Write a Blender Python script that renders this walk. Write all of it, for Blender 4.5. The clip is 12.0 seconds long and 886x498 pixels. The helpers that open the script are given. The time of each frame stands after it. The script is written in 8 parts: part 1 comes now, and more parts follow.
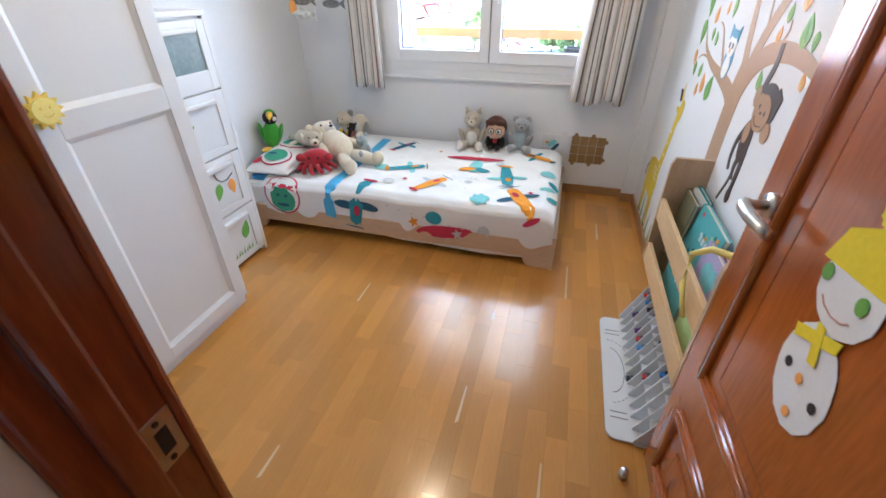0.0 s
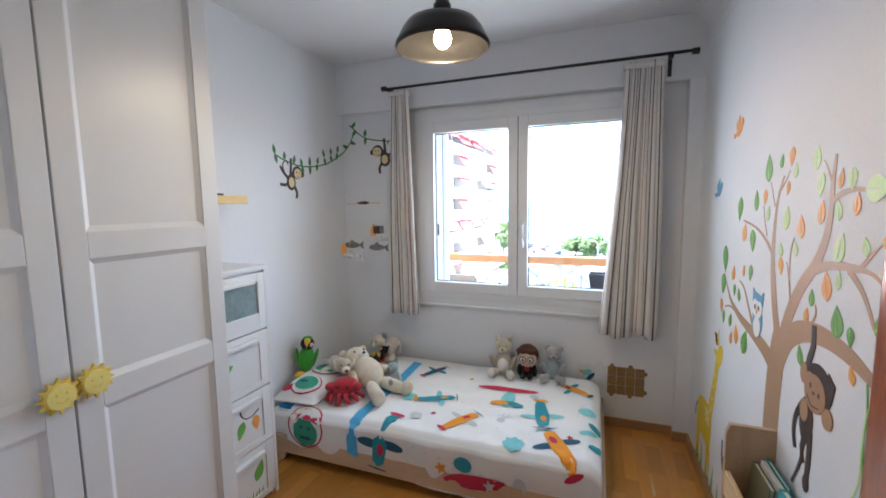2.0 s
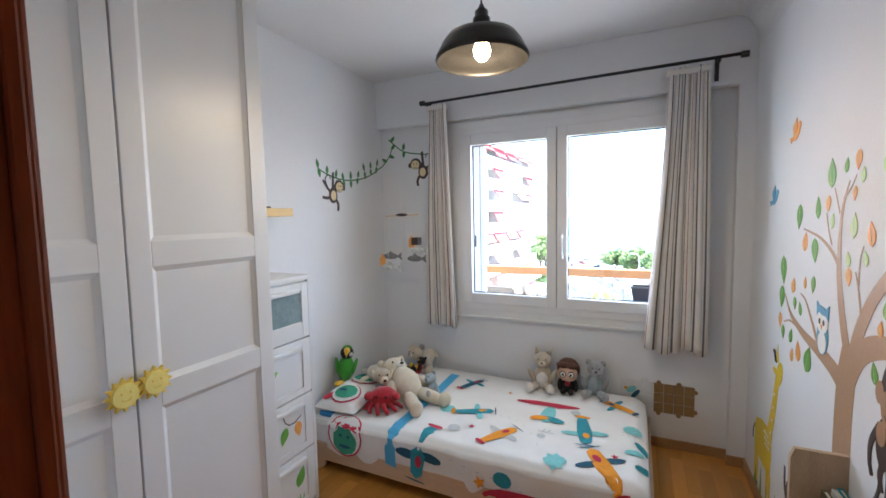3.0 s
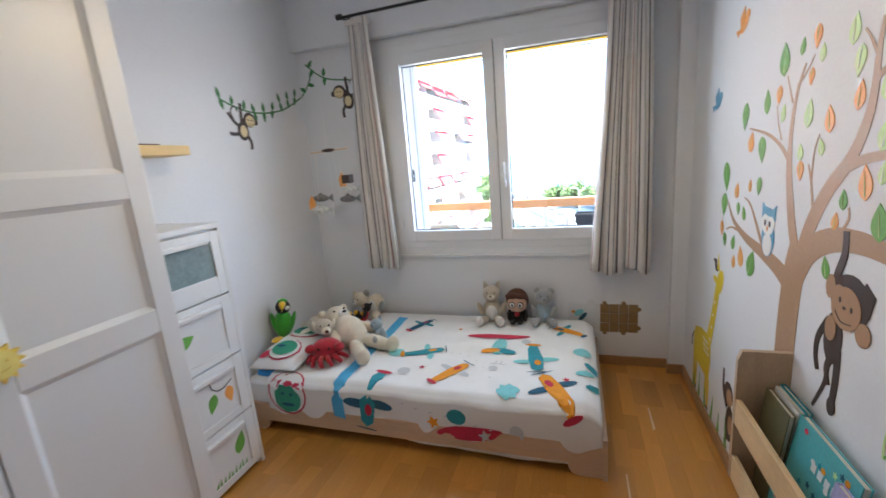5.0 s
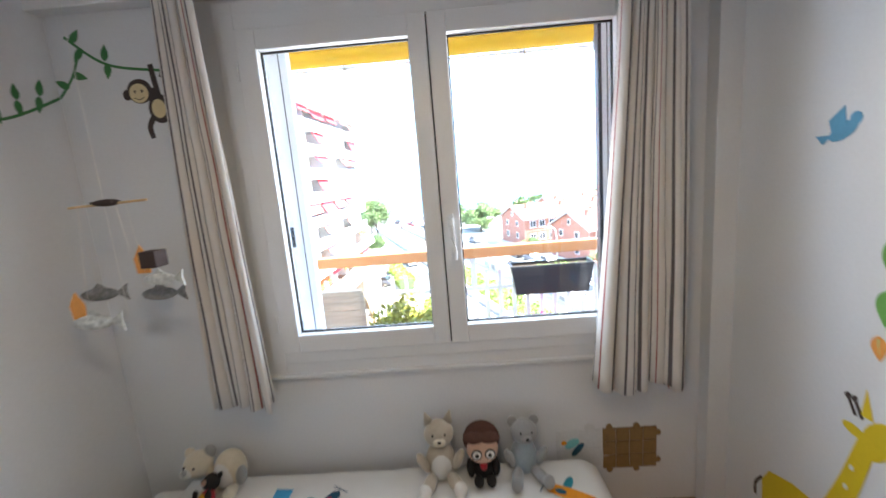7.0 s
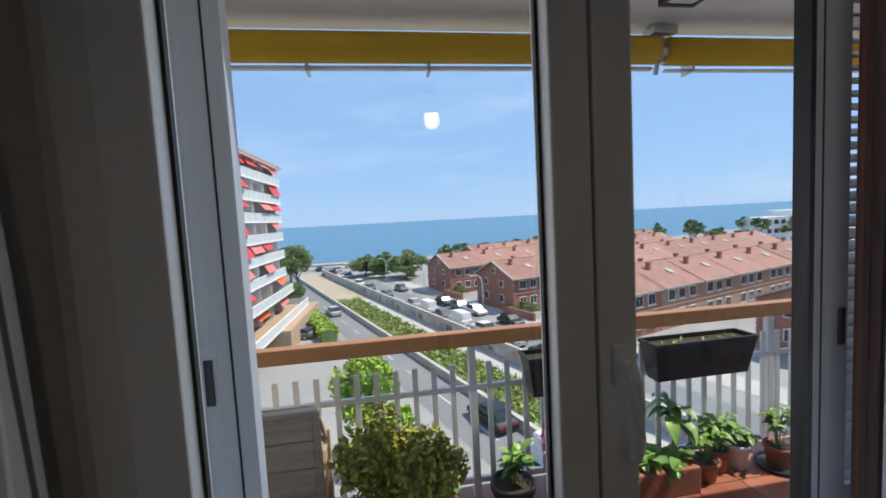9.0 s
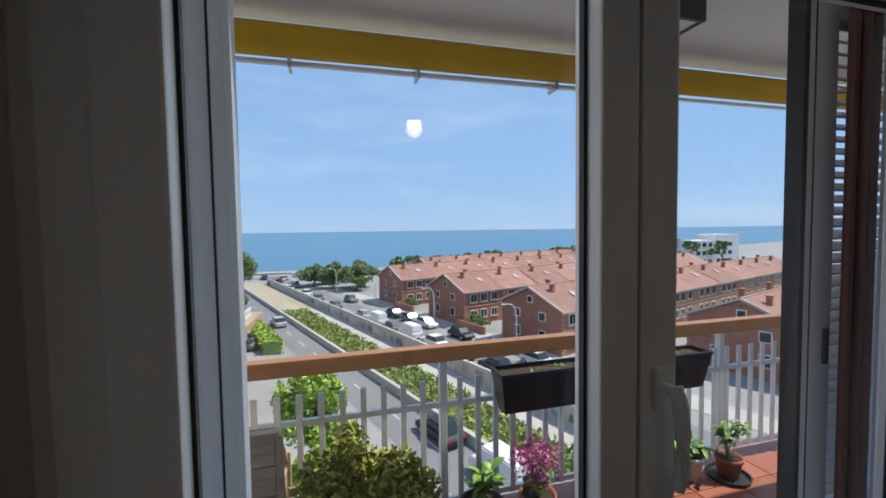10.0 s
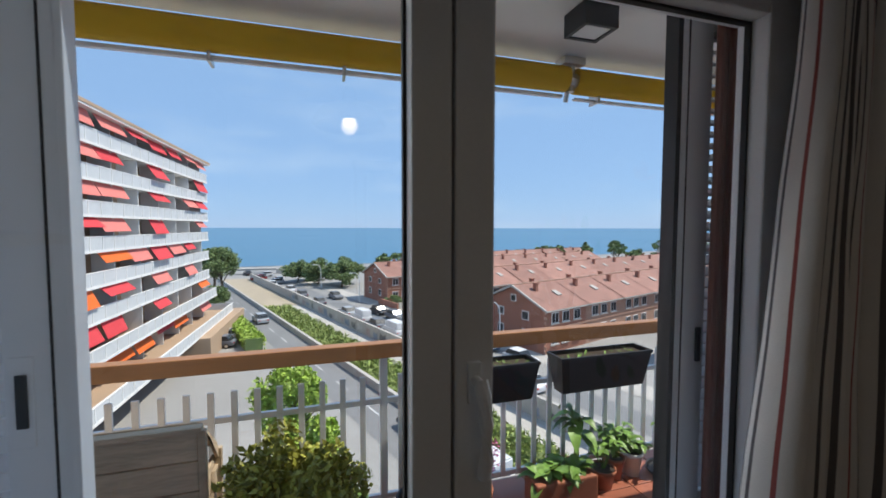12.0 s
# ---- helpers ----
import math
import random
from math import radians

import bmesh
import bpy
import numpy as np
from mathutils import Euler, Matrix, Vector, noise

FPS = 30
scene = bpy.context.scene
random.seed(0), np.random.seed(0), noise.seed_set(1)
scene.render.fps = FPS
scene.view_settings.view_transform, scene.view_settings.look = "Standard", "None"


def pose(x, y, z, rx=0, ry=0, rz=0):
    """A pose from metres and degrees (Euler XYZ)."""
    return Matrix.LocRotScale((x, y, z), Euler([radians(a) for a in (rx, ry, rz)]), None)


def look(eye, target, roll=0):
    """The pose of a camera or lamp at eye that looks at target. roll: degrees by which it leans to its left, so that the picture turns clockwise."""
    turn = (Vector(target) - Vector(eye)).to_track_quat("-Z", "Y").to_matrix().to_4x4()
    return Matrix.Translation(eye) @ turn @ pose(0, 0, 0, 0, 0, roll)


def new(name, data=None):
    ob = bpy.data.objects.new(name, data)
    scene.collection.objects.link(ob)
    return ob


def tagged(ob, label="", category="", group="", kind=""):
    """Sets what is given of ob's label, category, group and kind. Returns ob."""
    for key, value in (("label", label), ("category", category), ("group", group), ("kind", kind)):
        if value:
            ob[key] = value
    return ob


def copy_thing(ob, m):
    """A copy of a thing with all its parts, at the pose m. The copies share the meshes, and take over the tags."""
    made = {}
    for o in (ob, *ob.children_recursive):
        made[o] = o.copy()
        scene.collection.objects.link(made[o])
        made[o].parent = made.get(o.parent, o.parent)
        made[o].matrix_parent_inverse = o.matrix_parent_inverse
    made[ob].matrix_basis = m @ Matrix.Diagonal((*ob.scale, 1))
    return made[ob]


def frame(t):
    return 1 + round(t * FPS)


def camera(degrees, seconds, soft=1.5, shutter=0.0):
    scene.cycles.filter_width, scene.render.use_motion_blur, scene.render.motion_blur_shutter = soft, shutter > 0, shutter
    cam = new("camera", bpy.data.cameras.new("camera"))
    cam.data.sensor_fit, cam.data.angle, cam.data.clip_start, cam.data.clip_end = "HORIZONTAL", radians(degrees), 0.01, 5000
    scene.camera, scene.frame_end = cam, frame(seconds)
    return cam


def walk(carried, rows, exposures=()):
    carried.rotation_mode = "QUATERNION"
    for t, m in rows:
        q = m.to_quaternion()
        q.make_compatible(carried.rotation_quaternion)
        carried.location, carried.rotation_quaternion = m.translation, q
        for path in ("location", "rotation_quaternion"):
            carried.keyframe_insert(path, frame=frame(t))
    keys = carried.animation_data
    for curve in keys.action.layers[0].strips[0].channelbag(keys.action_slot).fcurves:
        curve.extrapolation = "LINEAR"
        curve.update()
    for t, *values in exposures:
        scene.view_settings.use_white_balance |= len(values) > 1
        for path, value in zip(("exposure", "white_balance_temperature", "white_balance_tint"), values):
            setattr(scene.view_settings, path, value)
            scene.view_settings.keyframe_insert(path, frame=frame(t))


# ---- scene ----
# One plan unit is 0.977 m; part() and thing() turn the plan into metres.
U = 0.977
cam = camera(94.0, 12.0, 1.6, 0.4)

PATH = [
    (0, (-0.114, -0.179, 1.315), (-0.607, 1.538, 0.173), -0.3),
    (0.5, (-0.142, -0.117, 1.313), (-0.667, 1.639, 0.248), -0.1),
    (1, (-0.136, -0.099, 1.392), (-0.741, 1.791, 0.646), 0.2),
    (1.5, (-0.125, -0.1, 1.478), (-0.789, 1.869, 1.06), -0.2),
    (2, (-0.126, -0.097, 1.521), (-0.86, 1.878, 1.296), -0.7),
    (2.5, (-0.136, -0.108, 1.529), (-0.992, 1.825, 1.375), -1.1),
    (2.7, (-0.14, -0.11, 1.523), (-1.048, 1.799, 1.382), -1.1),
    (4.5, (-0.138, -0.032, 1.44), (-0.888, 1.908, 1.038), -2.7),
    (5, (-0.165, 0.093, 1.418), (-0.821, 2.059, 0.975), -4.7),
    (5.5, (-0.179, 0.257, 1.456), (-0.421, 2.297, 0.932), -3.3),
    (6, (-0.265, 0.523, 1.486), (-0.457, 2.575, 0.992), -5.7),
    (6.5, (-0.398, 0.877, 1.489), (-0.696, 2.938, 1.093), -4.0),
    (7, (-0.584, 1.204, 1.54), (-0.667, 3.289, 1.171), -4.7),
    (7.5, (-0.676, 1.553, 1.57), (-0.673, 3.662, 1.362), -3.0),
    (7.7, (-0.714, 1.669, 1.588), (-0.796, 3.776, 1.375), -5.1),
    (9.5, (-1.061, 2.256, 1.617), (-0.574, 4.315, 1.495), -1.8),
    (10, (-1.099, 2.268, 1.615), (-0.535, 4.309, 1.514), -0.8),
    (10.5, (-1.066, 2.258, 1.613), (-0.442, 4.281, 1.516), -0.6),
    (11, (-0.984, 2.243, 1.615), (-0.355, 4.264, 1.506), -0.3),
    (11.5, (-0.92, 2.197, 1.616), (-0.326, 4.228, 1.5), 0.1),
    (12, (-0.853, 2.173, 1.615), (-0.226, 4.194, 1.502), 0.1),
]
EXPO = [(0, 4.74, 6080, 10), (0.5, 4.67, 6080, 10), (1.2, 4.22, 6050, 10), (2.0, 4.07, 6150, 10), (5.5, 4.05, 6350, 10), (7.0, 3.95, 6500, 10), (7.5, 3.68, 6550, 10), (7.7, 3.55, 6550, 10), (9.2, 0.8, 6700, 11), (12, 0.8, 6700, 11)]
walk(cam, [(t, look(eye, target, roll)) for t, eye, target, roll in PATH], EXPO)

# ---- light ----
world = bpy.data.worlds.new("sky")
scene.world = world
world.use_nodes = True
wn = world.node_tree
sky = wn.nodes.new("ShaderNodeTexSky")
sky.sky_type = "NISHITA"
sky.sun_disc = False
sky.sun_elevation = radians(58)
sky.sun_rotation = radians(97)
sky.altitude = 20
sky.air_density, sky.dust_density, sky.ozone_density = 0.9, 0.1, 2.0
haze = wn.nodes.new("ShaderNodeMix")
haze.data_type = "RGBA"
haze.inputs["Factor"].default_value = 0.89
wn.links.new(sky.outputs[0], haze.inputs[6])
haze.inputs[7].default_value = (1.42, 2.45, 4.2, 1)
tco, mpg, wisp, thin = [wn.nodes.new("ShaderNode" + k) for k in ("TexCoord", "Mapping", "TexNoise", "MapRange")]
wn.links.new(tco.outputs["Generated"], mpg.inputs[0])
mpg.inputs["Scale"].default_value = (1.4, 1.4, 7.0)
mpg.inputs["Rotation"].default_value = (0.0, 0.22, 0.0)
wn.links.new(mpg.outputs[0], wisp.inputs["Vector"])
wisp.inputs["Scale"].default_value, wisp.inputs["Detail"].default_value, wisp.inputs["Roughness"].default_value = 1.7, 7, 0.62
wn.links.new(wisp.outputs[0], thin.inputs[0])
thin.inputs[1].default_value, thin.inputs[2].default_value = 0.5, 0.78
thin.inputs[3].default_value, thin.inputs[4].default_value = 0.0, 0.3
cirrus = wn.nodes.new("ShaderNodeMix")
cirrus.data_type = "RGBA"
wn.links.new(thin.outputs[0], cirrus.inputs["Factor"])
wn.links.new(haze.outputs[2], cirrus.inputs[6])
cirrus.inputs[7].default_value = (3.9, 4.6, 5.3, 1)
wn.links.new(cirrus.outputs[2], wn.nodes["Background"].inputs[0])
wn.nodes["Background"].inputs[1].default_value = 0.13

sun = new("sun", bpy.data.lights.new("sun", "SUN"))
sun.data.energy, sun.data.angle, sun.data.color = 3.0, radians(0.5), (1.0, 0.95, 0.88)
sun.matrix_world = look((6.0 * math.sin(radians(97)), 6.0 * math.cos(radians(97)), 6.0 * math.tan(radians(58))), (0, 0, 0))


def area(name, eye, target, w, h, power, color):
    d = bpy.data.lights.new(name, "AREA")
    d.shape, d.size, d.size_y, d.energy, d.color = "RECTANGLE", w * U, h * U, power, color
    ob = new(name, d)
    ob.matrix_world = look(Vector(eye) * U, Vector(target) * U)
    return ob


# the sky's light in the window's opening
area("window_light", (-0.66, 3.0, 1.55), (-1.35, 0.6, 1.15), 1.25, 1.1, 1.1, (0.86, 0.94, 1.0))
bulb_light = new("bulb_light", bpy.data.lights.new("bulb_light", "POINT"))
bulb_light.data.energy, bulb_light.data.color, bulb_light.data.shadow_soft_size = 0.26, (1.0, 0.76, 0.5), 0.04
bulb_light.location = Vector((-0.70, 1.46, 2.155)) * U

# ---- materials ----


def nodes_of(name):
    m = bpy.data.materials.new(name)
    m.use_nodes = True
    nt = m.node_tree
    return m, nt, nt.nodes["Principled BSDF"]


def mat(name, col, rough=0.6, metal=0.0, var=0.12, scale=8.0, fine=120.0, bump=0.15, stretch=(1, 1, 1), rnd=0.0, spec=0.5, sheen=0.0, coat=0.0, dist=0.003):
    """A surface with broad stains, fine grain and relief; rnd varies it from piece to piece."""
    m, nt, b = nodes_of(name)
    N, L = nt.nodes.new, nt.links.new
    tc = N("ShaderNodeTexCoord")
    mp = N("ShaderNodeMapping")
    mp.inputs["Scale"].default_value = stretch
    L(tc.outputs["Object"], mp.inputs[0])
    big, small = N("ShaderNodeTexNoise"), N("ShaderNodeTexNoise")
    big.inputs["Scale"].default_value, big.inputs["Detail"].default_value = scale, 4
    small.inputs["Scale"].default_value, small.inputs["Detail"].default_value = fine, 3
    for n in (big, small):
        L(mp.outputs[0], n.inputs["Vector"])
    add = N("ShaderNodeMath")
    add.operation = "ADD"
    L(big.outputs[0], add.inputs[0])
    L(small.outputs[0], add.inputs[1])
    rng = N("ShaderNodeMapRange")
    rng.inputs[1].default_value, rng.inputs[2].default_value = 0.6, 1.4
    rng.inputs[3].default_value, rng.inputs[4].default_value = 1 - var, 1 + var
    L(add.outputs[0], rng.inputs[0])
    value = rng.outputs[0]
    if rnd:
        info, isl = N("ShaderNodeObjectInfo"), N("ShaderNodeNewGeometry")
        s2 = N("ShaderNodeMath")
        s2.operation = "ADD"
        L(info.outputs["Random"], s2.inputs[0])
        L(isl.outputs["Random Per Island"], s2.inputs[1])
        fr = N("ShaderNodeMath")
        fr.operation = "FRACT"
        L(s2.outputs[0], fr.inputs[0])
        r2 = N("ShaderNodeMapRange")
        r2.inputs[3].default_value, r2.inputs[4].default_value = 1 - rnd, 1 + rnd
        L(fr.outputs[0], r2.inputs[0])
        mu = N("ShaderNodeMath")
        mu.operation = "MULTIPLY"
        L(value, mu.inputs[0])
        L(r2.outputs[0], mu.inputs[1])
        value = mu.outputs[0]
    mix = N("ShaderNodeVectorMath")
    mix.operation = "SCALE"
    mix.inputs[0].default_value = col
    L(value, mix.inputs["Scale"])
    L(mix.outputs[0], b.inputs["Base Color"])
    rr = N("ShaderNodeMapRange")
    rr.inputs[1].default_value, rr.inputs[2].default_value = 0.3, 0.7
    rr.inputs[3].default_value, rr.inputs[4].default_value = max(rough - 0.025, 0.02), min(rough + 0.025, 1)
    L(big.outputs[0], rr.inputs[0])
    L(rr.outputs[0], b.inputs["Roughness"])
    b.inputs["Metallic"].default_value = metal
    b.inputs["Specular IOR Level"].default_value = spec
    if sheen:
        b.inputs["Sheen Weight"].default_value = sheen
    if coat:
        b.inputs["Coat Weight"].default_value, b.inputs["Coat Roughness"].default_value = coat, 0.12
    if bump:
        bp = N("ShaderNodeBump")
        bp.inputs["Strength"].default_value, bp.inputs["Distance"].default_value = bump, dist
        L(add.outputs[0], bp.inputs["Height"])
        L(bp.outputs[0], b.inputs["Normal"])
    return m


def glow(name, col, power):
    m, nt, b = nodes_of(name)
    b.inputs["Base Color"].default_value = (*col, 1)
    b.inputs["Emission Color"].default_value = (*col, 1)
    b.inputs["Emission Strength"].default_value = power
    return m


def pane_glass(name, tint=(0.97, 0.985, 0.98), gloss=1.0):
    m, nt, b = nodes_of(name)
    N, L = nt.nodes.new, nt.links.new
    nt.nodes.remove(b)
    tr, gl, mx, lw = N("ShaderNodeBsdfTransparent"), N("ShaderNodeBsdfGlossy"), N("ShaderNodeMixShader"), N("ShaderNodeLayerWeight")
    tr.inputs[0].default_value = (*tint, 1)
    gl.inputs["Roughness"].default_value = 0.0
    pw, ma = N("ShaderNodeMath"), N("ShaderNodeMath")
    pw.operation, ma.operation = "POWER", "MULTIPLY_ADD"
    lw.inputs[0].default_value = 0.5
    L(lw.outputs["Facing"], pw.inputs[0])
    pw.inputs[1].default_value = 5.0
    L(pw.outputs[0], ma.inputs[0])
    ma.inputs[1].default_value, ma.inputs[2].default_value = 0.9 * gloss, 0.045 * gloss
    L(ma.outputs[0], mx.inputs[0])
    L(tr.outputs[0], mx.inputs[1])
    L(gl.outputs[0], mx.inputs[2])
    L(mx.outputs[0], nt.nodes["Material Output"].inputs[0])
    return m


M_WALL = mat("wall_paint", (0.76, 0.77, 0.79), 0.75, var=0.035, scale=2.2, fine=90, bump=0.12)
M_CEIL = mat("ceiling_paint", (0.74, 0.74, 0.75), 0.8, var=0.03, scale=1.5, fine=70, bump=0.08)
M_HALL = mat("hall_warm_light_tint", (0.72, 0.6, 0.48), 0.75, var=0.04, scale=2, fine=80, bump=0.1)
M_OAK = mat("oak_parquet", (0.54, 0.24, 0.048), 0.25, var=0.10, scale=3, fine=30, bump=0.03, stretch=(4, 0.5, 4), rnd=0.15, coat=0.3)
M_OAKLINE = mat("parquet_sapwood", (0.62, 0.42, 0.2), 0.35, var=0.15, stretch=(6, 0.5, 6), bump=0.03)
M_BASE = mat("oak_baseboard", (0.36, 0.2, 0.085), 0.35, var=0.2, scale=4, fine=40, stretch=(1, 1, 6), bump=0.05)
M_WHITE = mat("white_lacquer", (0.72, 0.72, 0.71), 0.36, var=0.02, scale=3, fine=160, bump=0.02)
M_UPVC = mat("white_window_frame", (0.78, 0.79, 0.80), 0.34, var=0.03, scale=3, fine=140, bump=0.03)
M_ALU = mat("white_shutter_metal", (0.86, 0.87, 0.89), 0.42, var=0.06, scale=5, fine=100, bump=0.03)
M_SEAL = mat("black_rubber_seal", (0.012, 0.012, 0.013), 0.6, var=0.1, bump=0.05)
M_GLASS = pane_glass("clear_glass")
M_FROST = mat("frosted_glass", (0.22, 0.29, 0.3), 0.22, var=0.25, scale=9, fine=60, bump=0.02, spec=0.6)
M_DOOR = mat("sapele_varnish", (0.36, 0.084, 0.014), 0.2, var=0.28, scale=3, fine=22, stretch=(7, 7, 0.7), bump=0.03, coat=0.6)
M_JAMB = mat("dark_sapele_varnish", (0.25, 0.050, 0.013), 0.24, var=0.3, scale=3, fine=22, stretch=(7, 7, 0.7), bump=0.03, coat=0.4)
M_STEEL = mat("brushed_steel", (0.56, 0.55, 0.53), 0.3, 1.0, var=0.06, fine=300, bump=0.03)
M_IRON = mat("dark_grey_iron", (0.045, 0.048, 0.052), 0.45, 0.6, var=0.15, bump=0.06)
M_LAMP = mat("aged_black_enamel", (0.035, 0.032, 0.03), 0.3, 0.75, var=0.3, scale=6, bump=0.05)
M_BIRCH = mat("birch_plywood", (0.60, 0.41, 0.26), 0.5, var=0.12, scale=3, fine=30, stretch=(1, 1, 8), bump=0.06)
M_PINE = mat("pine_boards", (0.68, 0.46, 0.24), 0.5, var=0.16, scale=3, fine=30, stretch=(8, 1, 8), bump=0.06)
M_PLYEDGE = mat("oiled_plywood", (0.52, 0.36, 0.23), 0.5, var=0.16, scale=4, fine=60, stretch=(6, 6, 1), bump=0.05)
M_YELWOOD = mat("yellow_pine", (0.72, 0.5, 0.2), 0.5, var=0.12, stretch=(6, 1, 6), bump=0.05)
M_SHEET = mat("white_cotton", (0.80, 0.79, 0.77), 0.9, var=0.04, scale=6, fine=300, bump=0.2, sheen=0.2)
M_BULB = glow("lit_bulb", (1.0, 0.82, 0.55), 8.0)
M_TERRA = mat("terracotta_tiles", (0.38, 0.13, 0.075), 0.4, var=0.16, scale=6, fine=60, rnd=0.12, bump=0.08)
M_GROUT = mat("grey_grout", (0.34, 0.3, 0.27), 0.9, var=0.2)
M_RAILWOOD = mat("varnished_rail_timber", (0.37, 0.17, 0.065), 0.4, var=0.25, scale=4, fine=40, stretch=(0.6, 7, 7), bump=0.1)
M_RAIL = mat("white_painted_iron", (0.82, 0.82, 0.82), 0.45, var=0.06, scale=8, bump=0.08)
M_AWN = mat("yellow_awning_canvas", (0.72, 0.43, 0.02), 0.85, var=0.12, scale=6, fine=200, bump=0.15)
M_STUCCO = mat("white_stucco", (0.87, 0.86, 0.84), 0.85, var=0.06, scale=3, fine=70, bump=0.4)
M_PLANK = mat("weathered_planks", (0.50, 0.39, 0.27), 0.75, var=0.35, scale=4, fine=40, stretch=(0.7, 6, 7), bump=0.35, rnd=0.15)
M_POTBLK = mat("black_plastic", (0.018, 0.019, 0.022), 0.45, var=0.2, bump=0.08)
M_POTTER = mat("terracotta_pot", (0.36, 0.12, 0.06), 0.7, var=0.2, bump=0.12)
M_POTWHT = mat("white_pot", (0.7, 0.7, 0.66), 0.4, var=0.08)
M_SOIL = mat("potting_soil", (0.05, 0.035, 0.025), 0.95, var=0.4, fine=200, bump=0.6)
M_BROWNBLIND = mat("brown_folding_blind", (0.17, 0.055, 0.035), 0.45, var=0.2, stretch=(8, 8, 0.5), bump=0.05)
# outdoors
M_ASPH = mat("asphalt", (0.30, 0.29, 0.275), 0.9, var=0.2, scale=0.12, fine=6, bump=0.0)
M_ROAD = mat("road_asphalt", (0.2, 0.2, 0.2), 0.85, var=0.15, scale=0.2, fine=5, bump=0.0)
M_LIGHTCONC = mat("pale_concrete", (0.45, 0.42, 0.38), 0.85, var=0.2, scale=0.4, fine=8, bump=0.1)
M_LINE = mat("road_paint", (0.62, 0.62, 0.6), 0.8, var=0.15)
M_SANDY = mat("dry_sand", (0.40, 0.33, 0.24), 0.95, var=0.25, scale=0.3, fine=7, bump=0.0)
M_GRASSG = mat("weedy_ground", (0.16, 0.21, 0.06), 0.95, var=0.4, scale=0.5, fine=9, bump=0.0)
M_SEA = mat("sea_water", (0.05, 0.165, 0.26), 0.3, var=0.12, scale=0.01, fine=0.2, bump=0.0, spec=0.4)
M_BRICK = mat("red_brick", (0.34, 0.15, 0.10), 0.85, var=0.2, scale=0.8, fine=12, bump=0.15)
M_BRICK2 = mat("pale_brick", (0.42, 0.25, 0.18), 0.85, var=0.15, scale=0.8, fine=12, bump=0.15)
M_TILE = mat("roof_tiles", (0.34, 0.175, 0.135), 0.85, var=0.36, scale=0.6, fine=5, bump=0.3, rnd=0.14)
M_FACADE = mat("white_facade", (0.76, 0.75, 0.73), 0.8, var=0.08, scale=0.4, fine=9, bump=0.0)
M_PARA = mat("grey_balcony_panel", (0.56, 0.58, 0.59), 0.6, var=0.1, scale=0.8, fine=9, bump=0.0)
M_TAN = mat("tan_render", (0.43, 0.3, 0.2), 0.85, var=0.15, scale=0.5, bump=0.0)
M_FARGLASS = mat("dark_window_glass", (0.03, 0.035, 0.04), 0.15, var=0.3, bump=0.0)
M_REDAWN = mat("red_awning", (0.62, 0.05, 0.06), 0.8, var=0.15, scale=2, bump=0.0)
M_PINKAWN = mat("faded_pink_awning", (0.68, 0.2, 0.17), 0.8, var=0.15, scale=2, bump=0.0)
M_ORGAWN = mat("orange_awning", (0.75, 0.14, 0.02), 0.8, var=0.15, scale=2, bump=0.0)
M_LEAFLIT = mat("bright_tree_leaf", (0.30, 0.42, 0.06), 0.6, var=0.3, scale=3, rnd=0.45, bump=0.0)
M_LEAFPINE = mat("pine_foliage", (0.17, 0.235, 0.085), 0.7, var=0.3, scale=2, rnd=0.45, bump=0.0)
M_VERGE = mat("verge_weed", (0.26, 0.32, 0.09), 0.7, var=0.35, scale=2, rnd=0.4, bump=0.0)
M_LEAFBUSH = mat("olive_bush_leaf", (0.29, 0.29, 0.045), 0.5, var=0.3, scale=9, rnd=0.5, bump=0.0)
M_LEAFPLANT = mat("house_plant_leaf", (0.16, 0.29, 0.05), 0.45, var=0.3, scale=9, rnd=0.4, bump=0.0)
M_PETAL = mat("pink_petals", (0.55, 0.14, 0.33), 0.6, var=0.25, rnd=0.35, bump=0.0)
M_BARK = mat("bark", (0.12, 0.085, 0.055), 0.9, var=0.3, bump=0.4)

# ---- building helpers ----


def mesh_of(name, bm, m, smooth=False):
    bmesh.ops.recalc_face_normals(bm, faces=bm.faces)
    bmesh.ops.scale(bm, vec=(U, U, U), verts=bm.verts)
    if smooth:
        for f in bm.faces:
            f.smooth = True
    me = bpy.data.meshes.new(name)
    bm.to_mesh(me)
    bm.free()
    me.materials.append(m)
    return me


def part(name, bm, m, parent=None, label="", smooth=False):
    """Links a bmesh as one mesh object, under a thing or a part."""
    ob = new(name, mesh_of(name, bm, m, smooth))
    ob.parent = parent
    if label:
        ob["label"] = label
    return ob


def thing(name, at, label, category, group="", turn=0.0, kind=""):
    ob = new(name)
    ob.empty_display_size = 0.05
    ob.matrix_basis = Matrix.Translation(Vector(at) * U) @ Matrix.Rotation(radians(turn), 4, "Z")
    return tagged(ob, label, category, group, kind)


def solid(name, bm, m, label, category="", group="", kind="", smooth=False):
    return tagged(part(name, bm, m, smooth=smooth), label, category, group, kind)


def raw(name, co, faces, m, parent=None):
    me = bpy.data.meshes.new(name)
    me.from_pydata([tuple(c) for c in np.asarray(co) * U], [], faces)
    me.materials.append(m)
    ob = new(name, me)
    ob.parent = parent
    return ob


def B():
    return bmesh.new()


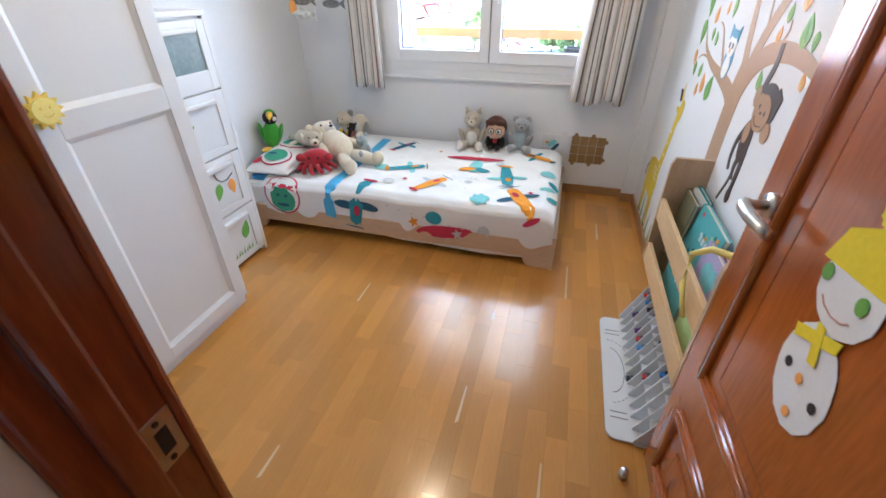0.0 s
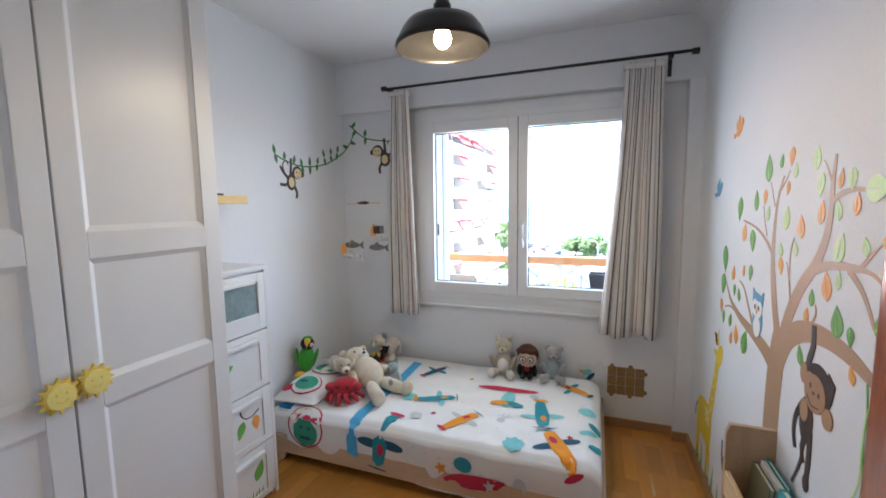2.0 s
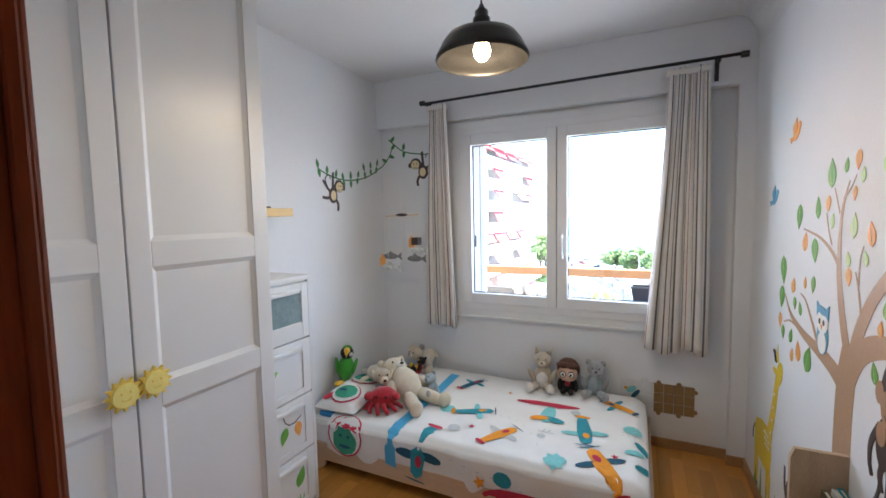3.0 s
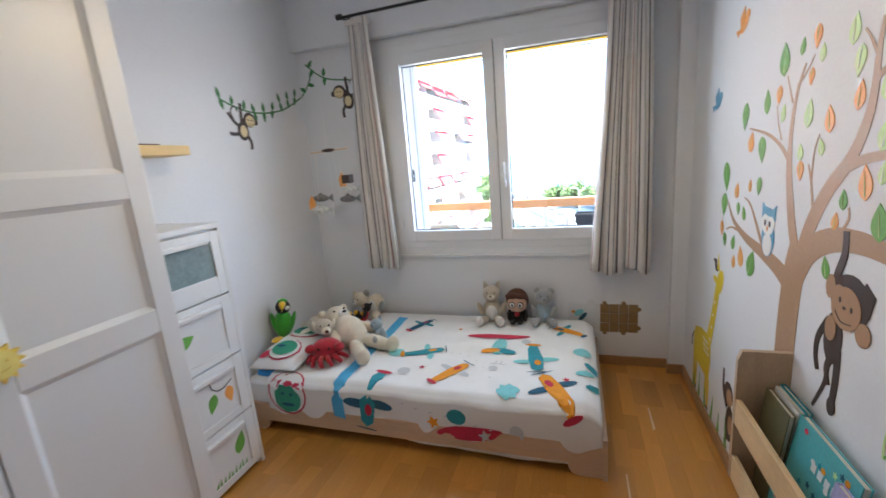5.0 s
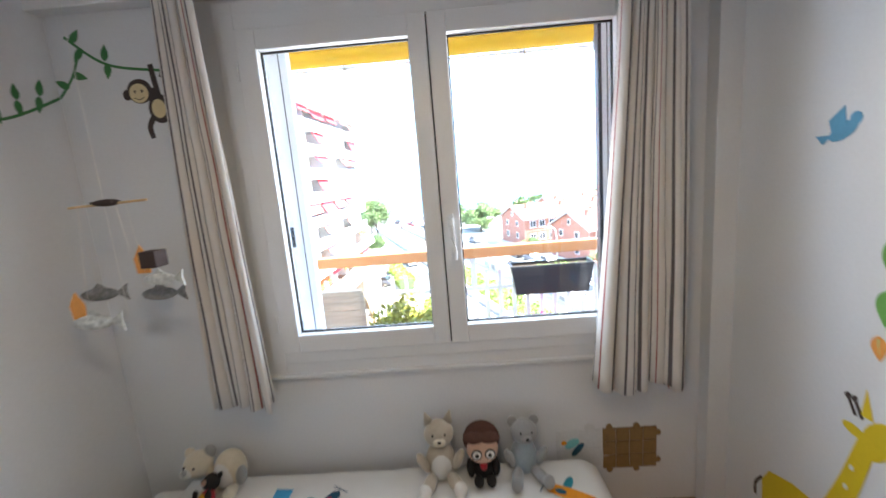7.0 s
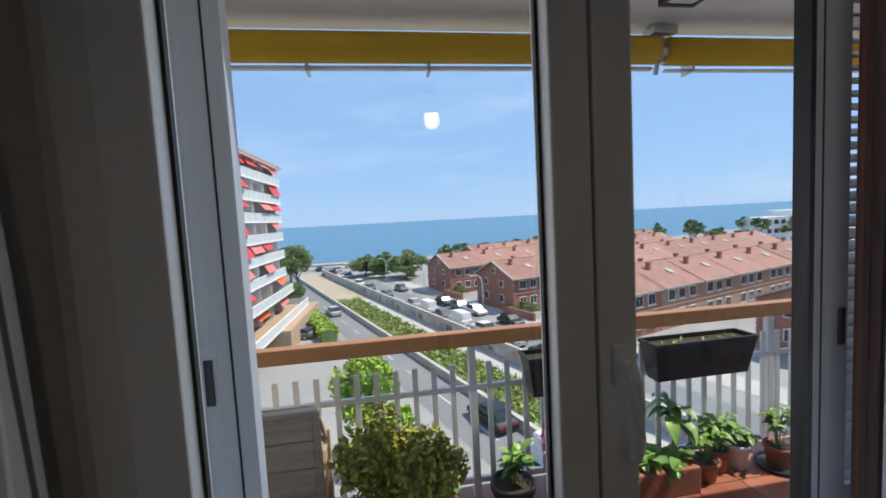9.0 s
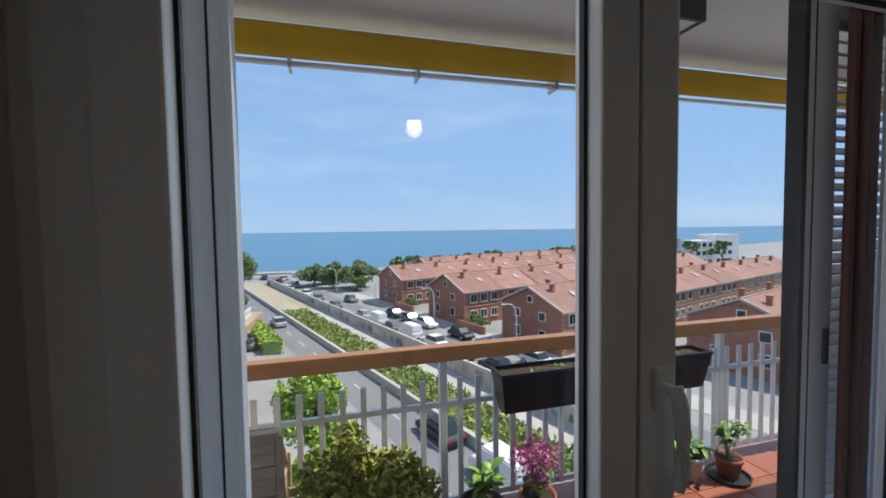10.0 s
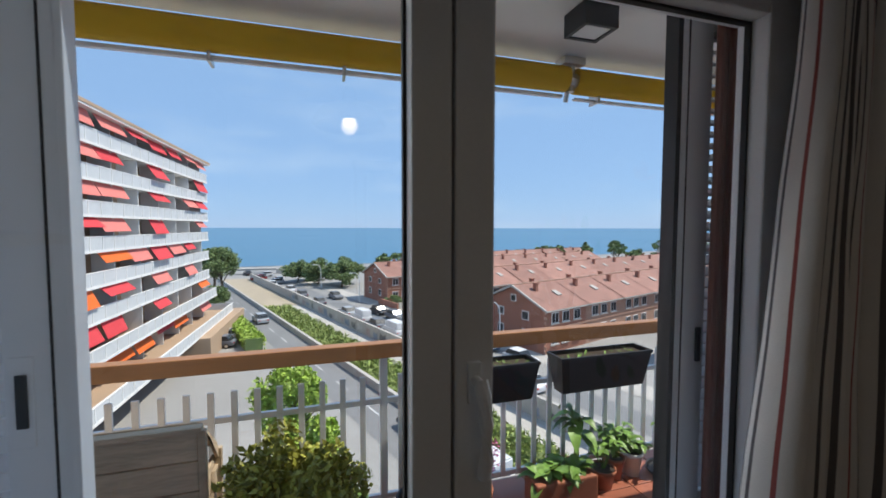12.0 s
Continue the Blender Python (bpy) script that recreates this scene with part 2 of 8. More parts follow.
def box(bm, x0, y0, z0, x1, y1, z1, bev=0.0):
    r = bmesh.ops.create_cube(bm, size=1.0)
    for v in r["verts"]:
        v.co = ((x0 + x1) / 2 + v.co.x * (x1 - x0), (y0 + y1) / 2 + v.co.y * (y1 - y0), (z0 + z1) / 2 + v.co.z * (z1 - z0))
    if bev:
        es = list({e for v in r["verts"] for e in v.link_edges})
        bmesh.ops.bevel(bm, geom=es, offset=bev, segments=2, profile=0.6, affect="EDGES")
    return bm


def bx(x0, y0, z0, x1, y1, z1, bev=0.0):
    return box(B(), x0, y0, z0, x1, y1, z1, bev)


def rod(bm, a, b, r0, r1=None, seg=12):
    a, b = Vector(a), Vector(b)
    r1 = r0 if r1 is None else r1
    m = Matrix.Translation((a + b) / 2) @ (b - a).to_track_quat("Z", "Y").to_matrix().to_4x4()
    bmesh.ops.create_cone(bm, cap_ends=True, segments=seg, radius1=r0, radius2=r1, depth=(b - a).length, matrix=m)
    return bm


def ball(bm, c, r, rot=(0, 0, 0), seg=14):
    r = (r, r, r) if isinstance(r, (int, float)) else r
    m = Matrix.LocRotScale(Vector(c), Euler([radians(q) for q in rot]), Vector(r))
    bmesh.ops.create_uvsphere(bm, u_segments=seg, v_segments=max(6, seg * 2 // 3), radius=1.0, matrix=m)
    return bm


def lathe(bm, prof, c=(0, 0, 0), seg=24):
    rings = []
    for r, z in prof:
        rings.append([bm.verts.new((c[0] + r * math.cos(6.28318 * k / seg), c[1] + r * math.sin(6.28318 * k / seg), c[2] + z)) for k in range(seg)])
    for a, b in zip(rings, rings[1:]):
        for k in range(seg):
            bm.faces.new((a[k], a[(k + 1) % seg], b[(k + 1) % seg], b[k]))
    return bm


def tube(bm, pts, r, seg=8, taper=1.0):
    pts = [Vector(p) for p in pts]
    rings = []
    for i, p in enumerate(pts):
        d = (pts[min(i + 1, len(pts) - 1)] - pts[max(i - 1, 0)]).normalized()
        q = d.to_track_quat("Z", "Y")
        rr = r * (1 + (taper - 1) * i / (len(pts) - 1))
        rings.append([bm.verts.new(p + q @ Vector((rr * math.cos(6.28318 * k / seg), rr * math.sin(6.28318 * k / seg), 0))) for k in range(seg)])
    for a, b in zip(rings, rings[1:]):
        for k in range(seg):
            bm.faces.new((a[k], a[(k + 1) % seg], b[(k + 1) % seg], b[k]))
    bm.faces.new(rings[0])
    bm.faces.new(rings[-1][::-1])
    return bm


def prism(bm, pts, lift):
    """A plate from a closed outline of 3D points, thickened by the vector lift."""
    lo = [bm.verts.new(p) for p in pts]
    hi = [bm.verts.new(Vector(p) + Vector(lift)) for p in pts]
    bm.faces.new(lo)
    bm.faces.new(hi[::-1])
    n = len(pts)
    for k in range(n):
        bm.faces.new((lo[k], hi[k], hi[(k + 1) % n], lo[(k + 1) % n]))
    return bm


def leaves(name, m, parent, centre, radii, n, size, seed, shell=0.35, clumps=0):
    """A crown of n small folded leaves, gathered in clumps, with an uneven outline."""
    g = np.random.default_rng(seed)
    v = g.normal(size=(n, 3))
    v /= np.linalg.norm(v, axis=1)[:, None]
    rad = shell + (1 - shell) * g.random(n) ** 0.5
    p = v * rad[:, None] * np.array(radii)
    if clumps:
        cc = g.normal(size=(clumps, 3))
        cc /= np.linalg.norm(cc, axis=1)[:, None]
        cc *= (0.45 + 0.5 * g.random(clumps))[:, None] * np.array(radii)
        which = g.integers(0, clumps, n)
        p = cc[which] + v * rad[:, None] * np.array(radii) * (0.24 + 0.16 * g.random(clumps)[which])[:, None]
    p += np.array(centre)
    a = g.normal(size=(n, 3))
    a /= np.linalg.norm(a, axis=1)[:, None]
    b = np.cross(a, g.normal(size=(n, 3)))
    b /= np.linalg.norm(b, axis=1)[:, None]
    s = size * (0.6 + 0.8 * g.random(n))[:, None]
    co = np.stack([p - a * s, p + b * s * 0.45, p + a * s, p - b * s * 0.45], 1).reshape(-1, 3)
    return raw(name, co, [(4 * i, 4 * i + 1, 4 * i + 2, 4 * i + 3) for i in range(n)], m, parent)


# ---- the room: walls, ceiling, openings ----
XL, XR, YW, YB, ZC = -2.12, 0.466, 2.90, 0.0, 2.67


def wall(name, bm, label, m=M_WALL):
    return tagged(part(name, bm, m), label, "wall", kind="structure")


solid("floor", bx(XL, -1.5, -0.12, XR + 0.6, YW, -0.012), M_GROUT, "screed floor under oak parquet strips", "floor", kind="structure")
wall("wall_left", bx(XL - 0.12, -0.12, -0.12, XL, YW + 0.2, ZC), "white painted wall beside the wardrobe")
wall("wall_right", bx(XR, -0.12, -0.12, XR + 0.12, YW + 0.2, ZC), "white painted wall covered with jungle stickers")
b = bx(XL, YW, -0.12, -1.44, 2.96, ZC)
box(b, 0.175, YW, -0.12, XR, 2.96, ZC)
box(b, -1.44, YW, -0.12, 0.175, 2.96, 0.80)
box(b, -1.44, YW, 2.25, 0.175, 2.96, ZC)
wall("wall_window", b, "white painted wall round the window")
b = bx(-7.2, 2.962, -0.12, -1.62, 3.08, ZC)
box(b, 0.30, 2.962, -0.12, 7.2, 3.08, ZC)
box(b, -1.62, 2.962, -0.12, 0.30, 3.08, 0.80)
box(b, -1.62, 2.962, 2.25, 0.30, 3.08, ZC)
wall("wall_facade", b, "white stucco facade on the balcony", M_STUCCO)
b = bx(0.38, 2.83, 0, XR, YW - 0.001, 2.29)
box(b, XL, 2.83, 2.29, XR, YW - 0.001, ZC, 0.004)
wall("wall_beam", b, "white plastered beam and pilaster over the window")
b = bx(XL, -0.10, -0.12, -0.474, YB, ZC)
box(b, 0.40, -0.10, -0.12, XR, YB, ZC)
box(b, -0.474, -0.10, 2.16, 0.40, YB, ZC)
wall("wall_door", b, "white painted wall round the doorway")
# hall walls: the beige holds the hall's warm light in its colour
b = bx(XL - 0.3, -1.6, -0.12, XR + 0.8, -1.5, ZC)
box(b, XL - 0.3, -1.5, -0.12, XL - 0.2, -0.12, ZC)
box(b, XL - 0.2, -0.135, -0.12, -0.452, -0.1045, ZC)
box(b, 0.49, -0.106, -0.12, XR + 0.7, -0.10, ZC)
box(b, XR + 0.7, -1.5, -0.12, XR + 0.8, -0.12, ZC)
wall("wall_hall", b, "hall wall with the warm hall light put into its beige colour", M_HALL)
solid("ceiling", bx(XL - 0.3, -1.6, ZC, XR + 0.8, YW + 0.2, ZC + 0.15), M_CEIL, "white painted ceiling", "ceiling", kind="structure")
b = B()
arc = [(XR - 0.001, 0, 2.47)] + [(XR - 0.12 + 0.12 * math.cos(radians(a)), 0, 2.47 + 0.199 * math.sin(radians(a))) for a in range(15, 91, 15)] + [(XR - 0.001, 0, 2.669)]
prism(b, [(x, 0.0, z) for x, y, z in arc], (0, 2.83, 0))
solid("trim_cove", b, M_CEIL, "rounded white plaster cove under the ceiling", "trim", kind="structure")
b = bx(-0.01 + 0.06, YW - 0.014, 0, 0.38, YW, 0.062, 0.003)
box(b, 0.366, 2.816, 0, XR, 2.83, 0.062, 0.003)
box(b, XR - 0.014, 0.0, 0, XR, 2.816, 0.062, 0.003)
box(b, XL, 1.56, 0, XL + 0.014, YW, 0.062, 0.003)
box(b, XL + 0.014, YW - 0.014, 0, 0.05, YW, 0.062, 0.003)
solid("baseboard", b, M_BASE, "oak veneer baseboard along the walls", "baseboard", kind="structure")

# doorway: jambs with a rebate, strike plate, architrave
b = bx(-0.474, -0.10, 0, -0.449, 0.0, 2.16, 0.003)
box(b, -0.459, -0.072, 0, -0.44, -0.042, 2.13, 0.004)
box(b, -0.459, -0.0085, 0, -0.4455, 0.001, 2.13, 0.002)
box(b, -0.544, 0.0, 0, -0.452, 0.007, 2.2, 0.003)
box(b, -0.474, -0.104, 0, -0.449, -0.0995, 2.2, 0.001)
box(b, 0.378, -0.10, 0, 0.40, 0.0, 2.16, 0.003)
box(b, 0.360, -0.072, 0, 0.385, -0.042, 2.13, 0.004)
box(b, -0.474, -0.10, 2.13, 0.40, 0.0, 2.16, 0.003)
box(b, -0.564, 0.0, 2.14, 0.46, 0.018, 2.22, 0.006)
box(b, -0.514, -0.112, 2.14, 0.49, -0.10, 2.22, 0.004)
box(b, 0.378, -0.112, 0, 0.49, -0.10, 2.2, 0.004)
door_frame = solid("door_frame", b, M_JAMB, "dark red varnished wooden door frame", "door frame", kind="structure")
b = bx(-0.45, -0.043, 0.935, -0.4475, -0.009, 1.003, 0.001)
plate = part("strike_plate", b, M_STEEL, door_frame, "worn steel strike plate")
part("latch_hole", bx(-0.4485, -0.033, 0.953, -0.4468, -0.019, 0.985), M_IRON, plate)
b = B()
for z in (0.943, 0.995):
    rod(b, (-0.4485, -0.027, z), (-0.4462, -0.027, z), 0.0034)
part("screw", b, M_IRON, plate)

# the open door, hinged at the right jamb
door = thing("door_1", (0.347, 0.012, 0), "open varnished reddish wooden door with moulded panels", "door", turn=1.5, kind="structure")
W = 0.76
b = bx(-0.018, 0, 0.012, 0.022, W, 2.11, 0.003)
part("door_leaf", b, M_DOOR, door)


def moulding(name, y0, y1, z0, z1):
    b = B()
    for a, c in (((y0, z0), (y1, z0)), ((y0, z1), (y1, z1)), ((y0, z0), (y0, z1)), ((y1, z0), (y1, z1))):
        rod(b, (-0.019, *a), (-0.019, *c), 0.013, seg=10)
        d = (Vector((0, *c)) - Vector((0, *a))).normalized() * 0.02
        rod(b, Vector((-0.018, *a)) + Vector((0, d.z, d.y)), Vector((-0.018, *c)) + Vector((0, d.z, d.y)), 0.008, seg=8)
    for y in (y0, y1):
        for z in (z0, z1):
            ball(b, (-0.019, y, z), 0.013, seg=8)
    part(name, b, M_DOOR, door, smooth=True)


moulding("panel_moulding", 0.11, W - 0.115, 0.52, 1.98)
moulding("panel_moulding", 0.11, W - 0.095, 0.10, 0.345)
part("panel", bx(-0.025, 0.18, 0.59, -0.0175, W - 0.185, 1.91, 0.006), M_DOOR, door)
part("panel", bx(-0.025, 0.18, 0.165, -0.0175, W - 0.165, 0.28, 0.006), M_DOOR, door)
HZ = 0.972
b = rod(B(), (-0.018, W - 0.065, HZ), (-0.028, W - 0.065, HZ), 0.026, seg=20)
rose = part("door_handle", b, M_STEEL, door, "brushed steel lever handle", True)
b = rod(B(), (-0.026, W - 0.065, HZ), (-0.072, W - 0.065, HZ), 0.0105)
tube(b, [(-0.066, W - 0.062, HZ), (-0.074, W - 0.08, HZ), (-0.074, W - 0.12, HZ - 0.003), (-0.07, W - 0.165, HZ - 0.004), (-0.064, W - 0.185, HZ - 0.006)], 0.0135, 10, 0.85)
part("lever", b, M_STEEL, rose, smooth=True)
b = rod(B(), (0.236, 0.676, 0.0), (0.236, 0.676, 0.03), 0.014, seg=14)
ball(b, (0.236, 0.676, 0.034), (0.014, 0.014, 0.01))
solid("door_stop", b, M_STEEL, "small steel door stop on the parquet floor", "door stop", smooth=True)

# ---- the window ----
win = thing("window_1", (-0.655, YW, 0.80), "white two-leaf casement window with a balcony behind it", "window", kind="structure")


def wp(bm, name, m, label="", parent=None):
    bmesh.ops.translate(bm, vec=(0.655, -YW, -0.80), verts=bm.verts)
    return part(name, bm, m, parent or win, label)


def ring(x0, z0, x1, z1, w, y0, y1, bev=0.004):
    b = bx(x0, y0, z0, x0 + w, y1, z1, bev)
    box(b, x1 - w, y0, z0, x1, y1, z1, bev)
    box(b, x0 + w, y0, z0, x1 - w, y1, z0 + w, bev)
    box(b, x0 + w, y0, z1 - w, x1 - w, y1, z1, bev)
    return b


b = ring(-1.455, 0.775, 0.190, 2.275, 0.075, 2.882, 2.958)
wp(b, "window_casing", M_UPVC)
b = ring(-1.43, 0.835, 0.165, 2.225, 0.055, 2.872, 2.955)
wp(b, "window_frame", M_UPVC)
wp(bx(-1.47, 2.868, 0.770, 0.205, 2.884, 0.785, 0.003), "window_sill", M_UPVC)
for x0, g0, g1, x1 in ((-1.372, -1.297, -0.728, -0.6605), (-0.6555, -0.586, 0.028, 0.107)):
    b = bx(x0, 2.858, 0.888, g0, 2.93, 2.168, 0.005)
    box(b, g1, 2.858, 0.888, x1, 2.93, 2.168, 0.005)
    box(b, g0, 2.858, 0.888, g1, 2.93, 0.965, 0.005)
    box(b, g0, 2.858, 2.092, g1, 2.93, 2.168, 0.005)
    sash = wp(b, "sash", M_UPVC)
    wp(ring(g0 - 0.002, 0.963, g1 + 0.002, 2.094, 0.0075, 2.896, 2.909, 0), "gasket", M_SEAL, parent=sash)
    pane = wp(bx(g0 - 0.01, 2.911, 0.955, g1 + 0.01, 2.915, 2.10), "pane", M_GLASS, "clear window pane", sash)
    pane.visible_shadow = False
b = bx(-0.6602, 2.875, 0.892, -0.6558, 2.9, 2.165)
wp(b, "centre_gap", M_SEAL)
b = bx(-0.635, 2.846, 1.36, -0.612, 2.858, 1.43, 0.003)
rod(b, (-0.623, 2.85, 1.40), (-0.623, 2.822, 1.40), 0.009)
tube(b, [(-0.623, 2.825, 1.408), (-0.622, 2.815, 1.385), (-0.618, 2.812, 1.34), (-0.616, 2.815, 1.28), (-0.618, 2.822, 1.25)], 0.0125, 10, 0.9)
wp(b, "window_handle", M_UPVC, "white lever window handle")
for z in (1.02, 2.02):
    wp(rod(B(), (-1.376, 2.855, z - 0.035), (-1.376, 2.855, z + 0.035), 0.0055), "hinge", M_UPVC)


def shutter(name, x0, x1, s0, s1, label):
    th = thing(name, ((x0 + x1) / 2, 3.12, 0.80), label, "shutter", "sliding shutters")
    off = (-(x0 + x1) / 2, -3.12, -0.80)

    def sp(bm, nm, m):
        bmesh.ops.translate(bm, vec=off, verts=bm.verts)
        return part(nm, bm, m, th)
    b = bx(x0, 3.10, 0.82, x0 + s0, 3.14, 2.26, 0.004)
    box(b, x1 - s1, 3.10, 0.82, x1, 3.14, 2.26, 0.004)
    box(b, x0 + s0, 3.10, 0.82, x1 - s1, 3.14, 0.90, 0.004)
    box(b, x0 + s0, 3.10, 2.18, x1 - s1, 3.14, 2.26, 0.004)
    sp(b, "shutter_frame", M_ALU)
    for k in range(40):
        z = 0.912 + k * 0.032
        b = B()
        prism(b, [(x0 + s0 - 0.004, 3.103, z), (x0 + s0 - 0.004, 3.106, z - 0.005), (x0 + s0 - 0.004, 3.137, z + 0.016), (x0 + s0 - 0.004, 3.134, z + 0.021)], (x1 - s1 - x0 - s0 + 0.008, 0, 0))
        sp(b, "slat", M_ALU)
    return th, sp


left_sh, sp = shutter("sliding_shutter", -2.02, -1.286, 0.09, 0.095, "white louvred metal shutter, slid open over the facade")
# pale strip for the frame's leading edge
sp(bx(-1.289, 3.098, 0.83, -1.276, 3.142, 2.25, 0.002), "brush_seal", M_ALU)
# flat black strip drawn as the shade of a groove in the stile
sp(bx(-1.313, 3.0985, 0.84, -1.309, 3.1005, 2.24), "groove", M_SEAL)
sp(bx(-1.374, 3.0965, 1.27, -1.338, 3.1005, 1.43, 0.002), "latch_plate", M_ALU)
sp(bx(-1.363, 3.092, 1.306, -1.346, 3.098, 1.40, 0.003), "latch", M_IRON)
right_sh, sp = shutter("sliding_shutter", 0.056, 0.79, 0.108, 0.09, "white louvred metal shutter with a dark latch, slid open")
# dark strip along the leading edge
sp(bx(0.042, 3.098, 0.83, 0.058, 3.142, 2.25, 0.002), "brush_seal", M_IRON)
# same black strip as groove shade on this stile
sp(bx(0.079, 3.0985, 0.84, 0.083, 3.1005, 2.24), "groove", M_SEAL)
sp(bx(0.131, 3.092, 1.281, 0.147, 3.1005, 1.377, 0.003), "latch", M_IRON)
blind = thing("folding_blind", (0.172, 3.05, 0.82), "brown folding blind hanging beside the shutter", "blind")
for k in range(5):
    part("fold", rod(B(), (-0.04 + k * 0.02, 0.0 + 0.01 * (k % 2), 0.0), (-0.04 + k * 0.02, 0.0 + 0.01 * (k % 2), 1.42), 0.0115, seg=8), M_BROWNBLIND, blind)

# curtain pole and curtains
pole = thing("curtain_pole", (-0.66, 2.83, 2.425), "dark grey iron curtain pole on brackets", "curtain pole")
part("pole", rod(B(), (-0.975, -0.075, -0.005), (1.035, -0.075, 0.005), 0.0095), M_IRON, pole, smooth=True)
for x in (-0.985, 1.047):
    part("finial", rod(B(), (x - 0.018, -0.075, 0), (x + 0.018, -0.075, 0), 0.018, seg=14), M_IRON, pole)
for x in (-0.955, 0.925):
    b = bx(x - 0.011, -0.006, -0.11, x + 0.011, 0.0, 0.02, 0.002)
    box(b, x - 0.008, -0.09, -0.02, x + 0.008, 0.0, -0.008, 0.002)
    part("bracket", b, M_IRON, pole)
M_LINEN = mat("linen_curtain", (0.76, 0.72, 0.68), 0.9, var=0.06, scale=12, fine=400, bump=0.25, sheen=0.3)


def let_light_through(m, share):
    """Woven cloth that glows a little with the light behind it."""
    nt = m.node_tree
    b, out = nt.nodes["Principled BSDF"], nt.nodes["Material Output"]
    tl, mx = nt.nodes.new("ShaderNodeBsdfTranslucent"), nt.nodes.new("ShaderNodeMixShader")
    nt.links.new(b.inputs["Base Color"].links[0].from_socket, tl.inputs["Color"])
    mx.inputs[0].default_value = share
    nt.links.new(b.outputs[0], mx.inputs[1])
    nt.links.new(tl.outputs[0], mx.inputs[2])
    nt.links.new(mx.outputs[0], out.inputs[0])


M_LSTR = mat("grey_curtain_stripe", (0.13, 0.115, 0.12), 0.9, var=0.08, bump=0.2)
M_RSTR = mat("dull_red_curtain_stripe", (0.36, 0.10, 0.09), 0.9, var=0.08, bump=0.2)
for m in (M_LINEN, M_LSTR, M_RSTR):
    let_light_through(m, 0.12)


def curtain(x_top0, x_top1, x_bot0, x_bot1, z0, folds, seed, flare):
    rnd = random.Random(seed)
    cols, rows = folds * 40, 26
    th = thing("curtain", ((x_top0 + x_top1) / 2, 2.765, z0), "beige linen curtain with thin grey and red stripes, drawn aside", "curtain", "curtains")
    ph = [rnd.uniform(-1.1, 1.1) for _ in range(folds + 2)]
    am = [rnd.uniform(0.3, 1.75) for _ in range(folds + 2)]
    co, fs = [], []
    for j in range(rows + 1):
        v = j / rows
        z = (2.40 - z0) * (1 - v)
        if j == rows:
            z = 0.0
        w = v ** 1.3
        a0, a1 = x_top0 + (x_bot0 - x_top0) * w, x_top1 + (x_bot1 - x_top1) * w
        for i in range(cols + 1):
            u = i / cols
            k = u * folds
            n = int(k)
            f = am[n] * (1 - (k - n)) + am[n + 1] * (k - n)
            p = ph[n] * (1 - (k - n)) + ph[n + 1] * (k - n)
            s = math.sin(6.28318 * k + p * (0.4 + v))
            x = a0 + (a1 - a0) * u + 0.014 * (0.6 + v) * math.cos(6.28318 * k + p) + 0.012 * v * math.sin(3.1 * v + 5 * u + seed) - (x_top0 + x_top1) / 2
            y = (0.018 + 0.03 * v) * f * s + flare * v * v * (1 - u) * 0.06
            y += 0.012 * noise.noise(Vector((u * 5, v * 2.6, seed))) + 0.006 * noise.noise(Vector((u * 16, v * 6, seed + 3)))
            co.append((x, y, z + (0.014 * math.sin(9 * u + seed) * w + 0.01 * math.sin(31 * u + seed) * w if v > 0.8 else 0)))
    for j in range(rows):
        for i in range(cols):
            a = j * (cols + 1) + i
            fs.append((a, a + 1, a + cols + 2, a + cols + 1))
    ob = raw("cloth", co, fs, M_LINEN, th)
    ob.data.materials.append(M_LSTR)
    ob.data.materials.append(M_RSTR)
    for q, pl in enumerate(ob.data.polygons):
        i = q % cols
        pl.use_smooth = True
        pl.material_index = 2 if i % 66 == 20 else (1 if i % 66 in (4, 5, 12, 15, 28, 29, 36, 40, 41, 52, 58, 59) else 0)
    so = ob.modifiers.new("thickness", "SOLIDIFY")
    so.thickness = 0.0025
    part("heading", bx(x_top0 - (x_top0 + x_top1) / 2 - 0.006, -0.028, 2.36 - z0, x_top1 - (x_top0 + x_top1) / 2 + 0.006, 0.026, 2.397 - z0, 0.01), M_LINEN, th)
    return th


curtain(-1.60, -1.455, -1.655, -1.375, 0.715, 5, 3, 0.5)
curtain(0.010, 0.222, -0.085, 0.236, 0.70, 6, 8, 0.4)

# pendant lamp
lamp = thing("pendant_lamp", (-0.70, 1.46, 2.155), "black enamelled metal pendant lamp, lit, hanging from the ceiling", "lamp")
prof = [(0.179, 0.0), (0.182, 0.006), (0.180, 0.014), (0.171, 0.03), (0.155, 0.062), (0.135, 0.088), (0.095, 0.102), (0.052, 0.108), (0.034, 0.115), (0.03, 0.13)]
b = lathe(B(), prof + [(r - 0.004, z - 0.003) for r, z in prof[::-1] if r > 0.04], seg=40)
part("shade", b, M_LAMP, lamp, "black enamel shade", True)
b = lathe(B(), [(0.03, 0.118), (0.034, 0.135), (0.034, 0.158), (0.026, 0.164), (0.026, 0.185), (0.014, 0.196), (0.006, 0.215), (0.0, 0.216)], seg=18)
part("socket_cap", b, M_LAMP, lamp, smooth=True)
part("cord", rod(B(), (0, 0, 0.20), (0, 0, ZC - 2.155 - 0.02), 0.0035, seg=8), M_IRON, lamp)
part("ceiling_rose", rod(B(), (0, 0, ZC - 2.155 - 0.025), (0, 0, ZC - 2.155), 0.05, seg=24), M_LAMP, lamp)
b = lathe(B(), [(0.0, -0.002), (0.016, 0.002), (0.029, 0.018), (0.033, 0.036), (0.029, 0.054), (0.02, 0.08), (0.018, 0.116)], seg=18)
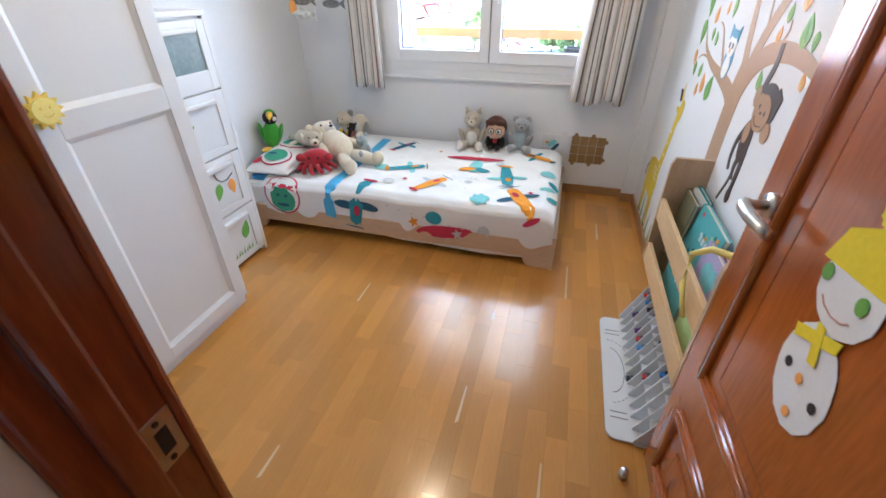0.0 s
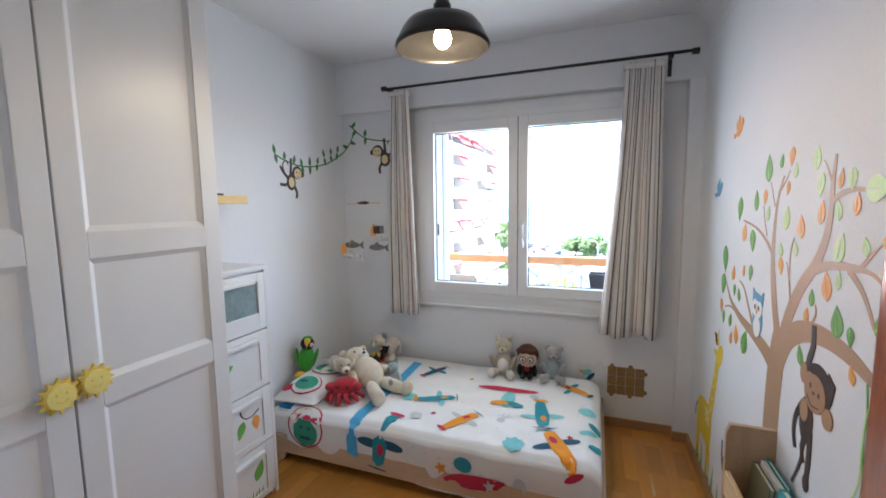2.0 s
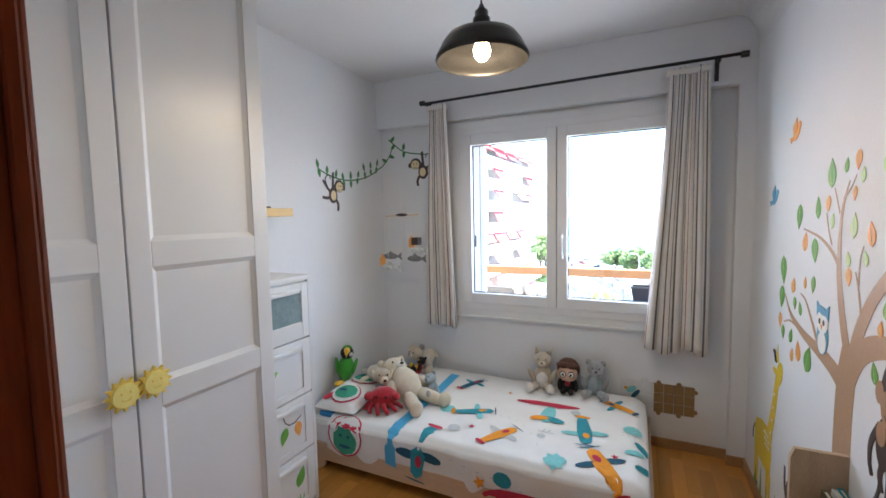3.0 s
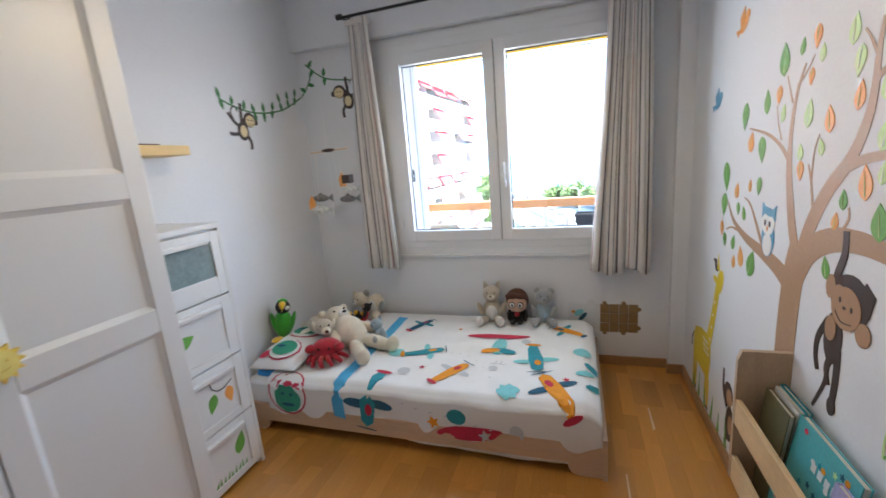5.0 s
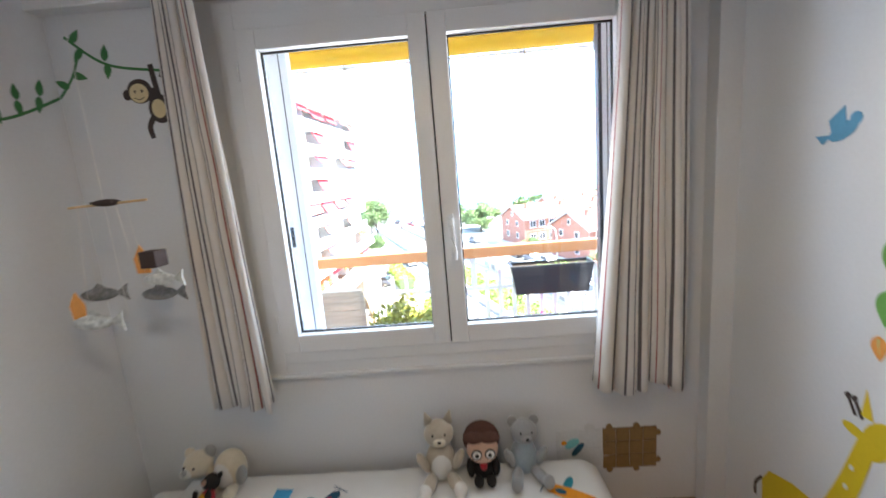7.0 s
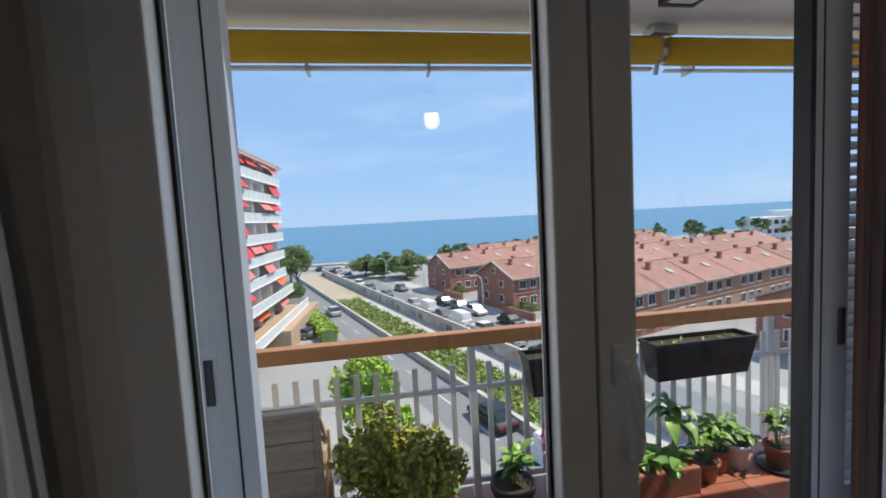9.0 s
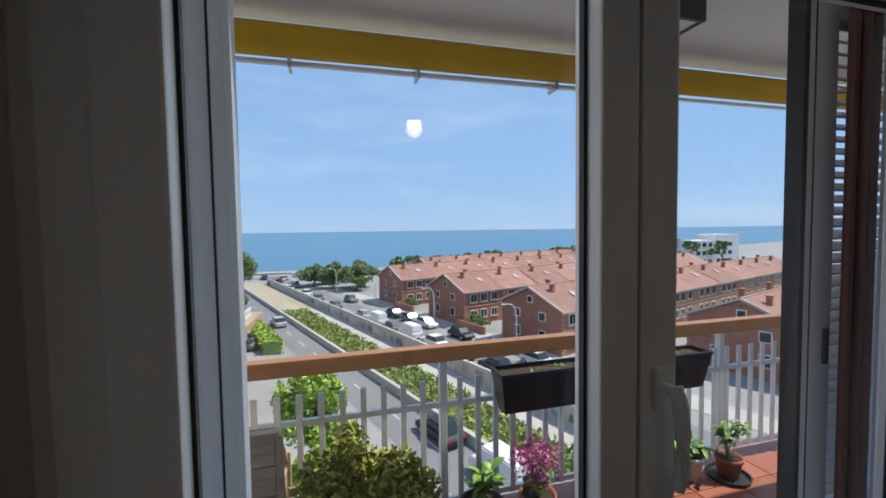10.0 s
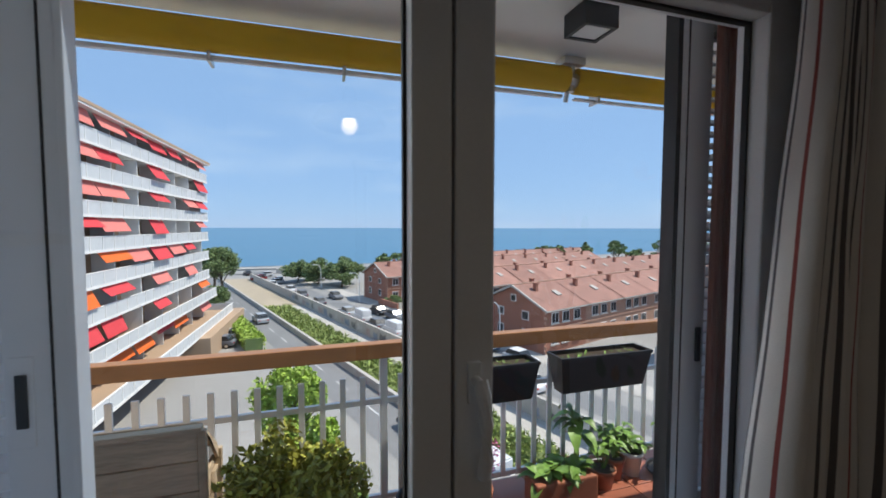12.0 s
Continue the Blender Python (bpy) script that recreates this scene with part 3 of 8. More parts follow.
bulb = part("bulb", b, M_BULB, lamp, "glowing warm bulb", True)
bulb.visible_shadow = False

# ---- wardrobe ----
ward = thing("wardrobe", (-1.505, 0.588, 0), "white two-door wardrobe with sun-shaped knobs", "wardrobe")
b = bx(-0.61, -0.535, 0.0, -0.022, 0.522, 2.60, 0.002)
part("carcass", b, M_WHITE, ward)
part("plinth", bx(-0.05, -0.52, 0.0, -0.0215, 0.512, 0.048, 0.002), M_WHITE, ward)


def panel_door(name, y0, y1, parent):
    x0, x1, st = -0.02, 0.0, 0.068
    rails = (0.052, 0.112), (0.966, 1.045), (1.412, 1.493), (2.50, 2.585)
    d = part(name, bx(x0, y0, 0.052, x0 + 0.004, y1, 2.585), M_WHITE, parent)
    for a in (y0, y1 - st):
        part("stile", bx(x0 + 0.0041, a, 0.052, x1, a + st, 2.585, 0.003), M_WHITE, d)
    for z0, z1 in rails:
        part("rail", bx(x0 + 0.0041, y0 + st, z0, x1, y1 - st, z1, 0.003), M_WHITE, d)
    for (a, z0), (z1, c) in zip(rails, rails[1:]):
        bp = B()
        ya, yb = y0 + st, y1 - st
        o = [(x0 + 0.016, ya, z0), (x0 + 0.016, yb, z0), (x0 + 0.016, yb, z1), (x0 + 0.016, ya, z1)]
        i = [(x0 + 0.006, ya + 0.016, z0 + 0.016), (x0 + 0.006, yb - 0.016, z0 + 0.016), (x0 + 0.006, yb - 0.016, z1 - 0.016), (x0 + 0.006, ya + 0.016, z1 - 0.016)]
        vo, vi = [bp.verts.new(p) for p in o], [bp.verts.new(p) for p in i]
        bp.faces.new(vi)
        for k in range(4):
            bp.faces.new((vo[k], vo[(k + 1) % 4], vi[(k + 1) % 4], vi[k]))
        part("panel", bp, M_WHITE, d)
    return d


d1 = panel_door("door", -0.527, -0.003, ward)
d2 = panel_door("door", 0.003, 0.52, ward)
# black strip over the carcass stands in for shade between the doors
part("door_gap", bx(-0.024, -0.004, 0.065, -0.016, 0.004, 2.585), M_SEAL, ward)
M_SUN = mat("yellow_knob_paint", (0.80, 0.58, 0.10), 0.5, var=0.1, bump=0.05)
M_SUN2 = mat("pale_yellow_paint", (0.85, 0.72, 0.22), 0.5, var=0.08, bump=0.05)
M_DARK = mat("dark_brown_print", (0.05, 0.03, 0.025), 0.7, var=0.1, bump=0.03)
for dd, y, z in ((d1, -0.043, 1.052), (d2, 0.043, 1.06)):
    b = B()
    pts = []
    for k in range(36):
        r = (0.062, 0.05, 0.046)[k % 3] if k % 3 else 0.064
        a = 6.28318 * k / 36
        pts.append((0.012, y + r * math.cos(a), z + r * math.sin(a)))
    prism(b, pts, (0.012, 0, 0))
    rod(b, (0.0, y, z), (0.014, y, z), 0.014)
    knob = part("knob", b, M_SUN, dd, "yellow sun-shaped wooden knob")
    part("face", rod(B(), (0.022, y, z), (0.031, y, z), 0.043, seg=24), M_SUN2, knob)
    b = B()
    for s in (-1, 1):
        ball(b, (0.031, y + s * 0.015, z + 0.01), (0.0015, 0.004, 0.005), seg=8)
    tube(b, [(0.031, y + 0.02 * math.sin(a), z - 0.005 - 0.014 * math.cos(a)) for a in (-1, -0.5, 0, 0.5, 1)], 0.0016, 6)
    part("smile", b, M_SUN, knob)
    for ob in (knob, *knob.children):
        for v in ob.data.vertices:
            v.co = (v.co.x, y * U + (v.co.y - y * U) * 0.8, z * U + (v.co.z - z * U) * 0.8)

# ---- tall chest of four drawers ----
chest = thing("chest_of_drawers", (-1.74, 1.366, 0), "tall white chest of four drawers with a frosted glass front", "chest of drawers")
b = bx(-0.38, -0.215, 0.035, -0.022, 0.215, 1.258, 0.003)
box(b, -0.38, -0.218, 1.235, 0.0, 0.218, 1.260, 0.004)
part("carcass", b, M_WHITE, chest)
for y in (-0.2, 0.2):
    for x in (-0.36, -0.035):
        part("leg", bx(x - 0.016, y - 0.016, 0, x + 0.016, y + 0.016, 0.035, 0.002), M_WHITE, chest)
part("side_panel", bx(-0.022, 0.197, 0.0, -0.001, 0.217, 1.235, 0.002), M_WHITE, chest)
LEAF_G = mat("green_leaf_sticker", (0.14, 0.38, 0.065), 0.5, var=0.15, scale=20, bump=0.02)
LEAF_L = mat("light_green_sticker", (0.52, 0.7, 0.3), 0.5, var=0.12, scale=20, bump=0.02)
LEAF_O = mat("orange_sticker", (0.84, 0.36, 0.08), 0.5, var=0.12, scale=20, bump=0.02)
STK_BR = mat("tan_trunk_sticker", (0.42, 0.26, 0.15), 0.5, var=0.1, scale=4, bump=0.02)
STK_DK = mat("dark_brown_sticker", (0.055, 0.035, 0.03), 0.5, var=0.1, bump=0.02)
STK_CR = mat("cream_sticker", (0.75, 0.62, 0.36), 0.5, var=0.06, bump=0.02)
STK_TN = mat("tan_face_sticker", (0.42, 0.25, 0.14), 0.5, var=0.06, bump=0.02)
STK_YE = mat("yellow_sticker", (0.74, 0.55, 0.02), 0.5, var=0.06, bump=0.02)
STK_BL = mat("blue_sticker", (0.10, 0.33, 0.52), 0.5, var=0.1, bump=0.02)
STK_WH = mat("white_sticker", (0.82, 0.82, 0.8), 0.5, var=0.03, bump=0.02)


def leaf_shape(u, v, ang, ln, wd, k=9):
    """Outline of a leaf from its stalk at (u, v), ang degrees from +u."""
    c, s = math.cos(radians(ang)), math.sin(radians(ang))
    left = [(t / k * ln, wd / 2 * math.sin(math.pi * (t / k) ** 0.75)) for t in range(k + 1)]
    pts = left + [(a, -w) for a, w in left[-2:0:-1]]
    return [(u + a * c - w * s, v + a * s + w * c) for a, w in pts]


def drawer(z0, z1, glass):
    if glass:
        b = bx(-0.02, -0.195, z0, 0, -0.150, z1, 0.003)
        box(b, -0.02, 0.150, z0, 0, 0.195, z1, 0.003)
        box(b, -0.02, -0.150, z0, 0, 0.150, z0 + 0.085, 0.003)
        box(b, -0.02, -0.150, z1 - 0.045, 0, 0.150, z1, 0.003)
        d = part("drawer", b, M_WHITE, chest)
        part("glass_panel", bx(-0.014, -0.15, z0 + 0.085, -0.008, 0.15, z1 - 0.045), M_FROST, d, "frosted glass drawer panel")
    else:
        b = bx(-0.02, -0.195, z0, -0.006, 0.195, z1, 0.002)
        box(b, -0.006, -0.195, z0, 0, -0.140, z1, 0.002)
        box(b, -0.006, 0.140, z0, 0, 0.195, z1, 0.002)
        box(b, -0.006, -0.140, z0, 0, 0.140, z0 + 0.035, 0.002)
        box(b, -0.006, -0.140, z1 - 0.06, 0, 0.140, z1, 0.002)
        d = part("drawer", b, M_WHITE, chest)
    part("handle", bx(-0.002, -0.12, z1 - 0.05, 0.022, 0.12, z1 - 0.028, 0.006), M_WHITE, d)
    return d


def on_drawer(d, name, outline, m):
    part(name, prism(B(), [(-0.0058, y, z) for y, z in outline], (0.001, 0, 0)), m, d)


fronts = [drawer(0.028 + k * 0.301, 0.028 + k * 0.301 + 0.293, k == 3) for k in range(4)]
on_drawer(fronts[2], "leaf_sticker", leaf_shape(-0.115, 0.772, 18, 0.095, 0.055), LEAF_G)
on_drawer(fronts[1], "leaf_sticker", leaf_shape(0.012, 0.498, -112, 0.09, 0.05), LEAF_G)
on_drawer(fronts[1], "leaf_sticker", leaf_shape(0.088, 0.498, -85, 0.085, 0.05), LEAF_O)
part("stem_sticker", tube(B(), [(-0.0055, -0.005, 0.555), (-0.0055, 0.005, 0.525), (-0.0055, 0.03, 0.503), (-0.0055, 0.065, 0.499), (-0.0055, 0.115, 0.52)], 0.003, 6), STK_DK, fronts[1])
on_drawer(fronts[0], "leaf_sticker", leaf_shape(0.072, 0.142, 66, 0.11, 0.06), LEAF_G)
for k in range(11):
    y = -0.12 + k * 0.022
    on_drawer(fronts[0], "grass_sticker", [(y, 0.065), (y + 0.013, 0.065), (y + 0.012 + 0.005 * (k % 3 - 1), 0.093 + 0.008 * (k % 2))], LEAF_G)
b = lathe(B(), [(0.0, 0.0), (0.05, 0.0), (0.055, 0.02), (0.05, 0.06), (0.047, 0.1), (0.0, 0.105)], seg=20)
bmesh.ops.translate(b, vec=(-1.9, 1.32, 1.260), verts=b.verts)
solid("night_light", b, M_SHEET, "small white rounded lamp on the chest", "lamp", smooth=True)

# small yellow shelf on the left wall
shelf = thing("wall_shelf", (XL, 1.465, 1.60), "small yellow pine wall shelf", "shelf")
part("board", bx(0, -0.22, -0.025, 0.18, 0.22, 0.02, 0.004), M_YELWOOD, shelf)
b = bx(-2.08, 1.45, 1.6205, -2.02, 1.60, 1.633, 0.003)
solid("small_book", b, M_DARK, "small dark book lying on the wall shelf", "book")
b = lathe(B(), [(0, 0), (0.035, 0), (0.04, 0.03), (0.03, 0.1), (0.012, 0.15), (0, 0.155)], (-2.05, 1.36, 1.6205), 16)
solid("ornament", b, M_SHEET, "small white ornament on the wall shelf", "ornament", smooth=True)

# ---- bed ----
BX0, BX1, BY0, BY1 = -2.03, -0.052, 1.798, 2.86
bed = thing("bed", ((BX0 + BX1) / 2, (BY0 + BY1) / 2, 0), "low birch plywood child's bed against the wall", "bed")
L2, D2 = (BX1 - BX0) / 2, (BY1 - BY0) / 2


def cut_board(n0, n1, h, notch, axis, depth):
    """A bed board with a curved cut-out between its two feet."""
    pts = [(n0, h), (n0, 0.0), (n0 + notch, 0.0)]
    for k in range(1, 7):
        a = k / 6 * math.pi / 2
        pts.append((n0 + notch + 0.05 * math.sin(a), 0.062 * (1 - math.cos(a))))
    for k in range(6, 0, -1):
        a = k / 6 * math.pi / 2
        pts.append((n1 - notch - 0.05 * math.sin(a), 0.062 * (1 - math.cos(a))))
    pts += [(n1 - notch, 0.0), (n1, 0.0), (n1, h)]
    return pts


part("front_board", prism(B(), [(x, -D2, z) for x, z in cut_board(-L2, L2 - 0.022, 0.165, 0.10, 0, 0)], (0, 0.02, 0)), M_BIRCH, bed)
part("back_board", prism(B(), [(x, D2 - 0.02, z) for x, z in cut_board(-L2, L2 - 0.022, 0.165, 0.10, 0, 0)], (0, 0.02, 0)), M_BIRCH, bed)
for x in (L2 - 0.022, -L2 - 0.02):
    part("end_board", prism(B(), [(x, y, z) for y, z in cut_board(-D2 - 0.012, D2, 0.205, 0.11, 0, 0)], (0.021, 0, 0)), M_BIRCH, bed)
part("slat_base", bx(-L2, -D2 + 0.02, 0.10, L2 - 0.022, D2 - 0.02, 0.125), M_BIRCH, bed)
b = bx(BX0 + 0.01, BY0 + 0.03, 0.126, BX1 - 0.03, BY1 - 0.03, 0.30, 0.03)
solid("mattress", b, M_SHEET, "white mattress in the low bed", "mattress")


def cover_z(x, y):
    """Height of the bedspread's top."""
    n = noise.noise(Vector((x * 5, y * 5, 1.3))) * 0.007 + noise.noise(Vector((x * 13, y * 11, 4.1))) * 0.004
    return 0.332 + n


co, fs = [], []
NX, NY = 170, 116
for j in range(NY + 1):
    for i in range(NX + 1):
        x = -1.86 + i / NX * (1.86 - 0.072)
        s = j / NY * 1.25
        if s < 0.235:
            y = BY0 + 0.022 - 0.012 * math.sin(s * 9) + 0.012 * noise.noise(Vector((x * 6, s * 5, 9.0)))
            z = cover_z(x, 1.88) - 0.022 - (0.235 - s) * 1.1
            z += 0.014 * math.sin(x * 3.1) * (0.235 - s) / 0.235
            y -= 0.012
        else:
            q = s - 0.235
            y = BY0 + 0.022 + q
            e = min(q / 0.05, 1)
            z = cover_z(x, y) - 0.022 * (1 - math.sin(e * math.pi / 2))
        if x > -0.162:
            z -= 0.05 * ((x + 0.162) / 0.09) ** 2
        co.append((x, min(y, BY1 - 0.005), z))
for j in range(NY):
    for i in range(NX):
        a = j * (NX + 1) + i
        fs.append((a, a + 1, a + NX + 2, a + NX + 1))
cover = raw("bedspread", co, fs, M_SHEET)
so = cover.modifiers.new("thickness", "SOLIDIFY")
so.thickness, so.offset = 0.006, -1
for p in cover.data.polygons:
    p.use_smooth = True


def cloth(x, s, lift=0.0035):
    """The point of the bedspread at x, s along it from its hem."""
    if s < 0.235:
        n = 0.012 * noise.noise(Vector((x * 6, s * 5, 9.0)))
        return Vector((x, BY0 + 0.01 - 0.012 * math.sin(s * 9) + n - lift, cover_z(x, 1.88) - 0.022 - (0.235 - s) * 1.1 + 0.014 * math.sin(x * 3.1) * (0.235 - s) / 0.235))
    q = s - 0.235
    e = min(q / 0.05, 1)
    z = cover_z(x, BY0 + 0.022 + q) - 0.022 * (1 - math.sin(e * math.pi / 2)) + lift
    if x > -0.162:
        z -= 0.05 * ((x + 0.162) / 0.09) ** 2
    return Vector((x, BY0 + 0.022 + q - (0.0035 if e < 1 else 0), z))


tagged(cover, "white cotton bedspread printed with colourful aeroplanes", "bedspread")

# ---- balcony ----


def ring_xy(x0, y0, x1, y1, z0, z1):
    b = bx(x0, y0, z0, x1, y0 + 0.016, z1, 0.002)
    box(b, x0, y1 - 0.016, z0, x1, y1, z1, 0.002)
    box(b, x0, y0 + 0.016, z0, x0 + 0.016, y1 - 0.016, z1, 0.002)
    box(b, x1 - 0.016, y0 + 0.016, z0, x1, y1 - 0.016, z1, 0.002)
    return b


BZ = -0.10
solid("balcony_slab", bx(-7.2, 3.08, BZ - 0.25, 7.2, 4.80, BZ - 0.01), M_GROUT, "balcony floor slab under terracotta tiles", "balcony", kind="structure")
solid("balcony_ceiling", bx(-7.2, 3.08, 2.50, 7.2, 4.14, 2.8), M_STUCCO, "white stucco soffit over the balcony", "ceiling", kind="structure")
b = bx(-7.4, 3.0, BZ - 0.25, -7.2, 4.8, 2.8)
box(b, 7.2, 3.0, BZ - 0.25, 7.4, 4.8, 2.8)
wall("wall_balcony", b, "white stucco side wall of the balcony", M_STUCCO)
rail = thing("balcony_railing", (-0.66, 4.67, BZ), "white iron balcony railing with a wooden handrail", "railing")
RX = 0.66
part("handrail", bx(-3.1 + RX, -0.045, 0.975, 3.1 + RX, 0.035, 1.065, 0.006), M_RAILWOOD, rail, "varnished timber handrail")
part("middle_rail", bx(-3.1 + RX, -0.012, 0.69, 3.1 + RX, 0.012, 0.722, 0.002), M_RAIL, rail)
part("bottom_rail", bx(-3.1 + RX, -0.012, 0.09, 3.1 + RX, 0.012, 0.125, 0.002), M_RAIL, rail)
for x in (-2.6, -0.49, 1.62):
    part("post", bx(x - 0.022 + RX, -0.022, 0.0, x + 0.022 + RX, 0.022, 0.975, 0.003), M_RAIL, rail)
pk = mesh_of("picket", bx(-0.0165, -0.008, 0.095, 0.0165, 0.008, 0.865, 0.002), M_RAIL)
x = -3.02
while x < 3.05:
    if min(abs(x - q) for q in (-2.6, -0.49, 1.62)) > 0.05:
        o = new("picket", pk)
        o.parent = rail
        o.location = ((x + RX) * U, -0.014 * U, 0)
    x += 0.1145
awn = thing("rolled_awning", (-0.2, 4.05, 2.228), "yellow canvas awning rolled up under the soffit", "awning")
part("roll", rod(B(), (-2.9, 0, 0.16), (0.53, 0, 0.16), 0.062, seg=18), M_AWN, awn, smooth=True)
part("roll", rod(B(), (0.59, 0, 0.155), (2.9, 0, 0.155), 0.062, seg=18), M_AWN, awn, smooth=True)
part("front_bar", bx(-2.9, 0.02, 0.078, 0.53, 0.045, 0.094, 0.003), M_ALU, awn)
part("front_bar", bx(0.60, 0.02, 0.072, 2.9, 0.045, 0.084, 0.003), M_ALU, awn)
for x in (-1.06, -0.55, 0.1, 0.72):
    part("arm", bx(x, -0.01, 0.06, x + 0.012, 0.07, 0.12, 0.002), M_STEEL, awn)
b = bx(0.50, -0.04, 0.225, 0.62, 0.05, 0.262, 0.004)
rod(b, (0.53, 0.0, 0.16), (0.59, 0.0, 0.155), 0.034)
rod(b, (0.56, 0.0, 0.10), (0.56, 0.0, 0.235), 0.02)
rod(b, (0.555, 0.035, 0.06), (0.55, 0.0, 0.15), 0.012)
part("bracket", b, M_STEEL, awn)
blamp = thing("balcony_lamp", (0.17, 3.64, 2.41), "dark square lamp with a pale diffuser under the soffit", "lamp")
part("housing", ring_xy(-0.075, -0.07, 0.075, 0.07, 0.0, 0.089), M_IRON, blamp)
part("diffuser", bx(-0.06, -0.055, 0.006, 0.06, 0.055, 0.03, 0.003), M_STUCCO, blamp)

# wooden planter box
crate = thing("wooden_planter", (-1.85, 4.38, BZ), "weathered plank planter with a sloping top on the balcony", "planter")
for k in range(6):
    part("plank", bx(-0.55, -0.16, 0.05 + k * 0.136, 0.475, -0.14, 0.180 + k * 0.136, 0.004), M_PLANK, crate)
for k in range(4):
    part("plank", bx(0.455, -0.14, 0.05 + k * 0.136, 0.475, 0.16, 0.180 + k * 0.136, 0.004), M_PLANK, crate)
part("top_rail", bx(-0.57, -0.185, 0.862, 0.495, -0.135, 0.886, 0.005), M_PLANK, crate)
for k in range(3):
    y0, y1 = -0.135 + k * 0.105, -0.033 + k * 0.105
    z0, z1 = 0.872 - (y0 + 0.135) * 0.8, 0.872 - (y1 + 0.135) * 0.8
    part("lid_board", prism(B(), [(-0.57, y0, z0), (0.48, y0, z0), (0.48, y1, z1), (-0.57, y1, z1)], (0, 0, 0.018)), M_PLANK, crate)
for y, h in ((-0.165, 0.862), (0.13, 0.63)):
    part("corner_post", bx(0.476, y, 0.0, 0.508, y + 0.03, h, 0.003), M_PLANK, crate)
part("brace", prism(B(), [(0.478, -0.13, 0.85), (0.478, -0.08, 0.83), (0.478, 0.15, 0.56), (0.478, 0.15, 0.62)], (0.016, 0, 0)), M_PLANK, crate)
part("brace", prism(B(), [(0.478, -0.12, 0.1), (0.478, -0.05, 0.1), (0.478, 0.13, 0.55), (0.478, 0.06, 0.55)], (0.014, 0, 0)), M_PLANK, crate)


def flower_pot(name, at, r, h, m, label):
    th = thing(name, at, label, "potted plant", "pots on the balcony")
    b = lathe(B(), [(0, 0), (r * 0.72, 0), (r * 0.95, h * 0.82), (r * 1.04, h * 0.82), (r * 1.04, h), (r * 0.93, h), (r * 0.9, h * 0.9), (0, h * 0.9)], seg=24)
    part("pot", b, m, th, smooth=True)
    part("soil", rod(B(), (0, 0, h * 0.86), (0, 0, h * 0.92), r * 0.88, seg=20), M_SOIL, th)
    return th


def stems(th, n, h0, h1, spread, seed, r=0.004, m=None):
    g = random.Random(seed)
    b = B()
    tips = []
    for k in range(n):
        a, s = g.uniform(0, 6.28), g.uniform(0.3, 1) * spread
        t = Vector((s * math.cos(a), s * math.sin(a), g.uniform(0.7, 1) * h1))
        tube(b, [(t.x * 0.1, t.y * 0.1, h0), (t.x * 0.5, t.y * 0.5, h0 + (t.z - h0) * 0.6), tuple(t)], r, 5, 0.5)
        tips.append(t)
    part("stem", b, m or M_BARK, th)
    return tips


def blade_leaves(name, th, m, tips, n, ln, wd, seed, droop=0.4):
    """Broad arching leaves, each folded along its midrib."""
    g = random.Random(seed)
    co, fs = [], []
    for k in range(n):
        o = tips[k % len(tips)] * g.uniform(0.75, 1.0)
        a = g.uniform(0, 6.28)
        L_, w_ = ln * g.uniform(0.6, 1.1), wd * g.uniform(0.7, 1.1)
        up = g.uniform(0.1, 0.9)
        d, s = Vector((math.cos(a), math.sin(a), 0)), Vector((-math.sin(a), math.cos(a), 0))
        base = len(co)
        for q in range(5):
            t = q / 4
            c = o + d * L_ * t * (1 - 0.2 * up) + Vector((0, 0, L_ * (up * t - droop * t * t)))
            w = w_ * math.sin(math.pi * min(t * 0.92 + 0.06, 1)) * 0.5
            co += [c - s * w + Vector((0, 0, w * 0.3)), c, c + s * w + Vector((0, 0, w * 0.3))]
        for q in range(4):
            i = base + q * 3
            fs += [(i, i + 1, i + 4, i + 3), (i + 1, i + 2, i + 5, i + 4)]
    ob = raw(name, co, fs, m, th)
    for p in ob.data.polygons:
        p.use_smooth = True
    return ob


bush = flower_pot("potted_bush", (-0.98, 4.28, BZ), 0.15, 0.26, M_POTTER, "round olive-green bush in a terracotta pot")
stems(bush, 9, 0.2, 0.5, 0.12, 2, 0.008)
leaves("foliage", M_LEAFBUSH, bush, (0, 0, 0.49), (0.32, 0.30, 0.27), 5200, 0.022, 5, 0.45, 46)
p2 = flower_pot("potted_plant", (-0.33, 4.44, BZ), 0.125, 0.22, M_POTBLK, "young green plant in a black plastic pot")
tp = stems(p2, 5, 0.18, 0.45, 0.07, 4, 0.006, M_LEAFPLANT)
blade_leaves("foliage", p2, M_LEAFPLANT, tp, 60, 0.11, 0.05, 4)
p3 = flower_pot("flowering_plant", (0.02, 4.45, BZ), 0.105, 0.2, M_POTTER, "pink flowering plant in a terracotta pot")
tp = stems(p3, 12, 0.18, 0.42, 0.12, 6, 0.003, M_LEAFPLANT)
blade_leaves("foliage", p3, M_LEAFPLANT, tp, 60, 0.06, 0.03, 7)
leaves("blossom", M_PETAL, p3, (0, 0, 0.40), (0.155, 0.15, 0.13), 1300, 0.012, 8, 0.7, 60)
p4 = thing("trough_plant", (0.62, 4.46, BZ), "broad-leaved plants in a terracotta trough", "potted plant", "pots on the balcony")
part("trough", bx(-0.22, -0.085, 0, 0.22, 0.085, 0.17, 0.012), M_POTTER, p4)
tp = [Vector((0.05 * (k - 3.5), 0.03 * (k % 2), 0.2)) for k in range(8)]
blade_leaves("foliage", p4, M_LEAFPLANT, tp, 70, 0.17, 0.085, 9, 0.5)
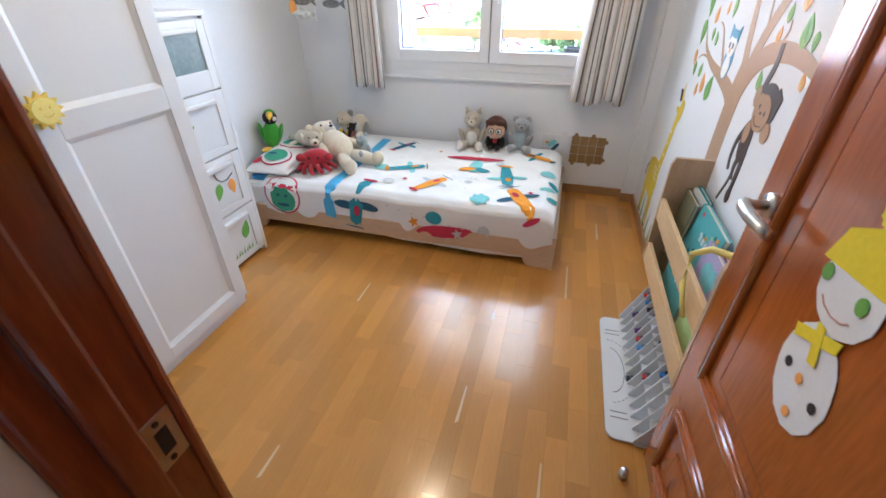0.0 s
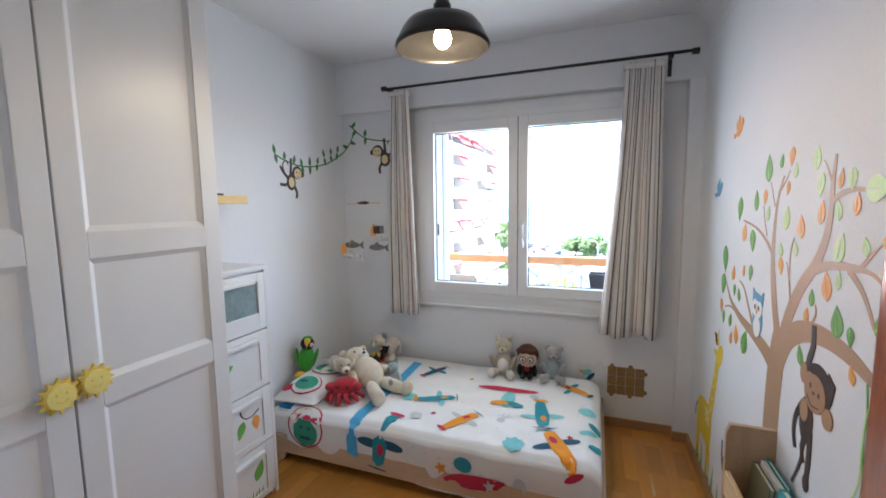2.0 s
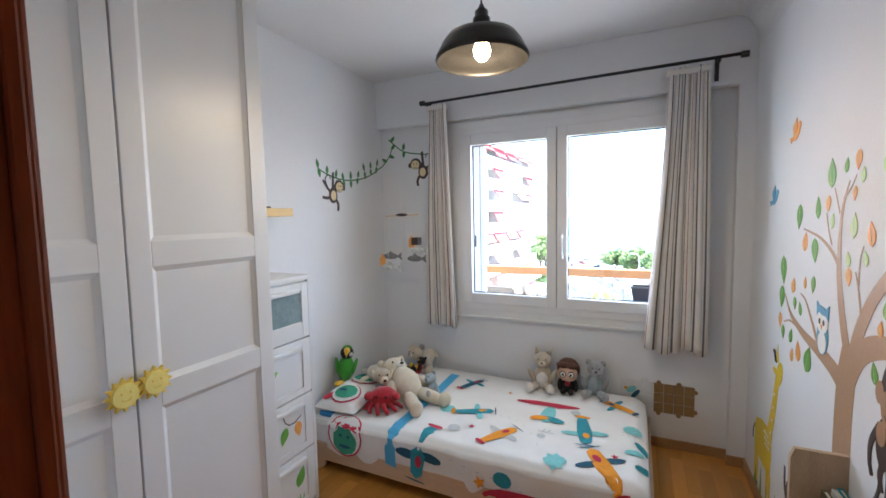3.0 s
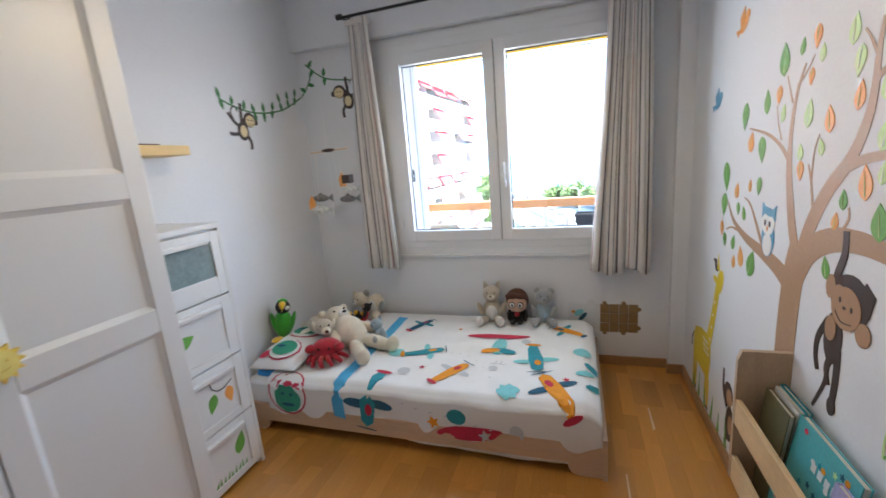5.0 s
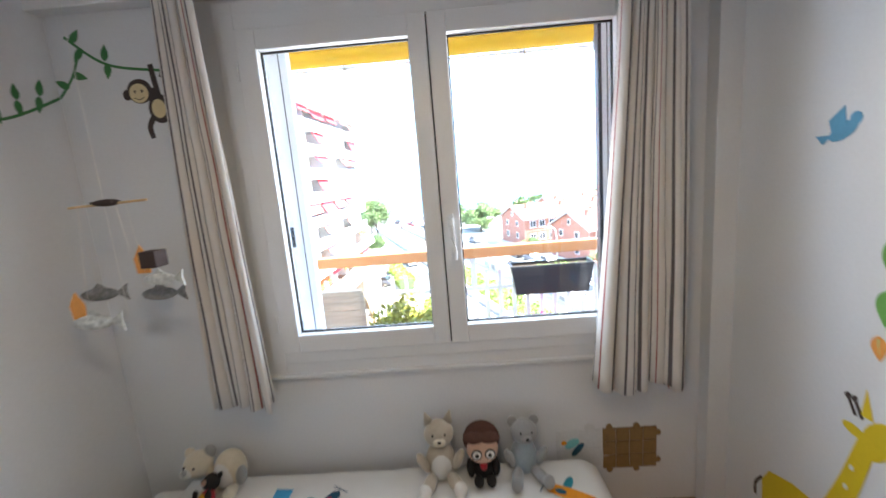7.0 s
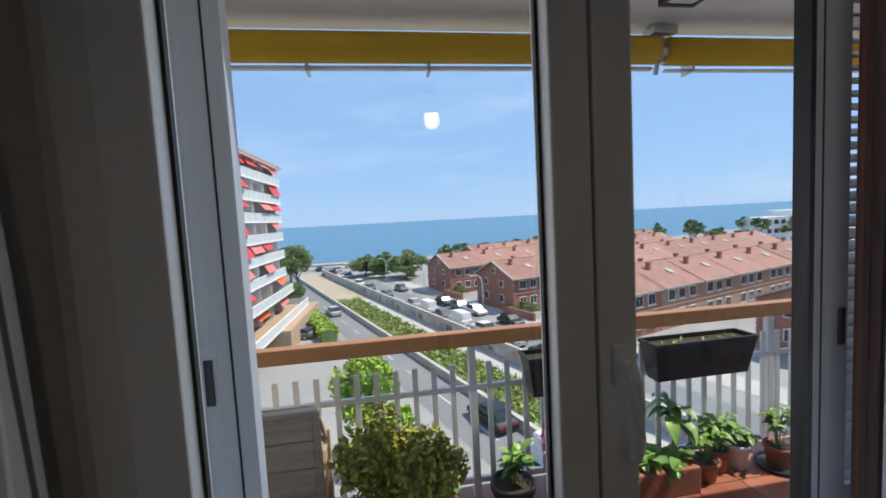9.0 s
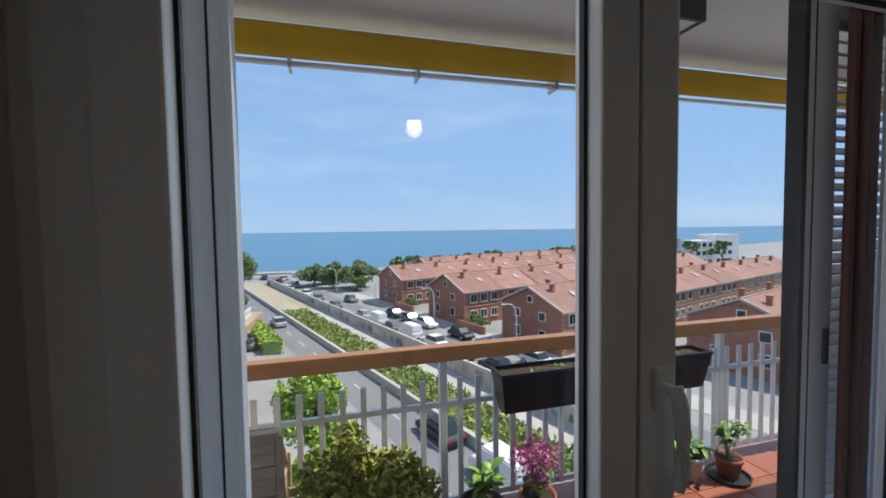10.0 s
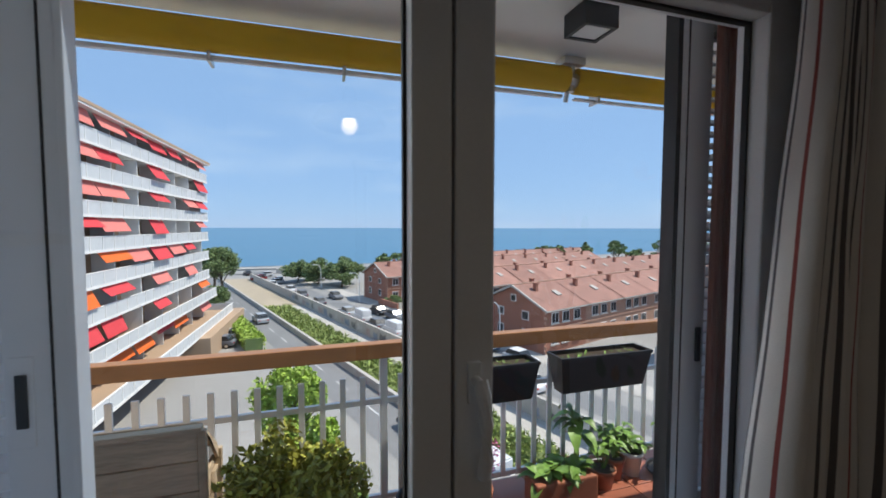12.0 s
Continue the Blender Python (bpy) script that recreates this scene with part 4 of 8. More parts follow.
p5 = flower_pot("potted_plant", (0.80, 4.56, BZ), 0.075, 0.16, M_POTTER, "tall drooping-leaved plant in a small terracotta pot")
tp = stems(p5, 3, 0.1, 0.56, 0.05, 12, 0.005, M_LEAFPLANT)
blade_leaves("foliage", p5, M_LEAFPLANT, tp, 14, 0.18, 0.085, 13, 0.9)
for k, (x, y, r, h, mm, hh, lab) in enumerate(((0.97, 4.50, 0.085, 0.13, M_POTTER, 0.36, "bushy plant in a shallow terracotta pot"), (1.11, 4.56, 0.07, 0.15, M_POTTER, 0.4, "slender plant in a terracotta pot"), (1.26, 4.56, 0.075, 0.17, M_POTWHT, 0.3, "leafy plant in a white pot"), (1.52, 4.50, 0.085, 0.15, M_POTTER, 0.4, "shrubby plant in a brown pot on a dark saucer"))):
    t = flower_pot("potted_plant", (x, y, BZ), r, h, mm, lab)
    tp = stems(t, 8, h * 0.8, hh, 0.1, 20 + k, 0.003, M_LEAFPLANT)
    blade_leaves("foliage", t, M_LEAFPLANT, tp, 80, 0.085, 0.04, 30 + k, 0.5)
    if k == 3:
        part("saucer", lathe(B(), [(0, 0), (0.13, 0), (0.14, 0.025), (0.13, 0.025), (0.12, 0.006), (0, 0.006)], seg=24), M_POTBLK, t)
        p = flower_pot("potted_plant", (-0.72, 4.5, BZ), 0.07, 0.13, M_POTTER, "small dark-leaved plant in a terracotta pot")
        tp = stems(p, 5, 0.1, 0.3, 0.08, 50, 0.003, M_LEAFPLANT)
        blade_leaves("foliage", p, M_LEAFPLANT, tp, 46, 0.1, 0.04, 51, 0.5)


def rail_planter(x0, x1, seed):
    th = thing("railing_planter", ((x0 + x1) / 2, 4.56, 0.565), "black plastic planter box hooked on the railing", "planter", "railing planters")
    w = (x1 - x0) / 2
    b = B()
    lo = [(-w * 0.9, -0.05), (w * 0.9, -0.05), (w * 0.9, 0.05), (-w * 0.9, 0.05)]
    hi = [(-w, -0.085), (w, -0.085), (w, 0.085), (-w, 0.085)]
    it = [(-w + 0.014, -0.071), (w - 0.014, -0.071), (w - 0.014, 0.071), (-w + 0.014, 0.071)]
    v = [[b.verts.new((px, py, z)) for px, py in ring_] for ring_, z in ((lo, 0.0), (hi, 0.225), (hi, 0.245), (it, 0.245), (it, 0.2))]
    b.faces.new(v[0])
    b.faces.new(v[4])
    for r0, r1 in zip(v, v[1:]):
        for k in range(4):
            b.faces.new((r0[k], r0[(k + 1) % 4], r1[(k + 1) % 4], r1[k]))
    part("trough", b, M_POTBLK, th)
    part("rim", ring_xy(-w - 0.006, -0.091, w + 0.006, 0.091, 0.228, 0.248), M_POTBLK, th)
    part("soil", bx(-w + 0.02, -0.07, 0.19, w - 0.02, 0.07, 0.222), M_SOIL, th)
    g = random.Random(seed)
    tips = [Vector((g.uniform(-w + 0.05, w - 0.05), g.uniform(-0.05, 0.05), 0.225)) for _ in range(26)]
    blade_leaves("seedlings", th, M_LEAFPLANT, tips, 90, 0.05, 0.014, seed, 0.2)
    for x in (-w * 0.7, w * 0.7):
        part("hook", tube(B(), [(x, 0.085, 0.05), (x, 0.1, 0.2), (x, 0.115, 0.22)], 0.005, 6), M_IRON, th)


rail_planter(-0.19, 0.46, 3)
rail_planter(0.62, 1.33, 4)

# ---- outside ----
INDOORS = set(bpy.data.objects.keys())
GZ = -13.2
ground = raw("ground", [(-5200, 4.85, GZ), (5200, 4.85, GZ), (5200, 5300, GZ), (-5200, 5300, GZ)], [(0, 1, 2, 3)], M_ASPH)
tagged(ground, "pale grey asphalt and paving reaching the shore", "ground", kind="structure")
sea = raw("water", [(-5200, 150, GZ + 0.06), (-60, 166, GZ + 0.06), (20, 172, GZ + 0.06), (130, 192, GZ + 0.06), (700, 420, GZ + 0.06), (5200, 1400, GZ + 0.06), (5200, 5290, GZ + 0.06), (-5200, 5290, GZ + 0.06)], [(0, 1, 2, 3, 4, 5, 6, 7)], M_SEA)
tagged(sea, "calm blue sea up to the horizon", "sea", kind="structure")


def Q(off, y, z=0.0):
    """A point off units to the right of the road's parapet, at depth y."""
    return (-4.1 + (57.9 - y) * 0.387 + off, y, GZ + z)


def strip(name, o0, o1, y0, y1, z, m, label, cat):
    ob = raw(name, [Q(o0, y0, z), Q(o1, y0, z), Q(o1, y1, z), Q(o0, y1, z)], [(0, 1, 2, 3)], m)
    return tagged(ob, label, cat, kind="structure")


strip("road", -4.6, -0.4, 6, 135, 0.02, M_ROAD, "grey asphalt street along the drainage channel", "road")
strip("road_shore", 12.6, 16.0, 6, 150, 0.02, M_ROAD, "asphalt lane between rows of parked cars", "road")
strip("pavement", 19.0, 22.4, 6, 120, 0.04, M_LIGHTCONC, "pale paving in front of the brick houses", "pavement")
strip("verge", 0.2, 5.0, 6, 84, 0.03, M_GRASSG, "weedy green verge beside the channel", "verge")
strip("dry_bank", 0.2, 7.9, 84, 130, 0.03, M_SANDY, "dry sandy bank of the channel", "bank")
strip("channel_bed", 5.0, 7.9, 6, 84, 0.025, M_LIGHTCONC, "concrete bed of the drainage channel", "channel")
for y in range(10, 120, 6):
    if y < 118:
        strip("lane_mark", -2.56, -2.44, y, y + 2.6, 0.03, M_LINE, "white dashed centre line on the street", "road marking")


def long_wall(name, o0, o1, y0, y1, h, m, label):
    b = B()
    prism(b, [Q(o0, y0), Q(o1, y0), Q(o1, y1), Q(o0, y1)], (0, 0, h))
    return solid(name, b, m, label, "wall", kind="structure")


long_wall("wall_parapet", -0.25, 0.15, 6, 128, 0.75, M_LIGHTCONC, "low concrete parapet beside the street")
long_wall("wall_channel", 7.9, 8.25, 6, 128, 1.7, M_LIGHTCONC, "channel wall with faded graffiti")
g = random.Random(5)
paints = [mat("graffiti_" + n, c, 0.7, var=0.3, scale=2, bump=0.0) for n, c in (("blue", (0.22, 0.26, 0.32)), ("pink", (0.40, 0.30, 0.28)), ("white", (0.52, 0.50, 0.47)), ("dark", (0.16, 0.155, 0.15)))]
for k in range(34):
    y = 22 + k * 2.1
    ln, hh = g.uniform(0.8, 1.9), g.uniform(0.6, 1.2)
    o = 7.895
    z0 = g.uniform(0.1, 0.4)
    pts = [Q(o, y, z0), Q(o, y + ln, z0 + g.uniform(0, 0.3)), Q(o, y + ln * 0.9, z0 + hh), Q(o, y + ln * 0.4, z0 + hh * 0.8), Q(o, y + 0.1, z0 + hh)]
    solid("graffiti", prism(B(), pts, (-0.01, 0, 0)), paints[k % 4], "faded spray-paint patch on the channel wall", "graffiti", "graffiti on the channel wall")
gg = np.random.default_rng(9)
n = 15000
yy = 16 + 66 * gg.random(n)
oo = 0.4 + 4.5 * gg.random(n)
hump = np.abs(np.sin(yy * 0.7 + oo)) * 0.5 + 0.2
p = np.stack([-4.1 + (57.9 - yy) * 0.387 + oo, yy, GZ + hump * gg.random(n)], 1)
d = gg.normal(size=(n, 3)) * 0.16
e = gg.normal(size=(n, 3)) * 0.13
co = np.stack([p - d, p + e, p + d + np.array([0, 0, 0.15])], 1).reshape(-1, 3)
tagged(raw("verge_plants", co, [(3 * i, 3 * i + 1, 3 * i + 2) for i in range(n)], M_VERGE), "rank green weeds growing on the verge", "weeds", kind="stuff")


def tree(at, h, crown, m, seed, label, n=2600, size=0.3, clumps=26, name="tree"):
    th = thing(name, at, label, "tree")
    b = B()
    tube(b, [(0, 0, 0), (0.05 * h, 0.02 * h, h * 0.3), (0.02 * h, 0, h * 0.6)], 0.035 * h, 8, 0.6)
    g = random.Random(seed)
    for k in range(6):
        a = k * 1.05 + g.uniform(-0.3, 0.3)
        tube(b, [(0.03 * h, 0, h * (0.3 + 0.05 * k)), (crown[0] * 0.4 * math.cos(a), crown[1] * 0.4 * math.sin(a), h * (0.5 + 0.05 * k)), (crown[0] * 0.75 * math.cos(a), crown[1] * 0.75 * math.sin(a), h * (0.6 + 0.05 * k))], 0.014 * h, 6, 0.3)
    part("trunk", b, M_BARK, th)
    leaves("crown", m, th, (0, 0, h - crown[2] * 0.85), crown, n, size, seed, 0.3, clumps)
    return th


tree((-3.3, 27.0, GZ), 6.9, (1.8, 1.8, 2.6), M_LEAFLIT, 11, "bright green street tree in full leaf", 9000, 0.15, 40)
tree((-2.2, 22.5, GZ), 5.6, (1.6, 1.6, 2.2), M_LEAFLIT, 14, "bright green street tree in full leaf", 6000, 0.2, 30)
for k, (x, y, h, r, nm) in enumerate(((-22.5, 92, 10.5, 3.6, 1), (-26, 101, 9.0, 3.4, 1), (-21.0, 82, 4.0, 2.2, 0))):
    tree((x, y, GZ), h, (r, r, r * 0.8), M_LEAFPINE, 40 + k, "dark green pine beside the apartment block", 8000, 0.22, 46)
for k, (o, y, h, r) in enumerate(((20.5, 112, 6.0, 4.0), (24, 106, 6.4, 4.2), (17.5, 118, 5.4, 3.6), (27.5, 112, 6.4, 4.0), (21.5, 122, 5.0, 3.6))):
    q = Q(o, y)
    tree(q, h, (r, r, r * 0.7), M_LEAFPINE, 50 + k, "rounded dark green tree beside the car park", 6000, 0.27, 40)
for k in range(17):
    q = (66 + k * 4.6 + 3 * math.sin(k * 2.1), 128 + 7 * math.sin(k * 1.7), GZ)
    tree(q, 8.2 + 1.4 * math.sin(k * 3.3), (2.6, 2.6, 2.0), M_LEAFPINE, 70 + k, "distant palm-like tree near the shore", 500, 0.55, 12)
for k in range(9):
    q = (14 + k * 5.5, 128 + 5 * math.sin(k * 2.3), GZ)
    tree(q, 6.6 + math.sin(k * 3.3), (3.4, 3.0, 2.0), M_LEAFPINE, 95 + k, "distant tree behind the roofs", 700, 0.5, 14)

# clipped hedge beside the street
hedge = thing("hedge", Q(-7.0, 64), "clipped green hedge along the street", "hedge")
gg = np.random.default_rng(21)
n = 9000
yy, oo, zz = -9 + 19 * gg.random(n), -1.1 + 2.4 * gg.random(n), 1.7 * gg.random(n) ** 0.4
p = np.stack([-yy * 0.387 + oo, yy, zz], 1)
d, e = gg.normal(size=(n, 3)) * 0.15, gg.normal(size=(n, 3)) * 0.11
co = np.stack([p - d, p + e, p + d], 1).reshape(-1, 3)
raw("foliage", co, [(3 * i, 3 * i + 1, 3 * i + 2) for i in range(n)], M_LEAFLIT, hedge)
part("core", prism(B(), [(3.4 - 0.9, -9, 0), (3.4 + 1.0, -9, 0), (-3.9 + 1.0, 10, 0), (-3.9 - 0.9, 10, 0)], (0, 0, 1.5)), M_LEAFPINE, hedge)

# terraced brick houses: rows at right angles to the street
RD = Vector((0.933, 0.361, 0))
RN = Vector((-0.361, 0.933, 0))


def terrace_house(end, m):
    """One unit of a terrace, 8 wide along the row and 10 deep; end: 1 has a bare gable at its street end."""
    th = thing("house", (0, 0, 0), "red brick terraced house with a tiled pitched roof", "house", "brick terraces")
    w, d, ev, ri = 8.0, 5.0, 5.3, 7.5
    b = B()
    prism(b, [(0, -d, 0), (0, d, 0), (0, d, ev), (0, 0, ri - 0.12), (0, -d, ev)], (w, 0, 0))
    part("wall", b, m, th)
    b = B()
    for s in (-1, 1):
        prism(b, [(-0.35, s * (d + 0.5), ev - 0.22), (w + 0.01, s * (d + 0.5), ev - 0.22), (w + 0.01, 0, ri), (-0.35, 0, ri)], (0, 0, 0.16))
    roof = part("roof", b, M_TILE, th)
    part("ridge", bx(-0.35, -0.12, ri + 0.1, w, 0.12, ri + 0.24), M_BRICK2, roof)
    for s in (-1, 1):
        part("gutter", bx(-0.35, s * (d + 0.5) - 0.08, ev - 0.26, w, s * (d + 0.5) + 0.08, ev - 0.1), M_LIGHTCONC, roof)
    for k, y in enumerate((-1.6, 1.9)):
        b = bx(2.05 + k * 3.2, y - 0.25, ri - 1.2, 2.5 + k * 3.2, y + 0.25, ri + 0.3)
        box(b, 1.97 + k * 3.2, y - 0.33, ri + 0.3, 2.58 + k * 3.2, y + 0.33, ri + 0.4)
        part("chimney", b, M_BRICK, roof)
    b = B()
    prism(b, [(4.6, -2.2, ri - 0.75), (5.4, -2.2, ri - 0.75), (5.4, -3.2, ri - 1.19), (4.6, -3.2, ri - 1.19)], (0, 0, 0.1))
    part("skylight", b, M_LIGHTCONC, roof)
    for z in (1.0, 3.5):
        for x in (1.2, 3.2, 5.4):
            o = part("window", bx(x, -d - 0.06, z, x + 1.3, -d + 0.02, z + 1.3), M_FACADE, th)
            part("pane", bx(x + 0.1, -d - 0.08, z + 0.1, x + 0.6, -d - 0.05, z + 1.2), M_FARGLASS, o)
            part("pane", bx(x + 0.7, -d - 0.08, z + 0.1, x + 1.2, -d - 0.05, z + 1.2), M_FARGLASS, o)
            part("sill", bx(x - 0.12, -d - 0.16, z - 0.14, x + 1.42, -d + 0.01, z - 0.01), M_LIGHTCONC, o)
    part("string_course", bx(0, -d - 0.08, 2.75, w, -d + 0.01, 2.95), M_BRICK2, th)
    if end:
        for y, z, ww, hh in ((-2.6, 1.2, 1.1, 1.3), (1.6, 1.2, 1.1, 1.3), (-2.6, 3.6, 1.1, 1.1), (1.6, 3.6, 1.1, 1.1), (-0.5, 5.6, 0.9, 0.9)):
            o = part("window", bx(-0.06, y, z, 0.02, y + ww, z + hh), M_FACADE, th)
            part("pane", bx(-0.08, y + 0.1, z + 0.1, -0.05, y + ww - 0.1, z + hh - 0.1), M_FARGLASS, o)
        for s in (-1, 1):
            b = prism(B(), [(-0.42, s * (d + 0.5), ev - 0.24), (-0.42, 0, ri - 0.02), (-0.42, 0, ri + 0.22), (-0.42, s * (d + 0.5), ev + 0.0)], (0.22, 0, 0))
            part("verge_coping", b, M_LIGHTCONC, roof)
        for s in (-1, 1):
            b = B()
            for k in range(9):
                box(b, -0.05, s * d - 0.25 - 0.1 * (k % 2), 0.1 + k * 0.58, 0.05, s * d + 0.06, 0.4 + k * 0.58)
            part("quoin", b, M_BRICK2, th)
    return th


proto_end, proto_mid = terrace_house(1, M_BRICK), terrace_house(0, M_BRICK2)
rows = ((22.4, 86.0, 9), (22.0, 67.0, 10), (21.8, 49.5, 10), (32.0, 35.0, 8), (40.0, 106.0, 9))
first = True
RM = Matrix((RD, RN, Vector((0, 0, 1)))).transposed().to_4x4()
for o, y, n in rows:
    q = Vector(Q(o, y))
    for k in range(n):
        src = proto_end if k == 0 else proto_mid
        m = Matrix.Translation((q + RD * 8.0 * k) * U) @ RM
        if first or (k == 1 and o == 22.4):
            src.matrix_basis = m
            first = False
        else:
            copy_thing(src, m)
for o, y in ((21.0, 78.5), (21.0, 60.0)):
    q = Vector(Q(o, y))
    gw = thing("garden_wall", q, "low brick garden wall with shrubs", "garden wall")
    gw.matrix_basis = Matrix.Translation(q * U) @ RM
    part("wall", bx(0, -3.6, 0, 0.3, 3.6, 1.1), M_BRICK, gw)
    leaves("shrub", M_LEAFPINE, gw, (1.4, 0, 1.1), (1.0, 3.4, 0.8), 1500, 0.2, 33, 0.3, 14)

# far flats by the shore
for k, (x, y, w, h) in enumerate(((121, 126, 9, 9.5), (132, 128, 11, 11.5))):
    ft = thing("apartment_building", (x, y, GZ), "distant pale block of flats by the shore", "building")
    part("wall", bx(0, 0, 0, w, 9, h), M_FACADE, ft)
    for f in range(3):
        for q in range(3):
            part("window", bx(0.8 + q * 2.6, -0.08, 1.2 + f * 3.0, 2.4 + q * 2.6, 0.02, 2.6 + f * 3.0), M_FARGLASS, ft)
# railway embankment and bridge by the beach
b = bx(-90, 141, GZ, -36, 143, GZ + 1.8)
box(b, -36, 141, GZ + 1.2, -18, 143, GZ + 1.8)
box(b, -18, 141, GZ, 16, 143, GZ + 1.5)
solid("railway_embankment", b, M_LIGHTCONC, "pale concrete embankment with a low bridge", "embankment", kind="structure")

# ---- apartment block ----
block = thing("apartment_block", (-17.6, 20, GZ), "white apartment block with long balconies and red awnings", "building")
FH, NF, BL = 2.62, 9, 46.5
part("body", bx(-12, -6, 0, -1.9, BL - 1.5, NF * FH - 0.2), M_FACADE, block)
part("roof", bx(-12, -6, NF * FH - 0.2, 0.4, BL + 0.3, NF * FH + 0.06), M_TAN, block)
part("roof_edge", bx(-1.9, -6, NF * FH - 0.35, 0.35, BL + 0.25, NF * FH - 0.2), M_FACADE, block)
part("penthouse", bx(-9, 22, NF * FH + 0.06, -4, 30, NF * FH + 2.4), M_TAN, block)
part("penthouse", bx(-8, 35, NF * FH + 0.06, -4.5, 40, NF * FH + 1.7), M_FACADE, block)
for f in range(1, NF):
    z = f * FH
    w = 0.0 if f > 2 else (0.7 if f == 2 else 2.4)
    bal = part("balcony", bx(-1.9, -6, z - 0.16, 0.0 + w, BL + w, z + 0.02), M_FACADE if f > 2 else M_TAN, block)
    part("parapet", bx(-0.07 + w, -6, z + 0.02, 0.01 + w, BL + w, z + 0.95), M_PARA, bal)
    b = B()
    for k in range(30):
        box(b, 0.0105 + w, -5.6 + k * 1.75, z + 0.03, 0.05 + w, -5.52 + k * 1.75, z + 0.95)
    part("parapet_ribs", b, M_FACADE, bal)
    part("slab_edge", bx(0.0 + w, -6, z - 0.2, 0.05 + w, BL + w + 0.05, z + 0.01), M_FACADE, bal)
    part("parapet_end", bx(-1.9, BL - 0.07 + w, z + 0.02, 0.0 + w, BL + 0.01 + w, z + 0.95), M_PARA, bal)
    part("parapet_cap", bx(-0.1 + w, -6, z + 0.95, 0.04 + w, BL + w + 0.04, z + 1.02), M_FACADE, bal)
g = random.Random(17)
for f in range(NF):
    z = f * FH
    y = -4.5
    while y < BL - 3:
        part("window", bx(-1.92, y, z + 0.1, -1.86, y + 1.7, z + 2.1), M_FARGLASS, block)
        part("divider", bx(-1.9, y + 2.7, z, -0.25, y + 2.82, z + FH - 0.16), M_FACADE, block)
        part("balcony_back", bx(-1.91, y + 1.8, z + 0.03, -1.85, y + 2.68, z + FH - 0.2), M_TAN, block)
        y += 4.6
    y = -4.2
    while y < BL - 4:
        if f > 0 and g.random() < 0.72:
            m = g.choice((M_REDAWN, M_REDAWN, M_PINKAWN, M_PINKAWN, M_ORGAWN))
            out, dr, ln = g.uniform(0.25, 0.6), g.uniform(0.7, 1.4), g.uniform(3.2, 4.5)
            zt = z + FH - 0.2
            part("awning", prism(B(), [(-0.35, y, zt), (-0.35, y + ln, zt), (-0.1 + out, y + ln, zt - dr), (-0.1 + out, y, zt - dr)], (0, 0, 0.05)), m, block)
        y += 4.6
part("terrace", bx(0.0, BL - 14, 0, 3.6, BL + 4, 2.5), M_TAN, block)

# street lamps
for k, (o, y) in enumerate(((18.6, 64.5), (18.4, 84), (18.4, 104), (18.8, 48))):
    sl = thing("street_lamp", Q(o, y), "tall grey street lamp with a curved arm", "street lamp", "street lamps")
    b = tube(B(), [(0, 0, 0), (0, 0, 4.0), (-0.1, 0, 5.2), (-0.6, 0, 5.8), (-1.3, 0, 5.9)], 0.09, 8, 0.6)
    part("pole", b, M_PARA, sl)
    part("lamp_head", ball(B(), (-1.6, 0, 5.85), (0.4, 0.18, 0.1), seg=8), M_PARA, sl)

C_MATS = [mat("toy_" + n, c, 0.25, var=0.1, bump=0.0, coat=0.5) for n, c in (("red_enamel", (0.5, 0.02, 0.02)), ("blue_enamel", (0.03, 0.18, 0.5)), ("black_enamel", (0.02, 0.02, 0.025)), ("purple_enamel", (0.12, 0.03, 0.2)), ("silver_enamel", (0.45, 0.46, 0.48)))]

# ---- cars parked outside ----
CAR = [mat("car_" + n, c, 0.45, var=0.05, bump=0.0, coat=0.15) for n, c in (("white_paint", (0.7, 0.7, 0.7)), ("black_paint", (0.02, 0.02, 0.025)), ("grey_paint", (0.16, 0.17, 0.19)), ("blue_paint", (0.04, 0.09, 0.17)), ("silver_paint", (0.4, 0.42, 0.44)), ("red_paint", (0.3, 0.03, 0.03)))]


